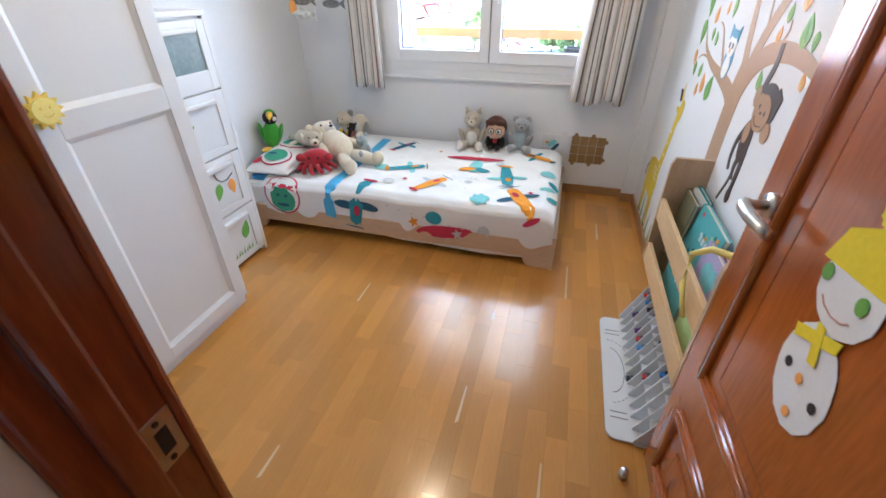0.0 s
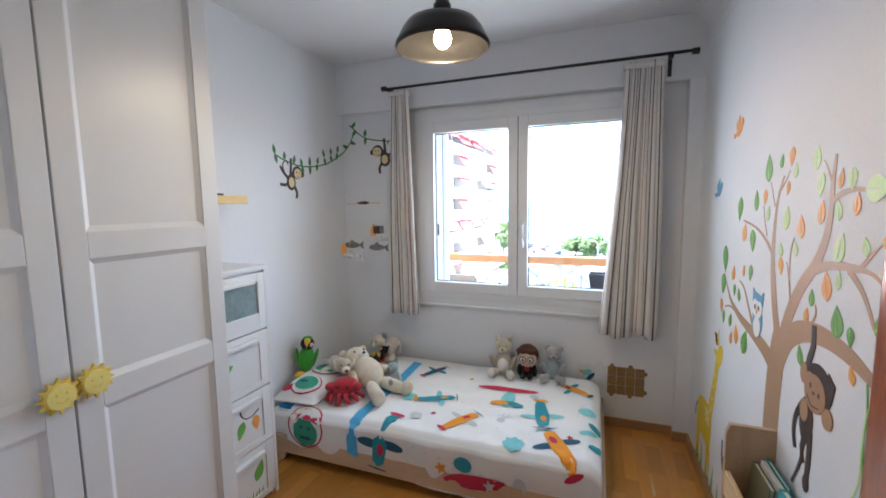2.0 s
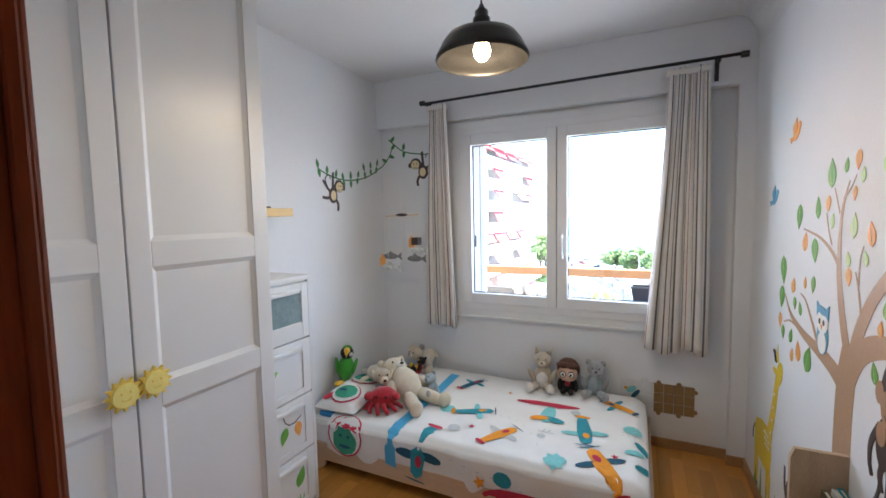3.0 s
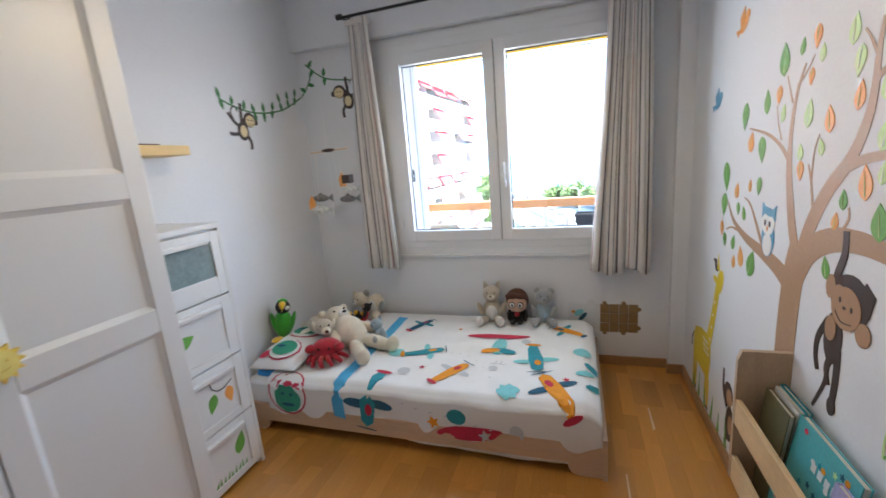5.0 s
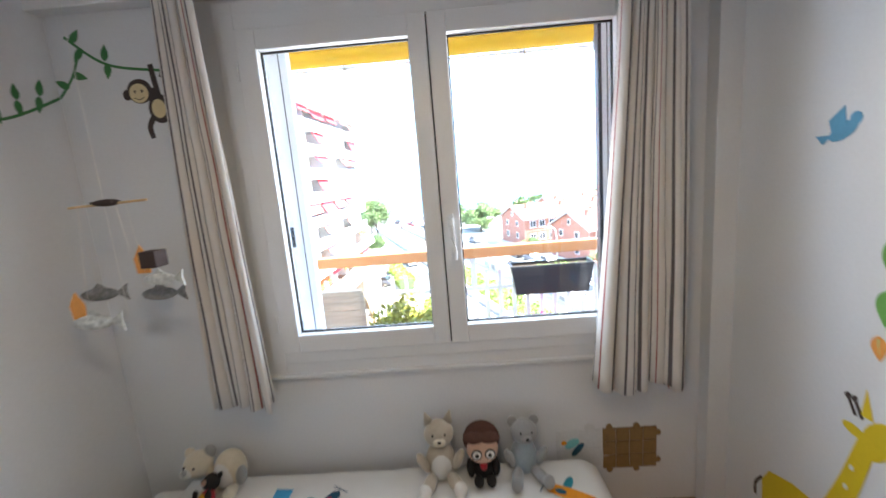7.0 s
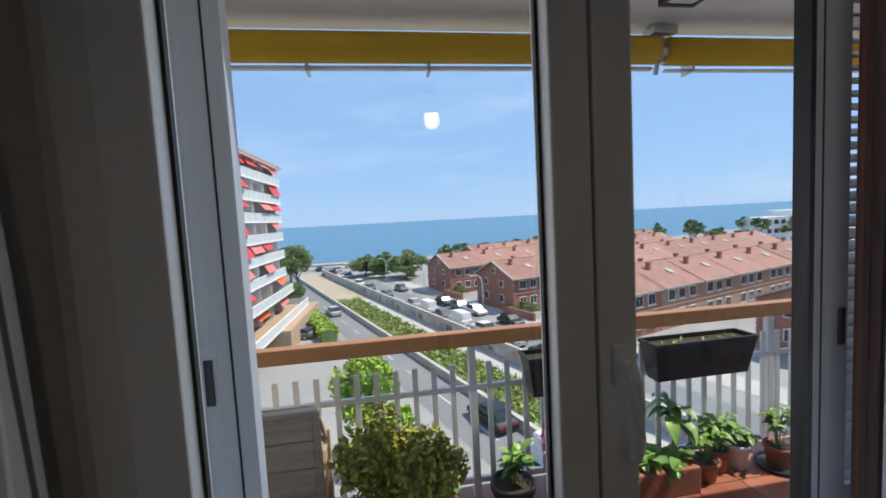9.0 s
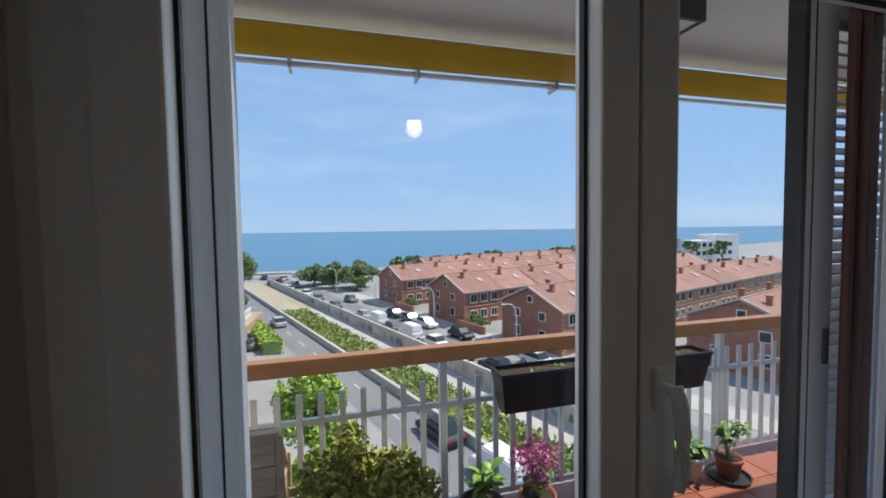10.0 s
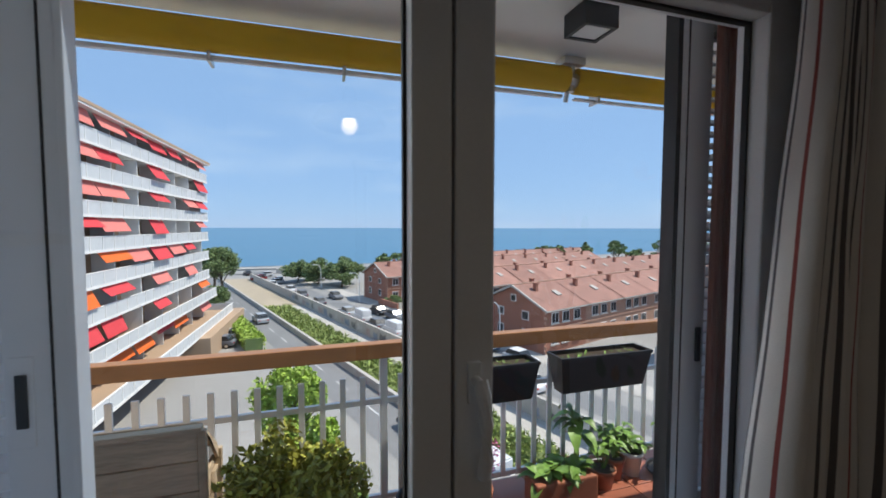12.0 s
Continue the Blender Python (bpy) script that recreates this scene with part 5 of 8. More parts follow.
def car(at, turn, m, label, van=False):
    th = thing("car", at, label, "car", "parked cars", turn=turn)
    h = 1.0 if not van else 1.25
    b = prism(B(), [(-0.85, -2.1, 0.28), (-0.85, 2.1, 0.28), (-0.85, 2.15, 0.62), (-0.85, 1.9, 0.8 * h), (-0.85, 1.0, 0.9 * h), (-0.85, -1.7, 0.92 * h), (-0.85, -2.1, 0.75 * h)], (1.7, 0, 0))
    bmesh.ops.bevel(b, geom=list(b.edges), offset=0.07, segments=2, affect="EDGES")
    part("body", b, m, th)
    top, f = (1.45, 0.45) if not van else (1.95, 1.0)
    b = prism(B(), [(-0.74, -1.75 if not van else -2.0, 0.85 * h), (-0.74, 1.05, 0.85 * h), (-0.74, f, top), (-0.74, -1.25 if not van else -1.95, top)], (1.48, 0, 0))
    bmesh.ops.bevel(b, geom=list(b.edges), offset=0.08, segments=2, affect="EDGES")
    cabin = part("cabin", b, M_FARGLASS if not van else m, th)
    part("roof", bx(-0.66, -1.15, top - 0.02, 0.66, f - 0.05, top + 0.02, 0.01), m, cabin)
    for y in (-1.3, 1.3):
        for s in (-0.8, 0.8):
            w = part("wheel", rod(B(), (s - 0.1, y, 0.31), (s + 0.1, y, 0.31), 0.31, seg=14), M_SEAL, th)
            part("rim", rod(B(), (s + (0.1 if s > 0 else -0.1) - 0.01, y, 0.31), (s + (0.1 if s > 0 else -0.1) + 0.01, y, 0.31), 0.19, seg=10), M_STEEL, w)
    for s in (-0.6, 0.6):
        part("headlight", bx(s - 0.15, 2.07, 0.55, s + 0.15, 2.14, 0.68), M_STEEL, th)
        part("tail_light", bx(s - 0.14, -2.13, 0.6, s + 0.14, -2.06, 0.72), C_MATS[0], th)


ST = 21.0
names = ("white", "black", "grey", "dark blue", "silver", "red")
for k, (o, y) in enumerate(((11.4, 73), (11.5, 68), (11.3, 63), (11.6, 58.5), (11.9, 53.5), (10.8, 94), (10.7, 84), (10.9, 102), (11.9, 48), (12.0, 42.5), (12.0, 36.5))):
    i = (4, 0, 2, 0, 0, 2, 2, 0, 4, 1, 0)[k]
    car(Q(o, y), ST, CAR[i], names[i] + " parked car beside the channel wall", k in (1, 3))
for k, (o, y) in enumerate(((16.5, 72.5), (16.8, 68), (17.0, 63.8), (17.4, 56.3), (16.2, 90), (17.4, 49), (17.2, 43), (17.4, 37))):
    i = (1, 2, 0, 1, 2, 3, 0, 4)[k]
    car(Q(o, y), ST + 180, CAR[i], names[i] + " car parked in front of the brick houses")
car(Q(-2.6, 71), ST, CAR[4], "silver car driving along the street")
car(Q(-1.4, 30.5), ST, CAR[1], "black car parked at the kerb", False)
car(Q(-1.4, 24.5), ST, CAR[0], "white car parked at the kerb", True)
for k in range(4):
    car((-14.6 - 0.5 * k, 58.0 + 3.4 * k, GZ), 80, CAR[(2, 0, 4, 3)[k]], names[(2, 0, 4, 3)[k]] + " car parked below the apartment block")
for k in range(7):
    q = Q(9.6 + 2.0 * (k % 3), 112 + 4.5 * k)
    car(q, ST + 90 * (k % 2), CAR[(0, 4, 0, 5, 2, 0, 1)[k]], names[(0, 4, 0, 5, 2, 0, 1)[k]] + " car parked near the beach")

# the street runs askew to the facade
STREET = Matrix.Translation((-0.85, 2.2, 0)) @ Matrix.Rotation(radians(-2.2), 4, "Z") @ Matrix.Translation((0.85, -2.2, 0))
for ob in list(bpy.data.objects):
    if ob.name not in INDOORS and ob.parent is None:
        ob.matrix_basis = STREET @ ob.matrix_basis

# ---- prints on the bedspread ----
P_TEAL = mat("teal_print", (0.03, 0.27, 0.34), 0.9, var=0.15, scale=30, bump=0.1)
P_AQUA = mat("aqua_print", (0.22, 0.58, 0.6), 0.9, var=0.12, scale=30, bump=0.1)
P_NAVY = mat("navy_print", (0.02, 0.10, 0.17), 0.9, var=0.15, scale=30, bump=0.1)
P_RED = mat("red_print", (0.52, 0.03, 0.07), 0.9, var=0.12, scale=30, bump=0.1)
P_ORG = mat("orange_print", (0.78, 0.3, 0.02), 0.9, var=0.12, scale=30, bump=0.1)
P_BLUE = mat("sky_blue_print", (0.08, 0.4, 0.68), 0.9, var=0.06, scale=30, bump=0.1)
P_GREEN = mat("green_print", (0.05, 0.32, 0.2), 0.9, var=0.12, scale=30, bump=0.1)
P_GREY = mat("grey_print", (0.55, 0.57, 0.58), 0.9, var=0.06, scale=30, bump=0.1)


def motif(x, y, outline, m, ang=0.0, size=1.0, name="print_motif", fall=None, lift=0.0035):
    """A printed shape lying on the bedspread round (x, y); fall: measured from the hem instead."""
    s0 = fall if fall is not None else y - BY0 - 0.022 + 0.235
    c, sn = math.cos(radians(ang)), math.sin(radians(ang))
    cx = sum(p[0] for p in outline) / len(outline)
    cy = sum(p[1] for p in outline) / len(outline)
    b = B()
    rings = []
    for k in (1.0, 0.8, 0.6, 0.4, 0.2):
        r = []
        for u, v in outline:
            u, v = (cx + (u - cx) * k) * size, (cy + (v - cy) * k) * size
            px, ps = x + u * c - v * sn, s0 + u * sn + v * c
            r.append(b.verts.new(cloth(min(px, -0.077), min(max(ps, 0.005), 1.24), lift + 0.0015)))
        rings.append(r)
    n = len(outline)
    for a, d in zip(rings, rings[1:]):
        for k in range(n):
            b.faces.new((a[k], a[(k + 1) % n], d[(k + 1) % n], d[k]))
    b.faces.new(rings[-1])
    return part(name, b, m, cover)


def oval(a, b_, n=14, wob=0.0):
    return [(a * math.cos(6.28318 * k / n) * (1 + wob * math.sin(k * 2.4)), b_ * math.sin(6.28318 * k / n) * (1 + wob * math.cos(k * 3.1))) for k in range(n)]


def shift(o, dx, dy):
    return [(u + dx, v + dy) for u, v in o]


def star_shape(r, n=5, inner=0.45):
    return [((r if k % 2 == 0 else r * inner) * math.sin(math.pi * k / n), (r if k % 2 == 0 else r * inner) * math.cos(math.pi * k / n)) for k in range(2 * n)]


def plane_print(x, y, ang, size, body, wing, tip, fall=None):
    """A little aeroplane: tapering fuselage, two wings, tail, propeller and wheel."""
    size *= 0.88
    bod = [(-0.5, -0.05), (-0.3, -0.11), (0.1, -0.13), (0.42, -0.1), (0.5, 0.0), (0.42, 0.1), (0.1, 0.13), (-0.3, 0.09), (-0.5, 0.06)]
    motif(x, y, shift(oval(0.075, 0.2, 12), 0.1, 0.2), wing, ang, size, "wing_print", fall, 0.003)
    motif(x, y, shift(oval(0.075, 0.2, 12), 0.16, -0.2), wing, ang, size, "wing_print", fall, 0.003)
    motif(x, y, bod, body, ang, size, "fuselage_print", fall, 0.004)
    motif(x, y, shift(oval(0.05, 0.15, 10), -0.47, 0), tip, ang, size, "tail_print", fall, 0.005)
    motif(x, y, shift(oval(0.1, 0.06, 8), 0.22, 0.02), tip, ang, size, "cockpit_print", fall, 0.005)
    motif(x, y, shift(oval(0.014, 0.2, 8), 0.53, 0), P_NAVY, ang, size, "propeller_print", fall, 0.005)


plane_print(-1.06, 2.23, 20, 0.30, P_TEAL, P_AQUA, P_ORG)
plane_print(-1.22, 2.62, 60, 0.26, P_NAVY, P_TEAL, P_RED)
plane_print(-0.83, 2.02, 55, 0.30, P_ORG, P_GREY, P_RED)
plane_print(-0.40, 2.26, -80, 0.36, P_TEAL, P_AQUA, P_ORG)
plane_print(-0.23, 2.63, 150, 0.26, P_ORG, P_TEAL, P_NAVY)
plane_print(-0.27, 1.93, 118, 0.38, P_ORG, P_NAVY, P_RED)
plane_print(-1.215, 1.80, 262, 0.40, P_TEAL, P_NAVY, P_RED)
motif(-0.65, 2.50, oval(0.20, 0.032, 16), P_RED, 4, 1.0, "wing_print")
motif(-0.62, 2.36, oval(0.045, 0.11, 10), P_AQUA, 0, 1.0, "fuselage_print", None, 0.004)
motif(-0.66, 2.30, oval(0.06, 0.03, 10), P_ORG, 15, 1.0, "tail_print", None, 0.005)
motif(-0.57, 2.30, oval(0.06, 0.03, 10), P_TEAL, -15, 1.0, "tail_print", None, 0.005)
motif(-0.68, 0, oval(0.17, 0.036, 16), P_RED, 6, 1.0, "wing_print", 0.095, 0.003)
motif(-0.74, 0, oval(0.05, 0.035, 12), P_TEAL, 0, 1.0, "fuselage_print", 0.165, 0.004)
motif(-0.60, 0, star_shape(0.035), P_GREY, 10, 1.0, "star_print", 0.095, 0.005)
motif(-0.50, 1.90, oval(0.055, 0.055, 16, 0.18), P_AQUA, 0, 1.0, "flower_print")
motif(-0.09, 2.02, oval(0.055, 0.03, 10), P_TEAL, 30, 1.0, "leaf_print")
motif(-0.10, 2.20, oval(0.05, 0.03, 10), P_TEAL, -40, 1.0, "leaf_print")
motif(-0.14, 2.13, oval(0.05, 0.025, 10), P_AQUA, 20, 1.0, "leaf_print")
motif(-0.86, 0, star_shape(0.035), P_ORG, 20, 1.0, "star_print", 0.13)
for x, y, r, m in ((-1.0, 2.05, 0.022, P_RED), (-0.23, 2.05, 0.022, P_RED), (-0.92, 2.58, 0.018, P_ORG)):
    motif(x, y, star_shape(r), m, 15, 1.0, "star_print")
for x, y, r in ((-1.09, 2.0, 0.036), (-0.61, 2.1, 0.024), (-0.47, 2.44, 0.03), (-0.15, 2.36, 0.05), (-1.22, 2.2, 0.05), (-0.33, 2.04, 0.03)):
    motif(x, y, oval(r, r, 12), P_GREY if r < 0.045 else P_AQUA, 0, 1.0, "dot_print")
motif(-0.45, 0, oval(0.035, 0.04, 12), P_GREY, 0, 1.0, "dot_print", 0.12)
for k in range(7):
    motif(-0.94 + 0.055 * k, 2.22 - 0.012 * k * (k - 3), oval(0.012, 0.0025, 6), P_GREY, 8 - 12 * k, 1.0, "dash_print")
    motif(-1.02 + 0.075 * k, 0, oval(0.013, 0.0028, 6), P_GREY, 10, 1.0, "dash_print", 0.2 - 0.012 * k)
for k in range(14):
    motif(-0.2 + 0.03 * (k % 5), 2.28 + 0.035 * (k // 5), oval(0.007, 0.0035, 6), P_GREY, 30, 1.0, "fleck_print")
for k in range(5):
    motif(-0.62 + 0.014 * k, 2.15 + 0.02 * (k % 2), oval(0.02, 0.004, 6), P_GREY, 70 * (k % 2), 1.0, "cloud_print")
# blue band across the cover and the green-faced turn-down beside it
for k in range(14):
    motif(-1.40, 0, [(-0.035, -0.041), (0.035, -0.041), (0.035, 0.041), (-0.035, 0.041)], P_BLUE, 0, 1.0, "band_print", 0.05 + k * 0.082, 0.003)
for x, f in ((-1.72, 0.15), (-1.70, 0.95)):
    motif(x, 0, oval(0.125, 0.12, 18), P_RED, 0, 1.0, "ring_print", f + 0.03, 0.003)
    motif(x, 0, oval(0.115, 0.11, 18), M_SHEET, 0, 1.0, "ring_print", f + 0.03, 0.0042)
    motif(x, 0, oval(0.088, 0.078, 14, 0.06), P_GREEN, 0, 1.0, "face_print", f, 0.0055)
    for s in (-1, 1):
        motif(x + s * 0.03, 0, oval(0.022, 0.022, 10), P_GREEN, 0, 1.0, "ear_print", f + 0.062, 0.0062)
        motif(x + s * 0.028, 0, oval(0.012, 0.01, 8), P_NAVY, 0, 1.0, "eye_print", f + 0.03, 0.0068)
    motif(x, 0, oval(0.045, 0.01, 10), P_NAVY, 0, 1.0, "mouth_print", f - 0.03, 0.0068)

# ---- pillow ----
M_SKYCOT = mat("sky_blue_cotton", (0.05, 0.28, 0.58), 0.9, var=0.1, scale=20, bump=0.15)
pil = thing("pillow", (-1.87, 2.12, 0.335), "white pillow with green faces and red rings", "pillow", turn=4)
b = B()
bmesh.ops.create_grid(b, x_segments=20, y_segments=26, size=1.0)
top = []
for v in list(b.verts):
    u, w = v.co.x, v.co.y
    h = 0.085 * (max(0, 1 - u * u) ** 0.42) * (max(0, 1 - w * w) ** 0.34)
    v.co = (u * 0.15, w * 0.27, 0.02 + h + 0.006 * noise.noise(Vector((u * 3, w * 4, 2))))
r = bmesh.ops.extrude_face_region(b, geom=list(b.faces))
for v in [q for q in r["geom"] if isinstance(q, bmesh.types.BMVert)]:
    v.co.z = max(0.0, 0.03 - (v.co.z - 0.02) * 0.4)
part("case", b, M_SHEET, pil, smooth=True)


def on_pillow(u, w, rx, ry, m, lift, name):
    b = B()
    for k in range(1):
        pts = []
        for q in range(14):
            a = 6.28318 * q / 14
            uu, ww = (u + rx * math.cos(a)) / 0.15, (w + ry * math.sin(a)) / 0.27
            h = 0.085 * (max(0, 1 - uu * uu) ** 0.42) * (max(0, 1 - ww * ww) ** 0.34)
            pts.append(b.verts.new((uu * 0.15, ww * 0.27, 0.022 + h + lift)))
        uu, ww = u / 0.15, w / 0.27
        c = b.verts.new((u, w, 0.022 + lift + 0.085 * (max(0, 1 - uu * uu) ** 0.42) * (max(0, 1 - ww * ww) ** 0.34)))
        for q in range(14):
            b.faces.new((pts[q], pts[(q + 1) % 14], c))
    part(name, b, m, pil)


for w in (-0.15, 0.08):
    on_pillow(0.02, w, 0.095, 0.1, P_RED, 0.004, "ring_print")
    on_pillow(0.02, w, 0.088, 0.092, M_SHEET, 0.008, "ring_print")
    on_pillow(0.02, w, 0.074, 0.07, P_GREEN, 0.013, "face_print")
    on_pillow(0.0, w, 0.03, 0.012, P_NAVY, 0.018, "mouth_print")
on_pillow(-0.08, -0.2, 0.04, 0.035, P_RED, 0.006, "red_print")
on_pillow(-0.05, 0.2, 0.05, 0.04, P_RED, 0.006, "red_print")
b = bx(-1.99, 1.868, 0.255, -1.80, 2.5, 0.335, 0.03)
solid("folded_sheet", b, M_SKYCOT, "folded sky-blue sheet under the pillow", "sheet")

# ---- soft toys ----
F_CREAM = mat("cream_plush", (0.72, 0.64, 0.5), 0.95, var=0.12, scale=30, fine=260, bump=0.6, sheen=0.5, dist=0.006)
F_BEIGE = mat("beige_plush", (0.5, 0.43, 0.33), 0.95, var=0.15, scale=30, fine=260, bump=0.6, sheen=0.5, dist=0.006)
F_GREY = mat("grey_plush", (0.36, 0.36, 0.36), 0.95, var=0.15, scale=30, fine=260, bump=0.6, sheen=0.5, dist=0.006)
F_BLUEG = mat("blue_grey_knit", (0.34, 0.41, 0.45), 0.95, var=0.15, scale=40, fine=260, bump=0.6, sheen=0.4)
F_WHITE = mat("white_plush", (0.74, 0.72, 0.68), 0.95, var=0.08, scale=30, fine=260, bump=0.5, sheen=0.4)
F_RED = mat("red_plush", (0.42, 0.012, 0.025), 0.9, var=0.2, scale=25, fine=220, bump=0.5, sheen=0.3)
F_GREEN = mat("green_plush", (0.04, 0.30, 0.02), 0.9, var=0.2, scale=30, fine=220, bump=0.5, sheen=0.3)
F_YEL = mat("yellow_plush", (0.80, 0.46, 0.02), 0.9, var=0.12, scale=30, fine=220, bump=0.4, sheen=0.3)
F_BLACK = mat("black_plush", (0.015, 0.013, 0.013), 0.85, var=0.2, bump=0.4)
F_BROWN = mat("brown_felt", (0.09, 0.035, 0.022), 0.9, var=0.2, scale=40, bump=0.4)
F_SKIN = mat("peach_felt", (0.66, 0.42, 0.3), 0.9, var=0.06, bump=0.2)
F_PINK = mat("pink_felt", (0.6, 0.3, 0.27), 0.9, var=0.06, bump=0.2)


def toy(name, at, turn, label, tilt=(0, 0)):
    th = thing(name, at, label, "soft toy", "soft toys on the bed")
    th.matrix_basis = Matrix.Translation(Vector(at) * U) @ Euler((radians(tilt[0]), radians(tilt[1]), radians(turn))).to_matrix().to_4x4()
    return th


def blob(th, name, c, r, m, rot=(0, 0, 0)):
    return part(name, ball(B(), c, r, rot, 16), m, th, smooth=True)


def sitting(name, at, turn, label, fur, s=1.0, tilt=(0, 0), ears="round", belly=None, muzzle=None, shirt=None):
    """A sitting plush animal facing -y."""
    th = toy(name, at, turn, label, tilt)
    q = lambda *p: tuple(k * s for k in p)
    blob(th, "body", q(0, 0.0, 0.075), q(0.062, 0.052, 0.085), shirt or fur)
    hd = blob(th, "head", q(0, -0.012, 0.195), q(0.062, 0.054, 0.056), fur)
    part("muzzle", ball(B(), q(0, -0.058, 0.178), q(0.026, 0.02, 0.019)), muzzle or fur, hd, smooth=True)
    part("nose", ball(B(), q(0, -0.077, 0.185), q(0.008, 0.005, 0.006)), F_BLACK, hd, smooth=True)
    for k in (-1, 1):
        part("eye", ball(B(), q(k * 0.024, -0.058, 0.206), q(0.0055, 0.004, 0.0055)), F_BLACK, hd, smooth=True)
        if ears == "round":
            part("ear", ball(B(), q(k * 0.05, 0.0, 0.238), q(0.024, 0.012, 0.024)), fur, hd, smooth=True)
        elif ears == "cat":
            part("ear", rod(B(), q(k * 0.038, 0.0, 0.235), q(k * 0.052, 0.0, 0.28), 0.022 * s, 0.003 * s), fur, hd, smooth=True)
        else:
            part("ear", ball(B(), q(k * 0.066, 0.0, 0.225), q(0.034, 0.014, 0.038)), fur, hd, smooth=True)
        blob(th, "arm", q(k * 0.07, -0.03, 0.085), q(0.02, 0.024, 0.062), fur, (25, k * 22, 0))
        blob(th, "leg", q(k * 0.05, -0.085, 0.028), q(0.026, 0.07, 0.027), fur, (0, 0, k * 16))
        blob(th, "foot", q(k * 0.068, -0.148, 0.034), q(0.026, 0.02, 0.032), belly or fur)
    if belly:
        blob(th, "belly", q(0, -0.022, 0.068), q(0.045, 0.04, 0.06), belly)
    return th


BT = 0.332
sitting("plush_cat", (-0.74, 2.78, BT - 0.008), 4, "beige plush cat sitting against the wall", F_BEIGE, 1.02, (-8, 0), "cat", F_WHITE, F_CREAM)
sitting("plush_mouse", (-0.395, 2.79, BT - 0.008), 6, "grey plush bear in a knitted jumper sitting against the wall", F_GREY, 0.92, (-8, 3), "round", None, F_GREY, F_BLUEG)


def multi(name, at, turn, label, pieces, tilt=(0, 0)):
    """A doll as one mesh: rounded pieces, each with its own cloth."""
    b = B()
    mats = []
    for c, r, m in pieces:
        n0 = len(b.faces)
        ball(b, c, r, seg=16)
        b.faces.ensure_lookup_table()
        if m not in mats:
            mats.append(m)
        for f in b.faces[n0:]:
            f.material_index = mats.index(m)
    ob = part(name, b, mats[0], None, smooth=True)
    for m in mats[1:]:
        ob.data.materials.append(m)
    ob.matrix_basis = Matrix.Translation(Vector(at) * U) @ Euler((radians(tilt[0]), radians(tilt[1]), radians(turn))).to_matrix().to_4x4()
    return tagged(ob, label, "doll")


pieces = [((0, 0.012, 0.155), (0.078, 0.056, 0.075), F_BROWN), ((0, -0.022, 0.13), (0.066, 0.048, 0.058), F_SKIN), ((0, 0, 0.04), (0.045, 0.036, 0.05), F_BLACK), ((0, -0.03, 0.062), (0.016, 0.012, 0.022), F_RED),
          ((-0.052, -0.01, 0.045), (0.018, 0.02, 0.042), F_BLACK), ((0.052, -0.01, 0.045), (0.018, 0.02, 0.042), F_BLACK), ((-0.025, -0.06, 0.015), (0.02, 0.04, 0.017), F_BLACK), ((0.025, -0.06, 0.015), (0.02, 0.04, 0.017), F_BLACK),
          ((-0.027, -0.0705, 0.132), (0.022, 0.006, 0.022), F_BLACK), ((0.027, -0.0705, 0.132), (0.022, 0.006, 0.022), F_BLACK), ((-0.027, -0.0745, 0.132), (0.017, 0.004, 0.017), F_WHITE), ((0.027, -0.0745, 0.132), (0.017, 0.004, 0.017), F_WHITE),
          ((-0.026, -0.078, 0.131), (0.008, 0.0025, 0.009), F_BLACK), ((0.026, -0.078, 0.131), (0.008, 0.0025, 0.009), F_BLACK), ((0.03, -0.04, 0.185), (0.044, 0.03, 0.02), F_BROWN), ((-0.03, -0.04, 0.188), (0.046, 0.03, 0.022), F_BROWN)]
multi("cloth_doll", (-0.565, 2.77, BT), 2, "cloth doll with brown hair and round black glasses", pieces, (-6, 0))

# the heap by the pillow
bear = toy("plush_bear", (-1.48, 2.22, BT), 62, "large cream plush bear lying back on the bed", (0, 0))
blob(bear, "body", (0, 0.09, 0.095), (0.095, 0.13, 0.088), F_CREAM, (28, 0, 0))
hd = blob(bear, "head", (0, 0.245, 0.15), (0.09, 0.085, 0.08), F_CREAM)
part("muzzle", ball(B(), (0.01, 0.185, 0.192), (0.038, 0.034, 0.03)), F_WHITE, hd, smooth=True)
part("nose", ball(B(), (0.012, 0.162, 0.214), (0.014, 0.008, 0.01)), F_BLACK, hd, smooth=True)
for k in (-1, 1):
    part("eye", ball(B(), (k * 0.036, 0.205, 0.218), (0.007, 0.006, 0.007)), F_BLACK, hd, smooth=True)
    part("ear", ball(B(), (k * 0.078, 0.295, 0.185), (0.03, 0.02, 0.03)), F_CREAM, hd, smooth=True)
    blob(bear, "arm", (k * 0.115, 0.09, 0.085), (0.036, 0.095, 0.036), F_CREAM, (15, 0, k * 30))
    blob(bear, "leg", (k * 0.07, -0.09, 0.045), (0.044, 0.125, 0.042), F_CREAM, (4, 0, k * 18))
    blob(bear, "foot", (k * 0.108, -0.20, 0.05), (0.046, 0.03, 0.05), F_CREAM)
sitting("plush_elephant", (-1.36, 2.30, BT), -10, "small blue-grey knitted soft toy leaning on the bear", F_BLUEG, 0.7, (-20, -30), "round", F_GREY, F_BLUEG)
koala = toy("plush_koala", (-1.665, 2.785, BT), -6, "cream and grey plush koala slumped against the wall", (-6, 4))
blob(koala, "body", (0.01, 0, 0.082), (0.07, 0.058, 0.088), F_CREAM, (0, 8, 0))
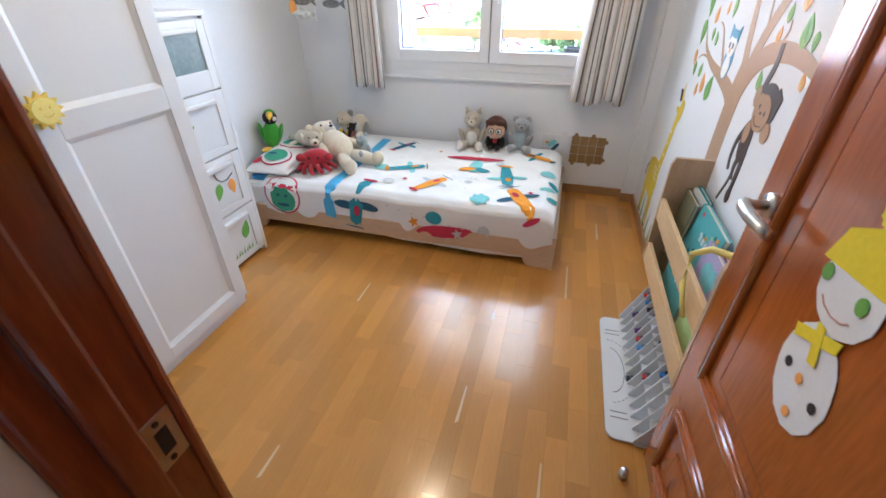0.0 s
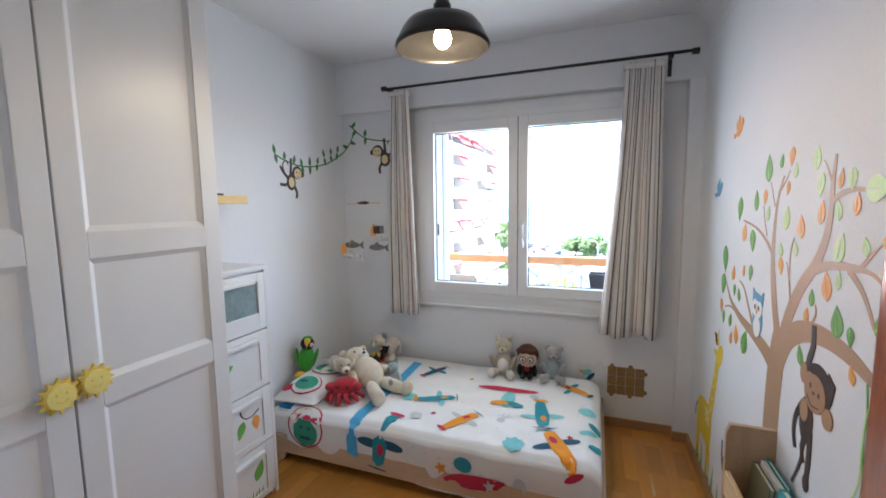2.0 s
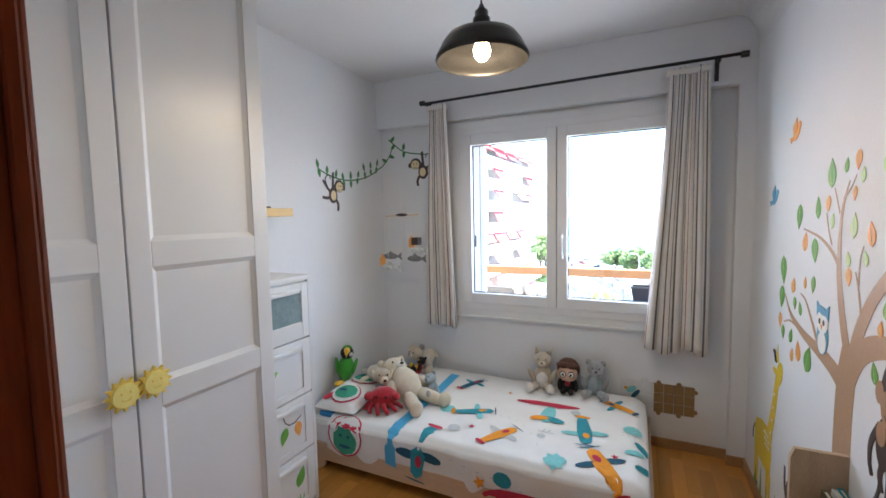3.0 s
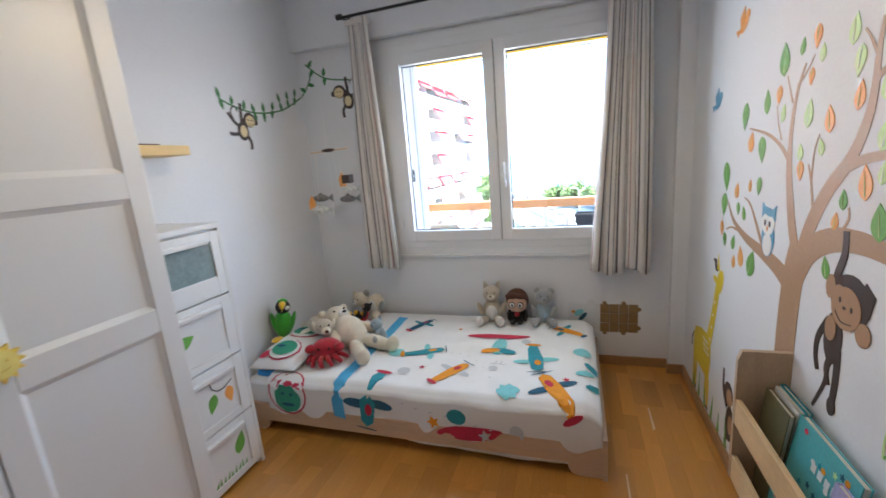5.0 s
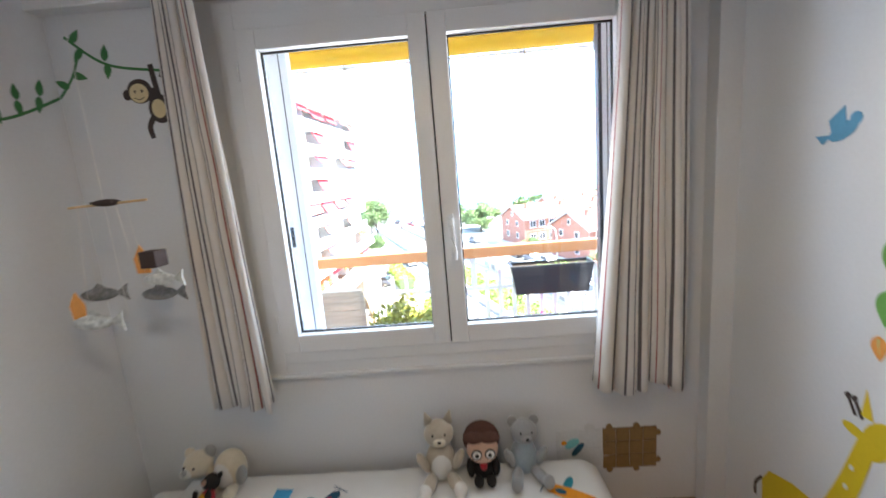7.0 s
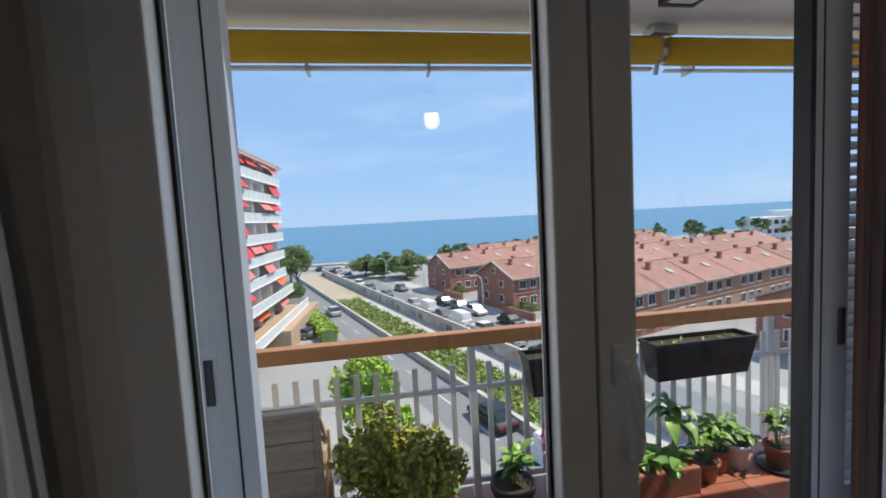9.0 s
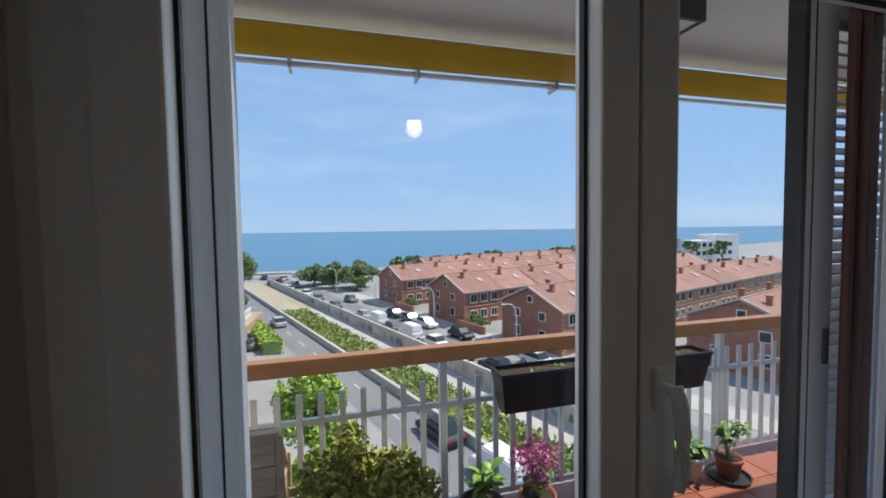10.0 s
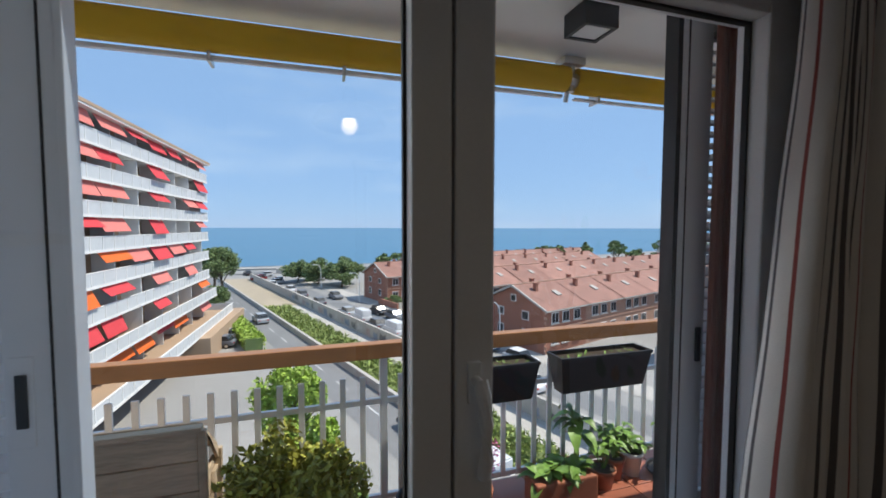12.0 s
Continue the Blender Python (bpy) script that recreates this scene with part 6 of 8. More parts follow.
blob(koala, "belly", (0.005, -0.03, 0.075), (0.05, 0.036, 0.062), F_WHITE)
hd = blob(koala, "head", (-0.112, -0.035, 0.115), (0.06, 0.055, 0.056), F_CREAM, (0, -20, 0))
part("muzzle", ball(B(), (-0.13, -0.085, 0.10), (0.026, 0.02, 0.02)), F_WHITE, hd, smooth=True)
part("nose", ball(B(), (-0.128, -0.1, 0.112), (0.012, 0.008, 0.014)), F_GREY, hd, smooth=True)
for k in (-1, 1):
    part("ear", ball(B(), (-0.112 + k * 0.048, -0.02, 0.158 + k * 0.012), (0.027, 0.014, 0.027)), F_GREY if k > 0 else F_CREAM, hd, smooth=True)
    part("eye", ball(B(), (-0.118 + k * 0.022, -0.086, 0.124), (0.005, 0.004, 0.006)), F_BLACK, hd, smooth=True)
    blob(koala, "leg", (0.01 + k * 0.045, -0.075, 0.026), (0.027, 0.06, 0.026), F_CREAM, (0, 0, k * 14))
    blob(koala, "arm", (0.01 + k * 0.07, -0.03, 0.08), (0.022, 0.024, 0.058), F_GREY if k > 0 else F_CREAM, (20, k * 18, 0))
sitting("plush_mouse", (-1.69, 2.62, BT + 0.01), -25, "small black soft toy with a red and yellow outfit", F_BLACK, 0.6, (-48, -20), "round", F_YEL, F_SKIN, F_RED)
dog = toy("plush_dog", (-1.80, 2.26, BT + 0.085), 30, "floppy beige plush dog lying across the pillow", (0, 0))
blob(dog, "body", (0, 0.0, 0.045), (0.062, 0.115, 0.05), F_BEIGE, (0, 0, 20))
hd = blob(dog, "head", (0.05, -0.125, 0.075), (0.055, 0.058, 0.048), F_BEIGE)
part("muzzle", ball(B(), (0.065, -0.178, 0.062), (0.03, 0.034, 0.026)), F_CREAM, hd, smooth=True)
part("nose", ball(B(), (0.072, -0.21, 0.07), (0.012, 0.008, 0.009)), F_BROWN, hd, smooth=True)
for k in (-1, 1):
    part("ear", ball(B(), (0.05 + k * 0.052, -0.115, 0.07), (0.014, 0.032, 0.045), (0, k * 20, 0)), F_CREAM, hd, smooth=True)
    part("eye", ball(B(), (0.06 + k * 0.026, -0.172, 0.095), (0.006, 0.005, 0.006)), F_BLACK, hd, smooth=True)
    blob(dog, "leg", (k * 0.07, 0.07, 0.025), (0.03, 0.075, 0.026), F_BEIGE, (0, 0, -k * 35))
    blob(dog, "paw", (k * 0.078, -0.05, 0.02), (0.028, 0.07, 0.024), F_CREAM, (0, 0, k * 30))
crab = toy("plush_crab", (-1.61, 2.06, BT), 20, "dark red plush crab with long legs", (0, 0))
blob(crab, "body", (0, 0, 0.07), (0.092, 0.075, 0.068), F_RED)
for k in range(6):
    a = radians(-160 + k * 28)
    b = tube(B(), [(0.06 * math.cos(a), 0.05 * math.sin(a), 0.05), (0.10 * math.cos(a), 0.10 * math.sin(a), 0.045), (0.125 * math.cos(a + 0.2), 0.135 * math.sin(a + 0.2), 0.018)], 0.017, 8, 0.75)
    part("leg", b, F_RED, crab, smooth=True)
for k in (-1, 1):
    part("claw", ball(B(), (k * 0.085, -0.04, 0.095), (0.03, 0.036, 0.026), (0, 0, k * 30)), F_RED, crab, smooth=True)
    part("eye", ball(B(), (k * 0.03, -0.07, 0.1), (0.008, 0.006, 0.008)), F_BLACK, crab, smooth=True)
par = toy("plush_parrot", (-2.035, 2.20, BT + 0.05), 35, "green plush parrot with a yellow beak against the wall", (-4, 6))
blob(par, "body", (0, 0, 0.10), (0.058, 0.052, 0.095), F_GREEN)
hd = blob(par, "head", (0, -0.008, 0.215), (0.047, 0.046, 0.046), F_BLACK)
part("crown", ball(B(), (0, 0.0, 0.243), (0.036, 0.036, 0.026)), F_GREEN, hd, smooth=True)
part("cheek", ball(B(), (0.018, -0.036, 0.213), (0.028, 0.014, 0.017)), F_WHITE, hd, smooth=True)
part("beak", tube(B(), [(0, -0.03, 0.235), (0, -0.065, 0.243), (0, -0.088, 0.225), (0, -0.088, 0.2)], 0.024, 10, 0.25), F_YEL, hd, smooth=True)
for k in (-1, 1):
    blob(par, "wing", (k * 0.058, 0.005, 0.11), (0.016, 0.038, 0.07), F_GREEN, (0, k * 14, 0))
    blob(par, "foot", (k * 0.036, -0.06, 0.012), (0.032, 0.055, 0.015), F_YEL, (0, 0, k * 18))
blob(par, "tail", (0, 0.05, 0.03), (0.03, 0.05, 0.03), F_YEL)

# ---- mobile hanging in the corner ----
mob = thing("hanging_mobile", (-1.745, 2.56, 1.20), "paper aeroplane and fish mobile hanging from the ceiling", "mobile")
TOP = ZC - 1.20
part("thread", rod(B(), (0, 0, 0.0), (0, 0, TOP), 0.0009, seg=5), F_WHITE, mob)
b = rod(B(), (-0.15, 0.03, 0.37), (0.16, -0.02, 0.378), 0.004, seg=8)
part("cross_bar", b, M_PINE, mob)
b = ball(B(), (0.01, 0.0, 0.378), (0.05, 0.012, 0.012))
box(b, -0.03, -0.02, 0.376, 0.04, 0.02, 0.384)
part("knot", b, M_DARK, mob)


def paper_fish(x, y, z, m, s, turn):
    b = ball(B(), (0, 0, 0), (0.07 * s, 0.02 * s, 0.026 * s), seg=12)
    prism(b, [(0.06 * s, -0.004, 0), (0.105 * s, -0.004, 0.034 * s), (0.098 * s, -0.004, 0), (0.105 * s, -0.004, -0.034 * s)], (0, 0.008, 0))
    prism(b, [(-0.02 * s, -0.003, 0.024 * s), (0.0, -0.003, 0.045 * s), (0.03 * s, -0.003, 0.022 * s)], (0, 0.006, 0))
    bmesh.ops.rotate(b, cent=(0, 0, 0), matrix=Matrix.Rotation(radians(turn), 3, "Z"), verts=b.verts)
    bmesh.ops.translate(b, vec=(x, y, z), verts=b.verts)
    return part("fish", b, m, mob)


M_FISH = mat("printed_paper", (0.6, 0.62, 0.6), 0.7, var=0.45, scale=40, fine=90, bump=0.05)
M_FISHD = mat("dark_printed_paper", (0.22, 0.22, 0.22), 0.7, var=0.6, scale=40, fine=90, bump=0.05)
paper_fish(0.135, 0.0, 0.112, M_FISH, 0.8, 0)
paper_fish(-0.09, -0.04, -0.012, M_FISH, 1.0, 0)
paper_fish(-0.14, 0.06, 0.06, M_FISHD, 0.9, 10)
paper_fish(0.07, 0.07, 0.045, M_FISHD, 0.9, 4)
for x, z in ((0.085, 0.185), (-0.175, 0.04)):
    b = prism(B(), [(x - 0.022, 0, z - 0.05), (x + 0.022, 0, z - 0.05), (x + 0.026, 0, z), (x, 0, z + 0.045), (x - 0.026, 0, z)], (0, 0.006, 0))
    part("paper_star", b, LEAF_O, mob, "orange paper star")
part("paper_box", bx(0.10, -0.03, 0.155, 0.155, 0.03, 0.21, 0.003), M_DARK, mob)
for x, y, z in ((0.09, 0, 0.12), (-0.10, -0.04, 0.02), (-0.14, 0.06, 0.09), (0.02, 0.07, 0.07), (0.05, 0, 0.2)):
    part("thread", rod(B(), (x, y, z), (x * 0.8, y * 0.3, 0.37), 0.0007, seg=4), F_WHITE, mob)

# ---- wall stickers ----


class Side:
    """A wall face for stickers: u runs along it, v up, each layer a little prouder."""

    def __init__(self, kind):
        self.kind = kind

    def at(self, u, v, d):
        if self.kind == "right":
            return (XR - d, u, v)
        if self.kind == "left":
            return (XL + d, u, v)
        if self.kind == "end":
            return (u, YW - d, v)
        return (d, u, v)

    def lift(self, d):
        return {"right": (-d, 0, 0), "left": (d, 0, 0), "end": (0, -d, 0)}[self.kind]


RIGHT, LEFT, END = Side("right"), Side("left"), Side("end")
LAYER = [0.0]


def proud(layer):
    """Each sticker piece a hair prouder than the one before."""
    LAYER[0] = (LAYER[0] + 0.000013) % 0.0006
    return 0.0008 * layer + LAYER[0]


def sticker(side, name, label, cat="wall sticker", group="wall stickers"):
    return tagged(new(name), label, cat, group)


def decal(side, th, name, outline, m, layer=1):
    part(name, prism(B(), [side.at(u, v, 0.0004) for u, v in outline], side.lift(proud(layer))), m, th)


def ribbon(side, th, name, pts, w0, w1, m, layer=1):
    """A tapering stroke along a smooth line."""
    P = [Vector(p) for p in pts]
    line = []
    for i in range(len(P) - 1):
        a, b_, c, d = P[max(i - 1, 0)], P[i], P[i + 1], P[min(i + 2, len(P) - 1)]
        for k in range(6):
            t = k / 6
            line.append(0.5 * ((2 * b_) + (c - a) * t + (2 * a - 5 * b_ + 4 * c - d) * t * t + (3 * b_ - a - 3 * c + d) * t ** 3))
    line.append(P[-1])
    n = len(line)
    b = B()
    up = proud(layer)
    sides = [[], []]
    for i, p in enumerate(line):
        d = (line[min(i + 1, n - 1)] - line[max(i - 1, 0)]).normalized()
        w = (w0 + (w1 - w0) * i / (n - 1)) / 2
        for k, s in ((0, 1), (1, -1)):
            q = (p.x - d.y * w * s, p.y + d.x * w * s)
            sides[k].append((b.verts.new(side.at(*q, 0.0004)), b.verts.new(Vector(side.at(*q, 0.0004)) + Vector(side.lift(up)))))
    A, C = sides
    for i in range(n - 1):
        b.faces.new((A[i][1], A[i + 1][1], C[i + 1][1], C[i][1]))
        b.faces.new((A[i][0], A[i + 1][0], A[i + 1][1], A[i][1]))
        b.faces.new((C[i][0], C[i + 1][0], C[i + 1][1], C[i][1]))
    part(name, b, m, th)


def disc(side, th, name, u, v, ru, rv, m, layer=1, ang=0.0):
    c, s = math.cos(radians(ang)), math.sin(radians(ang))
    decal(side, th, name, [(u + a * c - b_ * s, v + a * s + b_ * c) for a, b_ in oval(ru, rv, 18)], m, layer)


tree_st = sticker(RIGHT, "tree_sticker", "brown tree wall sticker with green and orange leaves")
ribbon(RIGHT, tree_st, "trunk", [(1.590, 0.065), (1.595, 0.40), (1.600, 0.766), (1.599, 0.904), (1.590, 1.014), (1.571, 1.092)], 0.13, 0.12, STK_BR)
ribbon(RIGHT, tree_st, "branch", [(1.614, 0.982), (1.698, 1.013), (1.831, 1.036), (1.990, 1.059), (2.130, 1.105), (2.211, 1.178)], 0.075, 0.006, STK_BR)
ribbon(RIGHT, tree_st, "twig", [(1.811, 1.042), (1.896, 1.132), (1.963, 1.193), (2.022, 1.212)], 0.022, 0.005, STK_BR)
ribbon(RIGHT, tree_st, "twig", [(2.026, 1.066), (2.137, 1.072), (2.213, 1.049)], 0.012, 0.005, STK_BR)
ribbon(RIGHT, tree_st, "branch", [(1.562, 1.039), (1.625, 1.162), (1.669, 1.294), (1.683, 1.374), (1.686, 1.466), (1.671, 1.566), (1.633, 1.642)], 0.055, 0.007, STK_BR)
ribbon(RIGHT, tree_st, "twig", [(1.677, 1.358), (1.750, 1.410), (1.859, 1.451), (2.019, 1.476)], 0.020, 0.006, STK_BR)
ribbon(RIGHT, tree_st, "twig", [(1.693, 1.537), (1.721, 1.584), (1.742, 1.624)], 0.008, 0.004, STK_BR)
ribbon(RIGHT, tree_st, "twig", [(1.747, 1.427), (1.779, 1.482), (1.801, 1.539)], 0.008, 0.004, STK_BR)
ribbon(RIGHT, tree_st, "twig", [(1.672, 1.584), (1.623, 1.618), (1.589, 1.656)], 0.009, 0.004, STK_BR)
ribbon(RIGHT, tree_st, "branch", [(1.566, 1.066), (1.519, 1.188), (1.453, 1.291), (1.372, 1.376), (1.329, 1.458), (1.316, 1.536), (1.318, 1.611), (1.312, 1.680)], 0.065, 0.012, STK_BR)
ribbon(RIGHT, tree_st, "branch", [(1.384, 1.354), (1.319, 1.376), (1.244, 1.387), (1.161, 1.391)], 0.028, 0.018, STK_BR)
ribbon(RIGHT, tree_st, "twig", [(1.165, 1.390), (1.116, 1.388), (1.085, 1.375), (1.068, 1.362)], 0.014, 0.006, STK_BR)
ribbon(RIGHT, tree_st, "twig", [(1.164, 1.391), (1.125, 1.427), (1.088, 1.460)], 0.013, 0.006, STK_BR)
ribbon(RIGHT, tree_st, "branch", [(1.209, 1.383), (1.150, 1.344), (1.114, 1.304), (1.088, 1.264)], 0.020, 0.010, STK_BR)
ribbon(RIGHT, tree_st, "branch", [(1.310, 1.554), (1.272, 1.574), (1.222, 1.582), (1.168, 1.581)], 0.018, 0.010, STK_BR)
ribbon(RIGHT, tree_st, "twig", [(1.515, 1.226), (1.542, 1.309), (1.565, 1.356)], 0.013, 0.005, STK_BR)
ribbon(RIGHT, tree_st, "twig", [(1.542, 1.309), (1.540, 1.394), (1.522, 1.440)], 0.009, 0.004, STK_BR)
ribbon(RIGHT, tree_st, "twig", [(1.325, 1.608), (1.348, 1.641), (1.375, 1.669)], 0.010, 0.005, STK_BR)
ribbon(RIGHT, tree_st, "branch", [(1.587, 0.993), (1.516, 1.107), (1.418, 1.163), (1.300, 1.182), (1.186, 1.175), (1.089, 1.151), (0.986, 1.114)], 0.090, 0.022, STK_BR)
ribbon(RIGHT, tree_st, "twig", [(1.388, 1.179), (1.352, 1.227), (1.356, 1.259)], 0.012, 0.005, STK_BR)
ribbon(RIGHT, tree_st, "twig", [(1.038, 1.131), (1.016, 1.103), (0.997, 1.084)], 0.014, 0.007, STK_BR)


def leaf(u, v, ln, m, ang=90, fat=0.52):
    """A leaf sticker centred on (u, v) with a pale midrib."""
    c, s = math.cos(radians(ang)), math.sin(radians(ang))
    u0, v0 = u - c * ln / 2, v - s * ln / 2
    b = B()
    prism(b, [RIGHT.at(p, q, 0.0004) for p, q in leaf_shape(u0, v0, ang, ln, ln * fat)], RIGHT.lift(0.0014 + proud(0)))
    lf = part("leaf", b, m, tree_st)
    b = prism(B(), [RIGHT.at(u0 + c * ln * k - s * w, v0 + s * ln * k + c * w, 0.0026) for k, w in ((0.12, 0.002), (0.78, 0.0), (0.12, -0.002))], RIGHT.lift(0.0006))
    part("midrib", b, LEAF_L if m is not LEAF_L else STK_WH, lf)


leaf(1.771, 1.677, 0.104, LEAF_G, 85, 0.63)
leaf(1.659, 1.692, 0.049, LEAF_G, 100, 0.60)
leaf(1.581, 1.701, 0.063, LEAF_O, 275, 0.63)
leaf(1.547, 1.653, 0.048, LEAF_L, 95, 0.63)
leaf(1.595, 1.599, 0.048, LEAF_O, 275, 0.58)
leaf(1.877, 1.559, 0.083, LEAF_G, 85, 0.57)
leaf(1.788, 1.571, 0.060, LEAF_O, 275, 0.62)
leaf(2.069, 1.523, 0.104, LEAF_G, 275, 0.60)
leaf(1.749, 1.511, 0.056, LEAF_L, 100, 0.58)
leaf(1.994, 1.425, 0.078, LEAF_O, 100, 0.66)
leaf(1.892, 1.398, 0.093, LEAF_G, 262, 0.65)
leaf(1.589, 1.499, 0.080, LEAF_L, 95, 0.57)
leaf(1.480, 1.477, 0.074, LEAF_O, 80, 0.59)
leaf(1.618, 1.390, 0.051, LEAF_L, 80, 0.66)
leaf(1.507, 1.404, 0.047, LEAF_L, 72, 0.61)
leaf(1.608, 1.336, 0.060, LEAF_O, 262, 0.64)
leaf(2.244, 1.282, 0.127, LEAF_G, 262, 0.60)
leaf(2.253, 1.157, 0.103, LEAF_G, 275, 0.68)
leaf(2.108, 1.231, 0.067, LEAF_O, 100, 0.66)
leaf(1.974, 1.262, 0.049, LEAF_O, 95, 0.55)
leaf(1.892, 1.267, 0.067, LEAF_G, 275, 0.58)
leaf(2.082, 1.160, 0.052, LEAF_G, 262, 0.65)
leaf(2.018, 1.149, 0.057, LEAF_G, 72, 0.60)
leaf(2.266, 1.046, 0.068, LEAF_O, 262, 0.62)
leaf(2.220, 1.002, 0.063, LEAF_G, 262, 0.63)
leaf(2.116, 1.010, 0.067, LEAF_G, 106, 0.64)
leaf(2.023, 0.970, 0.086, LEAF_O, 80, 0.66)
leaf(2.095, 0.931, 0.060, LEAF_O, 100, 0.64)
leaf(1.915, 0.969, 0.112, LEAF_G, 106, 0.68)
leaf(1.405, 1.217, 0.048, LEAF_O, 95, 0.64)
leaf(1.381, 1.275, 0.053, LEAF_G, 85, 0.63)
leaf(1.423, 1.087, 0.063, LEAF_G, 72, 0.59)
leaf(1.414, 1.679, 0.072, LEAF_L, 95, 0.61)
leaf(1.380, 1.601, 0.073, LEAF_L, 275, 0.56)
leaf(1.364, 1.523, 0.069, LEAF_O, 95, 0.60)
leaf(1.278, 1.613, 0.053, LEAF_O, 100, 0.55)
leaf(1.226, 1.609, 0.060, LEAF_L, 262, 0.65)
leaf(1.197, 1.547, 0.058, LEAF_O, 95, 0.56)
leaf(1.277, 1.530, 0.056, LEAF_L, 80, 0.60)
leaf(1.256, 1.433, 0.082, LEAF_L, 106, 0.62)
leaf(1.146, 1.446, 0.049, LEAF_L, 72, 0.62)
leaf(1.305, 1.323, 0.084, LEAF_O, 80, 0.59)
leaf(1.250, 1.348, 0.053, LEAF_L, 95, 0.56)
leaf(1.239, 1.240, 0.087, LEAF_G, 80, 0.67)
leaf(1.175, 1.220, 0.052, LEAF_G, 262, 0.59)
leaf(1.154, 1.131, 0.049, LEAF_O, 72, 0.57)
leaf(0.983, 1.078, 0.042, LEAF_O, 80, 0.68)
leaf(1.121, 1.583, 0.095, LEAF_L, 177, 0.66)
leaf(1.052, 1.272, 0.075, LEAF_G, 165, 0.85)
leaf(1.070, 1.463, 0.037, LEAF_O, 170, 0.85)
leaf(1.054, 1.380, 0.043, LEAF_G, 168, 0.95)

owl = sticker(RIGHT, "owl_sticker", "blue owl wall sticker on a branch")
disc(RIGHT, owl, "body", 1.785, 1.095, 0.05, 0.066, STK_BL, 2)
disc(RIGHT, owl, "belly", 1.785, 1.072, 0.036, 0.04, STK_WH, 3)
disc(RIGHT, owl, "head", 1.790, 1.150, 0.05, 0.045, STK_WH, 3)
decal(RIGHT, owl, "crest", [(1.740, 1.175), (1.775, 1.200), (1.840, 1.205), (1.825, 1.180), (1.785, 1.172)], STK_BL, 4)
for s in (-1, 1):
    decal(RIGHT, owl, "ear_tuft", [(1.790 + s * 0.05, 1.160), (1.790 + s * 0.054, 1.215), (1.790 + s * 0.015, 1.188)], STK_BL, 3)
    disc(RIGHT, owl, "eye_white", 1.790 + s * 0.021, 1.148, 0.02, 0.023, STK_WH, 4)
    disc(RIGHT, owl, "pupil", 1.790 + s * 0.018, 1.147, 0.008, 0.011, STK_DK, 5)
decal(RIGHT, owl, "beak", [(1.782, 1.137), (1.798, 1.137), (1.790, 1.120)], LEAF_O, 5)
for nm, u, v, m, lab in (("bird_sticker", 2.150, 1.888, LEAF_O, "orange bird wall sticker"), ("bird_sticker", 2.420, 1.620, STK_BL, "blue bird wall sticker")):
    st = sticker(RIGHT, nm, lab)
    disc(RIGHT, st, "body", u, v - 0.012, 0.045, 0.022, m, 1, -25)
    disc(RIGHT, st, "head", u - 0.035, v + 0.018, 0.017, 0.017, m, 2)
    decal(RIGHT, st, "wing", [(u - 0.01, v), (u + 0.0, v + 0.055), (u + 0.045, v + 0.02), (u + 0.035, v - 0.01)], m, 2)
    decal(RIGHT, st, "tail", [(u + 0.03, v - 0.02), (u + 0.085, v - 0.02), (u + 0.06, v - 0.045)], m, 2)

gir = sticker(RIGHT, "giraffe_sticker", "yellow giraffe wall sticker above the baseboard")
ribbon(RIGHT, gir, "neck", [(2.270, 0.770), (2.315, 0.590), (2.370, 0.426), (2.400, 0.347)], 0.05, 0.09, STK_YE)
disc(RIGHT, gir, "head", 2.245, 0.790, 0.04, 0.065, STK_YE, 2, 25)
decal(RIGHT, gir, "ear", [(2.260, 0.840), (2.285, 0.920), (2.295, 0.840)], STK_YE, 2)
disc(RIGHT, gir, "ear", 2.310, 0.785, 0.035, 0.015, STK_YE, 2, 10)
for k in (0, 1):
    ribbon(RIGHT, gir, "horn", [(2.29 + 0.02 * k, 0.83), (2.315 + 0.02 * k, 0.875)], 0.008, 0.008, STK_DK, 3)
    disc(RIGHT, gir, "horn_tip", 2.316 + 0.02 * k, 0.878, 0.008, 0.008, STK_DK, 4)
decal(RIGHT, gir, "body", [(2.340, 0.458), (2.380, 0.466), (2.500, 0.458), (2.600, 0.426), (2.630, 0.371), (2.620, 0.243), (2.340, 0.227), (2.320, 0.347)], STK_YE, 1)
for u in (2.34, 2.38, 2.56, 2.60):
    decal(RIGHT, gir, "leg", [(u - 0.017, 0.24), (u + 0.017, 0.24), (u + 0.013, 0.085), (u - 0.013, 0.085)], STK_YE, 1)
    decal(RIGHT, gir, "hoof", [(u - 0.014, 0.085), (u + 0.014, 0.085), (u + 0.015, 0.065), (u - 0.015, 0.065)], STK_DK, 1)
for k in range(9):
    disc(RIGHT, gir, "patch", 2.36 + 0.03 * (k % 3) + 0.01 * (k // 3), 0.365 + 0.028 * (k // 3), 0.009, 0.008, STK_WH, 3)
for k in range(4):
    disc(RIGHT, gir, "patch", 2.305 + 0.012 * k, 0.67 - 0.07 * k, 0.007, 0.008, STK_WH, 3)
ribbon(RIGHT, gir, "tail", [(2.630, 0.379), (2.660, 0.331), (2.660, 0.283)], 0.01, 0.014, STK_DK, 1)
for k in range(9):
    u = 1.70 + k * 0.11
    gr = gir if k > 4 else tree_st
    decal(RIGHT, gr, "grass", [(u, 0.064), (u + 0.03, 0.064), (u + 0.015 - 0.02 * (k % 3 - 1), 0.17 + 0.03 * (k % 2))], LEAF_G, 1)


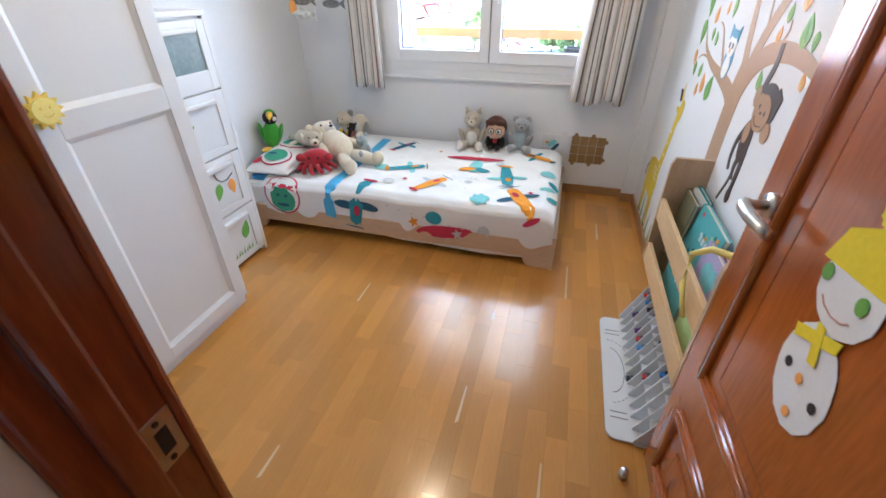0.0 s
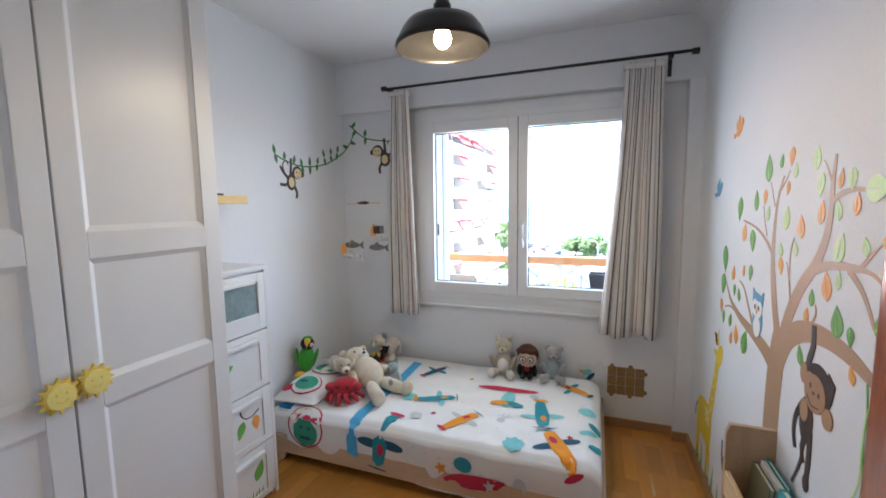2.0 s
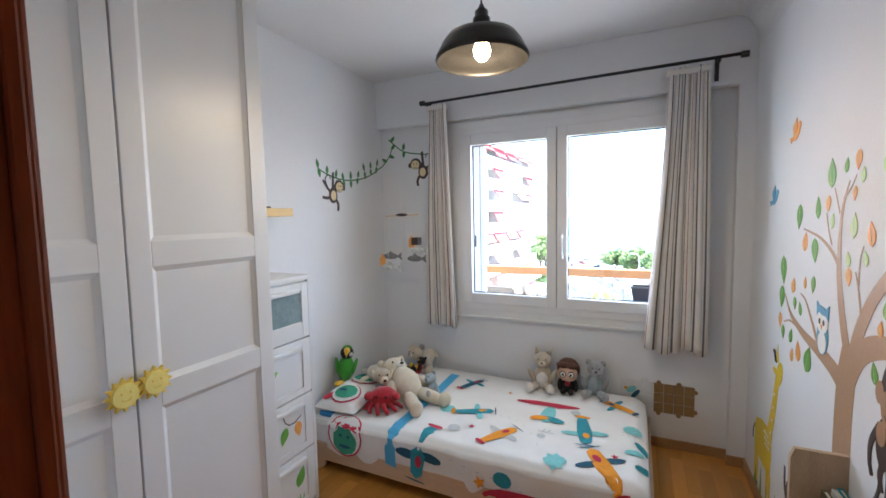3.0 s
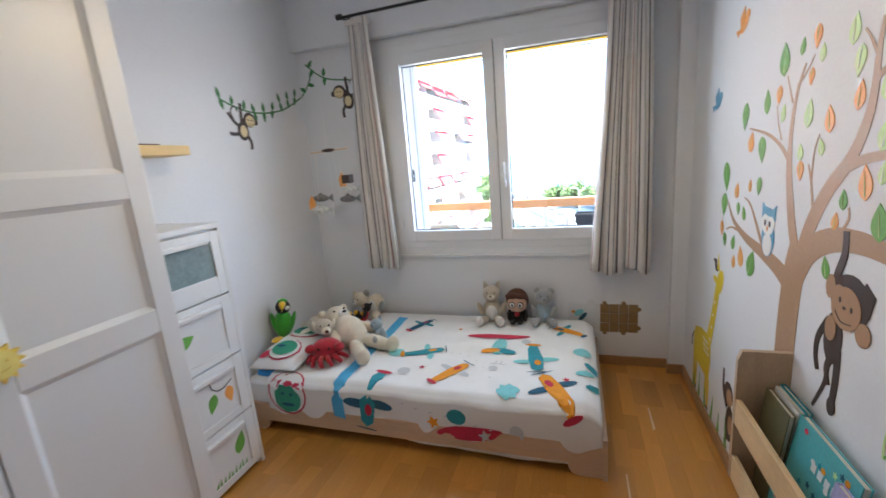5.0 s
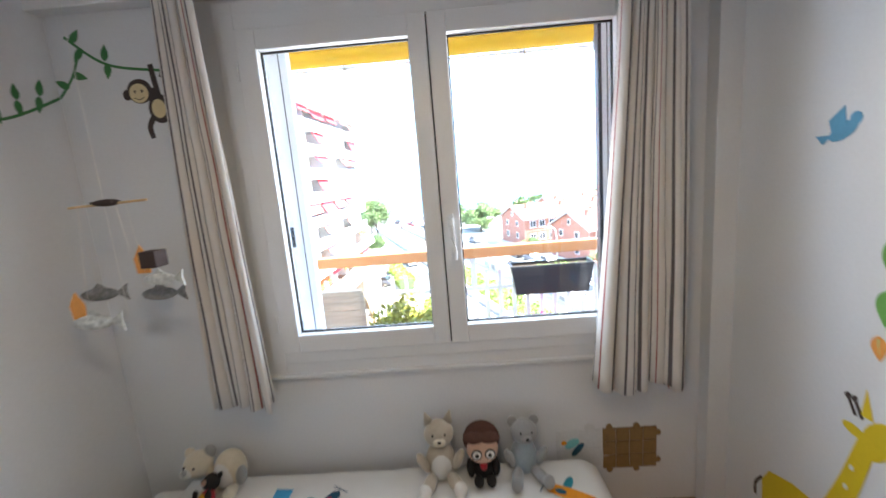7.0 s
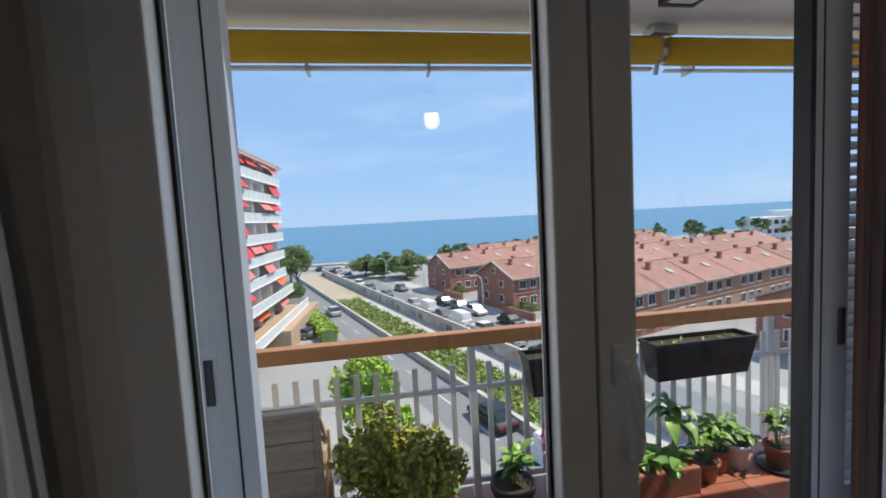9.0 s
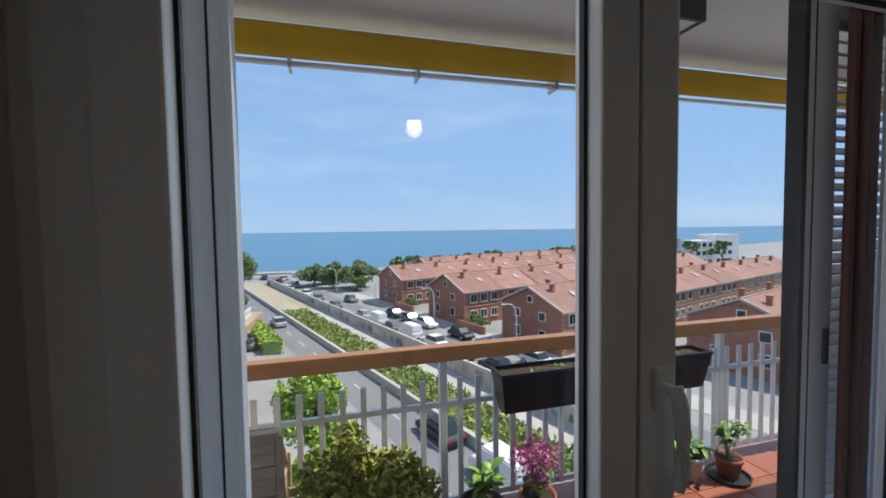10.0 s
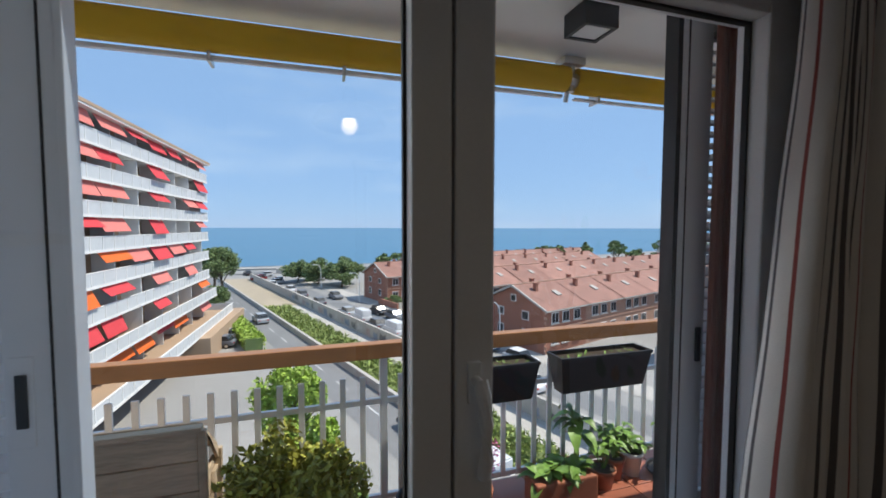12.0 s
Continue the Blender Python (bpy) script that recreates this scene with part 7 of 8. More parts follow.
def monkey_big(u, v, s, lab):
    """A monkey hanging by one arm from (u, v)."""
    st = sticker(RIGHT, "monkey_sticker", lab)
    f = lambda a, b_: (u + a * s, v + b_ * s)
    ribbon(RIGHT, st, "arm", [f(0, 0.02), f(-0.005, -0.05), f(0.02, -0.13), f(0.015, -0.2)], 0.03 * s, 0.035 * s, STK_DK, 2)
    decal(RIGHT, st, "hair", [f(a, b_) for a, b_ in shift(oval(0.095, 0.085, 20), -0.055, -0.19)], STK_DK, 2)
    decal(RIGHT, st, "tuft", [f(-0.12, -0.11), f(-0.165, -0.14), f(-0.15, -0.21), f(-0.1, -0.15)], STK_DK, 2)
    disc(RIGHT, st, "ear", *f(0.045, -0.17), 0.026 * s, 0.04 * s, STK_TN, 3)
    disc(RIGHT, st, "ear", *f(-0.135, -0.265), 0.034 * s, 0.036 * s, STK_TN, 3)
    disc(RIGHT, st, "face", *f(-0.045, -0.215), 0.075 * s, 0.068 * s, STK_TN, 4)
    disc(RIGHT, st, "face", *f(-0.005, -0.185), 0.033 * s, 0.035 * s, STK_TN, 4)
    for k in (0.0, -0.06):
        disc(RIGHT, st, "eye", *f(-0.015 + k, -0.195 - 0.15 * (k < 0) * 0.1), 0.007 * s, 0.01 * s, STK_DK, 5)
    disc(RIGHT, st, "nose", *f(-0.04, -0.215), 0.009 * s, 0.006 * s, STK_DK, 5)
    ribbon(RIGHT, st, "mouth", [f(0.005, -0.235), f(-0.03, -0.262), f(-0.085, -0.255)], 0.005 * s, 0.004 * s, STK_DK, 5)
    decal(RIGHT, st, "body", [f(a, b_) for a, b_ in shift(oval(0.05, 0.09, 18), 0.005, -0.335)], STK_DK, 2)
    disc(RIGHT, st, "belly", *f(0.02, -0.305), 0.03 * s, 0.043 * s, STK_TN, 4)
    ribbon(RIGHT, st, "arm", [f(0.035, -0.28), f(0.085, -0.36), f(0.09, -0.43), f(0.07, -0.48)], 0.03 * s, 0.022 * s, STK_DK, 2)
    ribbon(RIGHT, st, "leg", [f(-0.03, -0.36), f(-0.035, -0.46), f(-0.03, -0.55)], 0.034 * s, 0.03 * s, STK_DK, 2)
    disc(RIGHT, st, "foot", *f(-0.03, -0.56), 0.022 * s, 0.032 * s, STK_DK, 3)
    ribbon(RIGHT, st, "leg", [f(0.0, -0.4), f(0.02, -0.45), f(0.0, -0.5)], 0.032 * s, 0.022 * s, STK_DK, 2)
    ribbon(RIGHT, st, "tail", [f(0.01, -0.41), f(0.02, -0.5), f(0.05, -0.57), f(0.075, -0.62)], 0.02 * s, 0.012 * s, STK_DK, 2)
    return st


monkey_big(1.350, 1.185, 0.807, "brown monkey wall sticker hanging from the branch")
m2 = sticker(RIGHT, "monkey_sticker", "brown monkey wall sticker climbing beside the bookshelf")
disc(RIGHT, m2, "head", 2.045, 0.330, 0.055, 0.055, STK_DK, 1)
disc(RIGHT, m2, "face", 2.030, 0.320, 0.035, 0.04, STK_TN, 2)
disc(RIGHT, m2, "body", 2.015, 0.200, 0.045, 0.085, STK_DK, 1)
disc(RIGHT, m2, "belly", 2.005, 0.200, 0.024, 0.045, STK_TN, 2)
ribbon(RIGHT, m2, "arm", [(2.055, 0.260), (2.110, 0.320), (2.120, 0.420)], 0.025, 0.02, STK_DK)
ribbon(RIGHT, m2, "leg", [(2.025, 0.140), (2.055, 0.080), (2.005, 0.020)], 0.025, 0.02, STK_DK)
vine = sticker(RIGHT, "vine_sticker", "thin green twisted vine wall sticker")
ribbon(RIGHT, vine, "vine", [(1.094, 1.143), (1.083, 1.062), (1.087, 0.994), (1.076, 0.895), (1.091, 0.789), (1.123, 0.736)], 0.006, 0.006, LEAF_G)
ribbon(RIGHT, vine, "vine", [(1.054, 1.131), (1.083, 1.066), (1.090, 0.982), (1.090, 0.891), (1.126, 0.792), (1.126, 0.732)], 0.006, 0.006, LEAF_L)

# vine and monkeys in the far corner
LEAF_D = mat("dark_green_sticker", (0.045, 0.2, 0.06), 0.5, var=0.15, scale=20, bump=0.02)
vl = sticker(LEFT, "vine_sticker", "green leafy vine wall sticker sagging into the corner")
ribbon(LEFT, vl, "vine", [(2.10, 1.905), (2.20, 1.87), (2.35, 1.845), (2.52, 1.855), (2.70, 1.90), (2.897, 1.995)], 0.010, 0.010, LEAF_D)
ribbon(END, vl, "vine", [(-2.117, 1.996), (-2.05, 2.07), (-2.0, 2.17)], 0.010, 0.009, LEAF_D)
ribbon(END, vl, "vine", [(-2.05, 2.215), (-1.95, 2.13), (-1.86, 2.09), (-1.70, 2.065)], 0.010, 0.010, LEAF_D)
for k in range(9):
    u = 2.11 + 0.088 * k
    for s in (-1, 1):
        if k in (1, 2) and s < 0:
            continue
        v0 = 1.905 - 0.06 * math.sin(math.pi * min(k / 6, 1)) + max(0, k - 5) * 0.028
        part("leaf", prism(B(), [LEFT.at(p, q, 0.0004) for p, q in leaf_shape(u, v0, 90 * s - 14 * (k % 3 - 1), 0.066 - 0.009 * (k % 2), 0.029)], LEFT.lift(0.0014)), LEAF_D, vl)
for u, v, s in ((-2.03, 2.19, 50), (-1.99, 2.17, 230), (-1.91, 2.115, 80), (-1.90, 2.11, 260), (-2.07, 2.03, 150), (-2.05, 2.08, -20)):
    part("leaf", prism(B(), [END.at(p, q, 0.0004) for p, q in leaf_shape(u, v, s, 0.062, 0.029)], END.lift(0.0014)), LEAF_D, vl)


def monkey_small(side, u, v, flip, lab):
    st = sticker(side, "monkey_sticker", lab)
    f = lambda a, b_: (u + a * flip, v + b_)
    ribbon(side, st, "arm", [f(0, 0.02), f(-0.005, -0.04), f(-0.012, -0.11)], 0.02, 0.022, STK_DK, 2)
    disc(side, st, "hair", *f(0.06, -0.075), 0.05, 0.046, STK_DK, 2)
    for k in (0.012, 0.112):
        disc(side, st, "ear", *f(k, -0.085), 0.017, 0.02, STK_DK, 2)
    disc(side, st, "face", *f(0.064, -0.082), 0.038, 0.036, STK_CR, 3)
    for k in (0.05, 0.078):
        disc(side, st, "eye", *f(k, -0.075), 0.004, 0.006, STK_DK, 4)
    ribbon(side, st, "mouth", [f(0.045, -0.098), f(0.064, -0.106), f(0.085, -0.098)], 0.003, 0.003, STK_DK, 4)
    disc(side, st, "body", *f(-0.008, -0.145), 0.045, 0.056, STK_DK, 2)
    disc(side, st, "belly", *f(-0.004, -0.145), 0.028, 0.036, STK_CR, 3)
    ribbon(side, st, "leg", [f(0.02, -0.17), f(0.045, -0.21), f(0.04, -0.255)], 0.022, 0.02, STK_DK, 2)
    ribbon(side, st, "leg", [f(-0.03, -0.16), f(-0.08, -0.165), f(-0.12, -0.16)], 0.022, 0.02, STK_DK, 2)
    ribbon(side, st, "arm", [f(-0.03, -0.12), f(-0.07, -0.09), f(-0.11, -0.04)], 0.02, 0.018, STK_DK, 2)
    ribbon(side, st, "tail", [f(-0.04, -0.13), f(-0.085, -0.04), f(-0.05, 0.0), f(-0.03, -0.03)], 0.009, 0.008, STK_DK, 2)


monkey_small(LEFT, 2.26, 1.87, 1, "small brown monkey wall sticker hanging from the vine")
monkey_small(END, -1.735, 2.07, -1, "small brown monkey wall sticker beside the curtain")

# jigsaw decorations on the end wall
M_CORK = mat("brown_cork_card", (0.28, 0.17, 0.07), 0.8, var=0.2, scale=40, bump=0.2)
M_CARDW = mat("white_printed_card", (0.70, 0.71, 0.72), 0.6, var=0.1, scale=12, bump=0.05)


def jigsaw(u0, u1, v0, v1, nu, nv, m, lab):
    th = tagged(new("jigsaw_panel"), lab, "jigsaw")
    du, dv = (u1 - u0) / nu, (v1 - v0) / nv
    g = random.Random(4)
    for i in range(nu):
        for j in range(nv):
            a, c = u0 + i * du, v0 + j * dv
            b = prism(B(), [END.at(a + p * du, c + q * dv, 0.0006) for p, q in ((0.022, 0.025), (0.978, 0.025), (0.978, 0.975), (0.022, 0.975))], (0, -0.004, 0))
            for s, (p, q) in enumerate(((0.5, 1.08), (1.07, 0.5), (0.5, -0.08), (-0.07, 0.5))):
                out = (q > 1 and j == nv - 1) or (p > 1 and i == nu - 1) or (q < 0 and j == 0) or (p < 0 and i == 0)
                if out and (i + j + s) % 2 == 0 and not (p < 0 and i == 0):
                    rod(b, END.at(a + p * du, c + q * dv, 0.0008), END.at(a + p * du, c + q * dv, 0.0045), du * 0.24, seg=12)
            part("piece", b, m, th)
    return th


jigsaw(-0.030, 0.205, 0.232, 0.430, 4, 3, M_CORK, "brown cork jigsaw panel on the wall by the bed")
jw = jigsaw(-0.235, -0.036, 0.25, 0.428, 2, 2, M_CARDW, "white printed jigsaw panel on the wall by the bed")
disc(END, jw, "print", -0.165, 0.365, 0.035, 0.02, P_AQUA, 7, 30)
disc(END, jw, "print", -0.14, 0.335, 0.04, 0.014, P_NAVY, 8, 50)
disc(END, jw, "print", -0.20, 0.37, 0.012, 0.01, P_ORG, 8)

# ---- bookshelf on the right wall ----
SY0, SY1 = 0.80, 1.555
case = thing("bookshelf", (XR, SY0, 0.248), "plywood wall bookshelf with pine rails holding children's books", "bookshelf")
for y in (0.0, SY1 - SY0 - 0.018):
    b = prism(B(), [(0, y, 0), (-0.11, y, 0), (-0.146, y, 0.06), (-0.146, y, 0.50), (-0.135, y, 0.53), (0, y, 0.53)], (0, 0.018, 0))
    part("side_panel", b, M_PLYEDGE, case)
for z in (0.02, 0.235):
    part("bottom_board", bx(-0.128, 0.018, z, -0.004, SY1 - SY0 - 0.018, z + 0.014), M_PINE, case)
part("rail", bx(-0.145, 0.018, 0.27, -0.128, SY1 - SY0 - 0.018, 0.36, 0.003), M_PINE, case)
part("rail", bx(-0.145, 0.018, 0.06, -0.128, SY1 - SY0 - 0.018, 0.15, 0.003), M_PINE, case)
B_TEAL = mat("turquoise_book_cover", (0.09, 0.42, 0.45), 0.4, var=0.12, scale=12, bump=0.03)
B_LILAC = mat("lilac_book_cover", (0.42, 0.38, 0.6), 0.4, var=0.15, scale=12, bump=0.03)
B_MAROON = mat("maroon_book_cover", (0.16, 0.02, 0.04), 0.4, var=0.12, bump=0.03)
B_OLIVE = mat("olive_book_cover", (0.16, 0.15, 0.08), 0.45, var=0.2, scale=20, bump=0.03)
B_WHITE = mat("white_book_cover", (0.72, 0.72, 0.72), 0.4, var=0.05, bump=0.03)
B_PAGE = mat("book_pages", (0.7, 0.66, 0.56), 0.8, var=0.1, stretch=(60, 1, 1), bump=0.1)


def book(y0, y1, x, z0, h, th, m, label, lean=8):
    t = thing("book", (XR - x, y0, z0), label, "book", "books on the bookshelf")
    t.matrix_basis = Matrix.Translation(Vector((XR - x, y0, z0)) * U) @ Matrix.Rotation(radians(lean), 4, "Y")
    w = y1 - y0
    part("cover", bx(-th, 0, 0, -th + 0.003, w, h, 0.001), m, t)
    part("back_cover", bx(-0.003, 0, 0, 0, w, h, 0.001), m, t)
    part("spine", bx(-th, w, 0, 0, w + 0.003, h), m, t)
    part("page_block", bx(-th + 0.003, 0.004, 0.003, -0.003, w, h - 0.004), B_PAGE, t)
    return t


Z1, Z2 = 0.248 + 0.25, 0.248 + 0.035
bt = book(1.09, 1.36, 0.052, Z1, 0.181, 0.02, B_TEAL, "large turquoise picture book with stars on its cover")
g = random.Random(12)
cover_mats = [P_ORG, P_NAVY, P_RED, LEAF_L, B_WHITE, P_TEAL]
for k in range(16):
    y, z = g.uniform(0.03, 0.23), g.uniform(0.02, 0.165)
    b = prism(B(), [(-0.0202, y + p, z + q) for p, q in (star_shape(0.011) if k % 2 else oval(0.010, 0.008, 8))], (-0.0008, 0, 0))
    part("cover_print", b, cover_mats[k % 6], bt)
for k in range(4):
    part("title_bar", bx(-0.0212, 0.06 + 0.03 * k, 0.085, -0.02, 0.08 + 0.03 * k, 0.108), B_WHITE, bt)
book(1.37, 1.52, 0.07, Z1, 0.167, 0.016, B_OLIVE, "olive picture book upright on the shelf", 6)
book(1.38, 1.525, 0.05, Z1, 0.174, 0.014, B_WHITE, "white picture book upright on the shelf", 7)
book(1.375, 1.53, 0.034, Z1, 0.178, 0.015, P_TEAL, "dark green picture book upright on the shelf", 7)
bl = book(0.90, 1.13, 0.075, Z1, 0.155, 0.016, B_LILAC, "lilac picture book with pale blue drawing", 6)
part("cover_print", prism(B(), [(-0.0162, 0.12 + p, 0.085 + q) for p, q in oval(0.06, 0.04, 12, 0.2)], (-0.0008, 0, 0)), P_AQUA, bl)
book(0.93, 1.16, 0.05, Z1, 0.148, 0.014, B_MAROON, "maroon book behind the lilac one", 6)
bw = book(0.86, 1.06, 0.028, Z1, 0.207, 0.014, B_WHITE, "white book with dark lettering on its cover", 5)
for k in range(5):
    part("letter_bar", bx(-0.0148, 0.03 + 0.03 * k, 0.14, -0.0138, 0.045 + 0.03 * k, 0.175), M_IRON, bw)
bq = book(1.15, 1.42, 0.07, Z2, 0.148, 0.016, B_TEAL, "turquoise book on the lower shelf", 6)
for k in range(9):
    part("cover_print", prism(B(), [(-0.0162, 0.03 + 0.026 * k + p, 0.10 + 0.025 * (k % 2) + q) for p, q in star_shape(0.009)], (-0.0008, 0, 0)), cover_mats[k % 6], bq)
book(1.43, 1.53, 0.07, Z2, 0.133, 0.014, B_OLIVE, "brown book on the lower shelf", 6)
book(0.86, 1.12, 0.07, Z2, 0.141, 0.016, LEAF_L, "light green book on the lower shelf", 6)

# ribbon streamer hanging over the shelf rail
b = tube(B(), [(0.40, 0.85, 0.75), (0.325, 0.92, 0.74), (0.30, 0.97, 0.69), (0.30, 0.96, 0.59), (0.31, 0.90, 0.51)], 0.011, 8, 0.7)
streamer = solid("paper_streamer", b, M_SUN2, "yellow and pink paper streamer over the shelf", "streamer", smooth=True)
part("pink_end", tube(B(), [(0.40, 0.85, 0.752), (0.42, 0.80, 0.755), (0.43, 0.76, 0.73)], 0.0125, 8, 0.8), F_PINK, streamer, "pink ribbon end")

# ---- white car rack and play board on the floor ----
rack = thing("toy_car_rack", (XR - 0.016, 1.20, 0), "white slotted rack for toy cars leaning by the wall", "toy rack")
part("back", prism(B(), [(-0.13, -0.40, 0.0), (-0.122, -0.40, 0.0), (-0.012, -0.40, 0.25), (-0.02, -0.40, 0.25)], (0, 0.68, 0)), M_WHITE, rack)
for k in range(14):
    y = -0.395 + k * 0.0513
    b = prism(B(), [(-0.126, y, 0.0), (-0.165, y, 0.0), (-0.172, y, 0.015), (-0.072, y, 0.245), (-0.055, y, 0.26), (-0.016, y, 0.25)], (0, 0.005, 0))
    part("divider", b, M_WHITE, rack)
for z in (0.0, 0.08, 0.16):
    part("ledge", bx(-0.165 + 0.44 * z, -0.40, z, -0.124 + 0.44 * z, 0.28, z + 0.005), M_WHITE, rack)


def toy_car(y, z, m):
    t = thing("toy_car", (XR - 0.162 + 0.44 * z, y, z), "small die-cast toy car in the rack", "toy car", "toy cars in the rack")
    b = bx(-0.03, -0.012, 0.004, 0.03, 0.012, 0.014, 0.003)
    part("body", b, m, t)
    part("cabin", bx(-0.014, -0.01, 0.014, 0.016, 0.01, 0.023, 0.003), M_FARGLASS, t)
    for x in (-0.018, 0.018):
        for s in (-0.012, 0.012):
            part("wheel", rod(B(), (x, s - 0.003, 0.006), (x, s + 0.003, 0.006), 0.006, seg=10), M_SEAL, t)


for k, (i, lv) in enumerate(((12, 2), (11, 2), (10, 2), (11, 1), (9, 2), (8, 1), (7, 1), (5, 0), (9, 1), (6, 2), (4, 1), (3, 2))):
    toy_car(1.20 - 0.395 + i * 0.0513 + 0.028, 0.08 * lv + 0.0055, C_MATS[k % 5])
board = thing("play_board", (0.270, 1.13, 0), "white road-print play board lying on the floor", "play board")
o = []
for cx, cy, a0 in ((0.065, 0.29, 0), (-0.045, 0.29, 90), (-0.045, -0.29, 180), (0.065, -0.29, 270)):
    for k in range(6):
        a = radians(a0 + k * 18)
        o.append((cx + 0.035 * math.cos(a), cy + 0.035 * math.sin(a), 0.002))
part("plate", prism(B(), o, (0, 0, 0.008)), M_WHITE, board)
M_INK = mat("grey_print_ink", (0.16, 0.16, 0.17), 0.6, var=0.1, bump=0.0)


def ink(name, pts, r=0.0016):
    part(name, tube(B(), pts, r, 5), M_INK, board)


ink("road_line", [(-0.045 + 0.05 * math.sin(a), 0.12 * math.cos(a), 0.0102) for a in [k * 0.26 for k in range(13)]])
for k in range(18):
    a = k * 0.175
    ink("dash", [(-0.055 + 0.1 * math.sin(a), 0.17 * math.cos(a), 0.0102), (-0.055 + 0.1 * math.sin(a + 0.09), 0.17 * math.cos(a + 0.09), 0.0102)], 0.0012)
for s in (-1, 1):
    for q in (0.21, 0.235):
        ink("road_line", [(-0.06, s * q, 0.0102), (0.0, s * q, 0.0102)])
    for q in (0.03, 0.045):
        ink("bay_mark", [(q, s * 0.25, 0.0102), (q, s * 0.275, 0.0102)], 0.002)
for k in range(6):
    y = -0.15 + k * 0.06
    ink("bay_line", [(0.09, y, 0.0102), (0.07, y, 0.0102), (0.066, y + 0.02, 0.0102), (0.07, y + 0.04, 0.0102), (0.09, y + 0.04, 0.0102)], 0.0014)

# ---- paper snowman on the door ----
M_PAPER = mat("white_paper", (0.78, 0.77, 0.76), 0.85, var=0.04, scale=10, bump=0.1)
M_YPAPER = mat("yellow_felt", (0.80, 0.62, 0.02), 0.85, var=0.08, scale=20, bump=0.15)
snow = tagged(new("paper_snowman"), "paper snowman with a yellow hat stuck on the door", "paper figure")
snow.matrix_basis = door.matrix_basis.copy()


def cut(name, y, z, ry, rz, m, layer, ang=0.0, wob=0.02):
    c, s = math.cos(radians(ang)), math.sin(radians(ang))
    o = [(-0.0255 - 0.0009 * layer, y + a * c - b_ * s, z + a * s + b_ * c) for a, b_ in oval(ry, rz, 26, wob)]
    return part(name, prism(B(), o, (-0.0008, 0, 0)), m, snow)


SYc, SZc = 0.388, 0.815
cut("body", SYc, SZc, 0.071, 0.096, M_PAPER, 1, -14)
cut("head", SYc + 0.012, SZc + 0.158, 0.068, 0.066, M_PAPER, 2)
b = prism(B(), [(-0.0285, SYc + 0.094, SZc + 0.176), (-0.0285, SYc - 0.05, SZc + 0.19), (-0.0285, SYc - 0.045, SZc + 0.228), (-0.0285, SYc + 0.015, SZc + 0.265), (-0.0285, SYc + 0.075, SZc + 0.235)], (-0.001, 0, 0))
part("hat", b, M_YPAPER, snow)
cut("pompom", SYc + 0.015, SZc + 0.285, 0.025, 0.025, M_YPAPER, 4, 0, 0.1)
part("scarf", prism(B(), [(-0.029, SYc + 0.068, SZc + 0.062), (-0.029, SYc - 0.03, SZc + 0.102), (-0.029, SYc - 0.03, SZc + 0.08), (-0.029, SYc + 0.062, SZc + 0.04)], (-0.001, 0, 0)), M_YPAPER, snow)
part("scarf", prism(B(), [(-0.0292, SYc + 0.03, SZc + 0.095), (-0.0292, SYc + 0.01, SZc + 0.095), (-0.0292, SYc - 0.012, SZc + 0.035), (-0.0292, SYc + 0.008, SZc + 0.03)], (-0.001, 0, 0)), M_YPAPER, snow)
for s in (-1, 1):
    cut("eye", SYc + 0.025 + s * 0.044, SZc + 0.162, 0.012, 0.014, LEAF_G, 4)
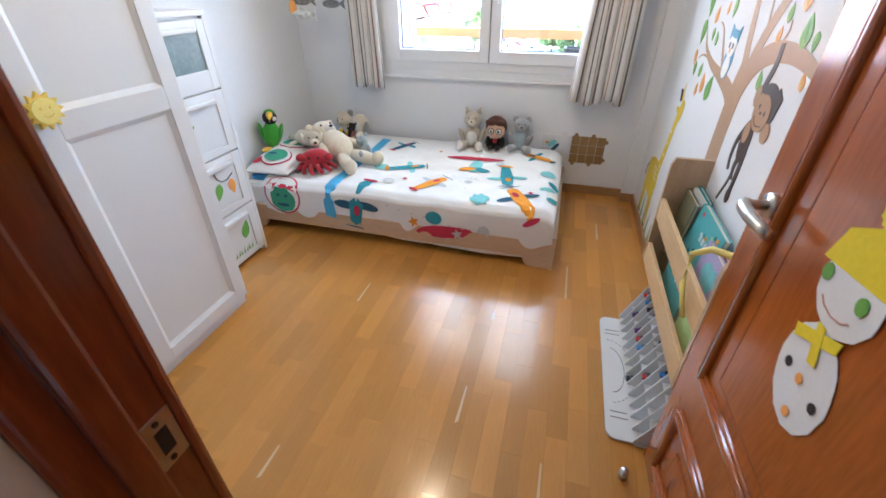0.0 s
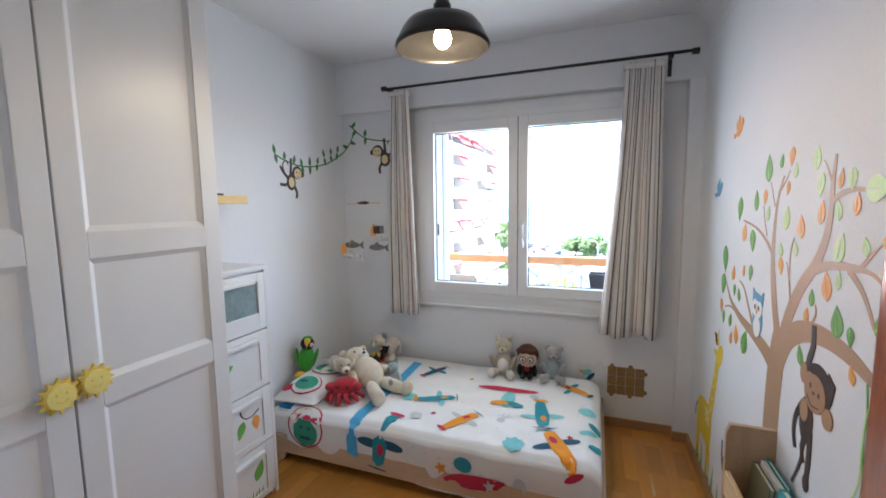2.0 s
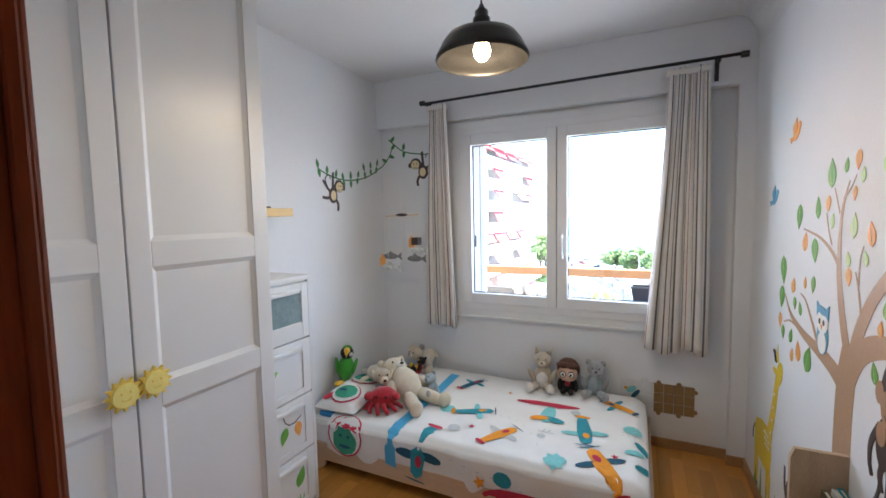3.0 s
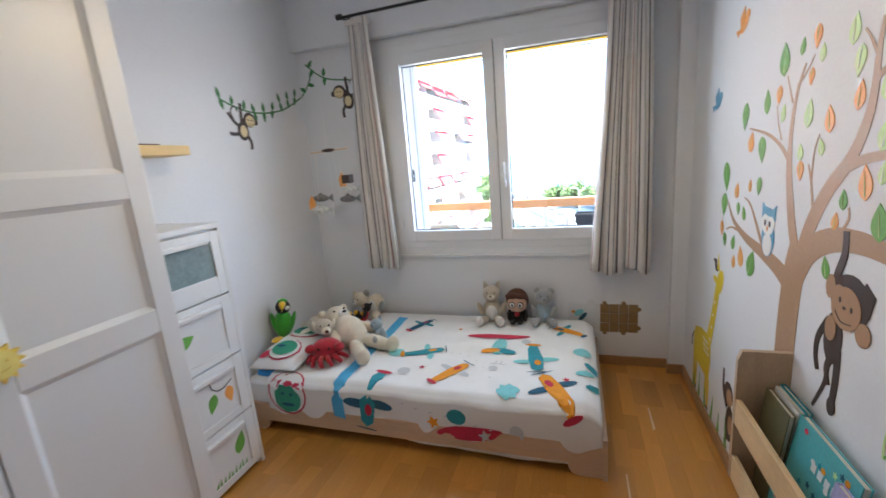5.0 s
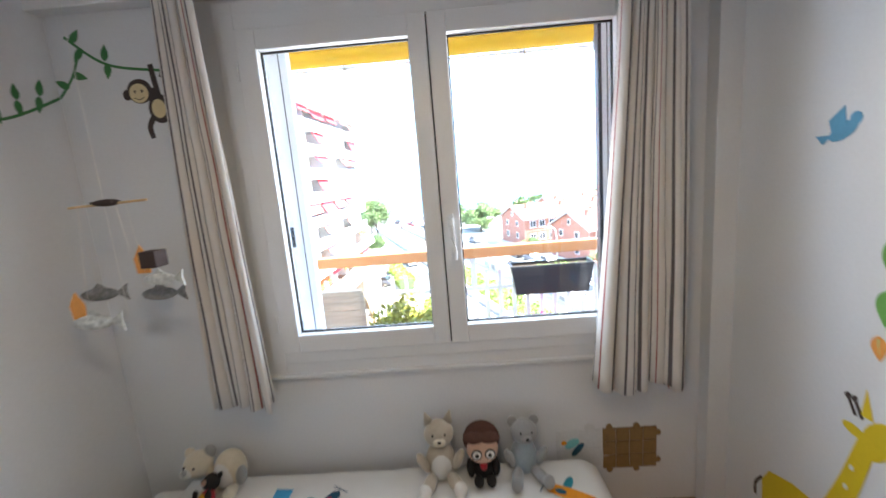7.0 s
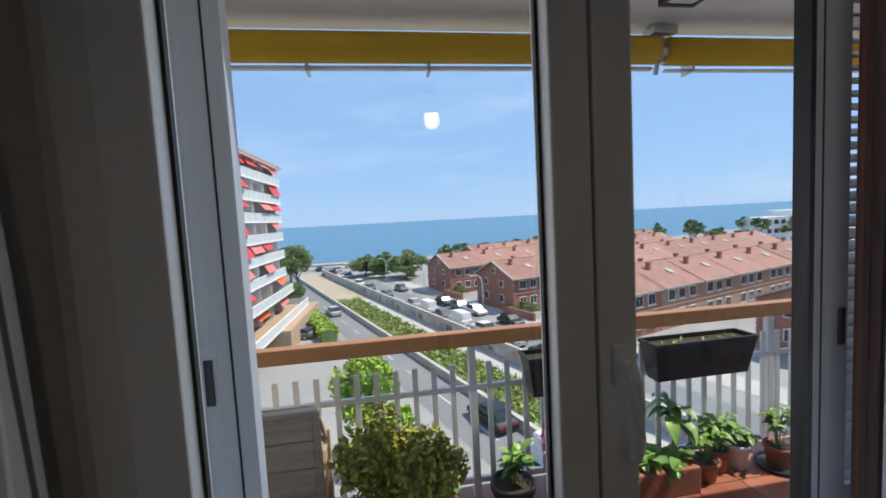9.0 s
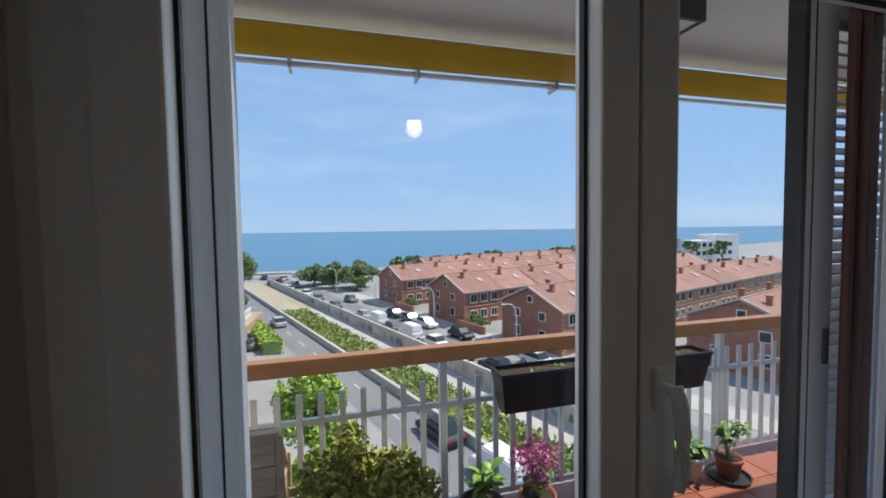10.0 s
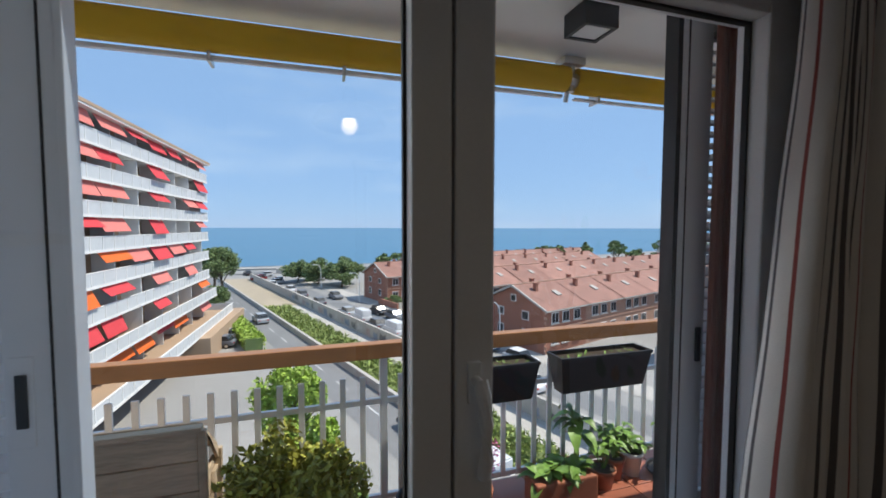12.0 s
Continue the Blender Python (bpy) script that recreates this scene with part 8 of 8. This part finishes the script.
part("smile", tube(B(), [(-0.0285, SYc + 0.02 + 0.04 * math.sin(a), SZc + 0.14 - 0.026 * math.cos(a)) for a in (-1.1, -0.6, 0, 0.6, 1.1)], 0.0014, 5), F_PINK, snow)
for y, z, m in ((0.041, -0.003, M_IRON), (0.003, -0.004, LEAF_O), (0.01, 0.055, LEAF_O), (-0.01, -0.068, LEAF_O), (-0.048, -0.014, M_IRON)):
    cut("button", SYc + y, SZc + z, 0.0085, 0.0095, m, 3, 10, 0.12)

# ---- balcony floor tiles ----
tile = mesh_of("tile", bx(-0.163, -0.163, -0.01, 0.163, 0.163, 0.0, 0.003), M_TERRA)
slab = bpy.data.objects["balcony_slab"]
for i in range(19):
    for j in range(5):
        t = new("tile", tile)
        t.location = Vector((-3.0 + i * 0.333, 3.27 + j * 0.333, BZ)) * U
        t.parent = slab

# ---- parquet strips ----
floor = bpy.data.objects["floor"]
g = random.Random(2)
SW = 0.0727
strips = {}
for L_ in (0.12, 0.28, 0.34, 0.40, 0.46):
    strips[L_] = mesh_of("parquet_strip", bx(-SW / 2 + 0.0002, 0, -0.012, SW / 2 - 0.0002, L_ - 0.0005, 0.0), M_OAK)
x = XL + SW / 2
while x < XR + 0.05:
    y = -0.45 - g.uniform(0, 0.3)
    while y < YW:
        L_ = g.choice((0.28, 0.34, 0.40, 0.46))
        if y + L_ > YW + 0.15:
            L_ = 0.28 if y + 0.28 <= YW + 0.15 else 0.12
        o = new("parquet_strip", strips[L_])
        o.location = Vector((x, y, 0)) * U
        o.parent = floor
        y += L_
    x += SW
for x, y, l in ((-0.98, 1.25, 0.16), (-0.33, 0.72, 0.17), (0.03, 1.55, 0.3), (-0.9, 0.35, 0.12), (-0.30, 1.3, 0.07), (0.2, 2.2, 0.2), (-0.02, 0.45, 0.2)):
    part("sapwood_streak", prism(B(), [(x - 0.006, y, 0.0001), (x + 0.006, y + 0.01, 0.0001), (x + 0.003, y + l, 0.0001), (x - 0.003, y + l, 0.0001)], (0, 0, 0.0006)), M_OAKLINE, floor)
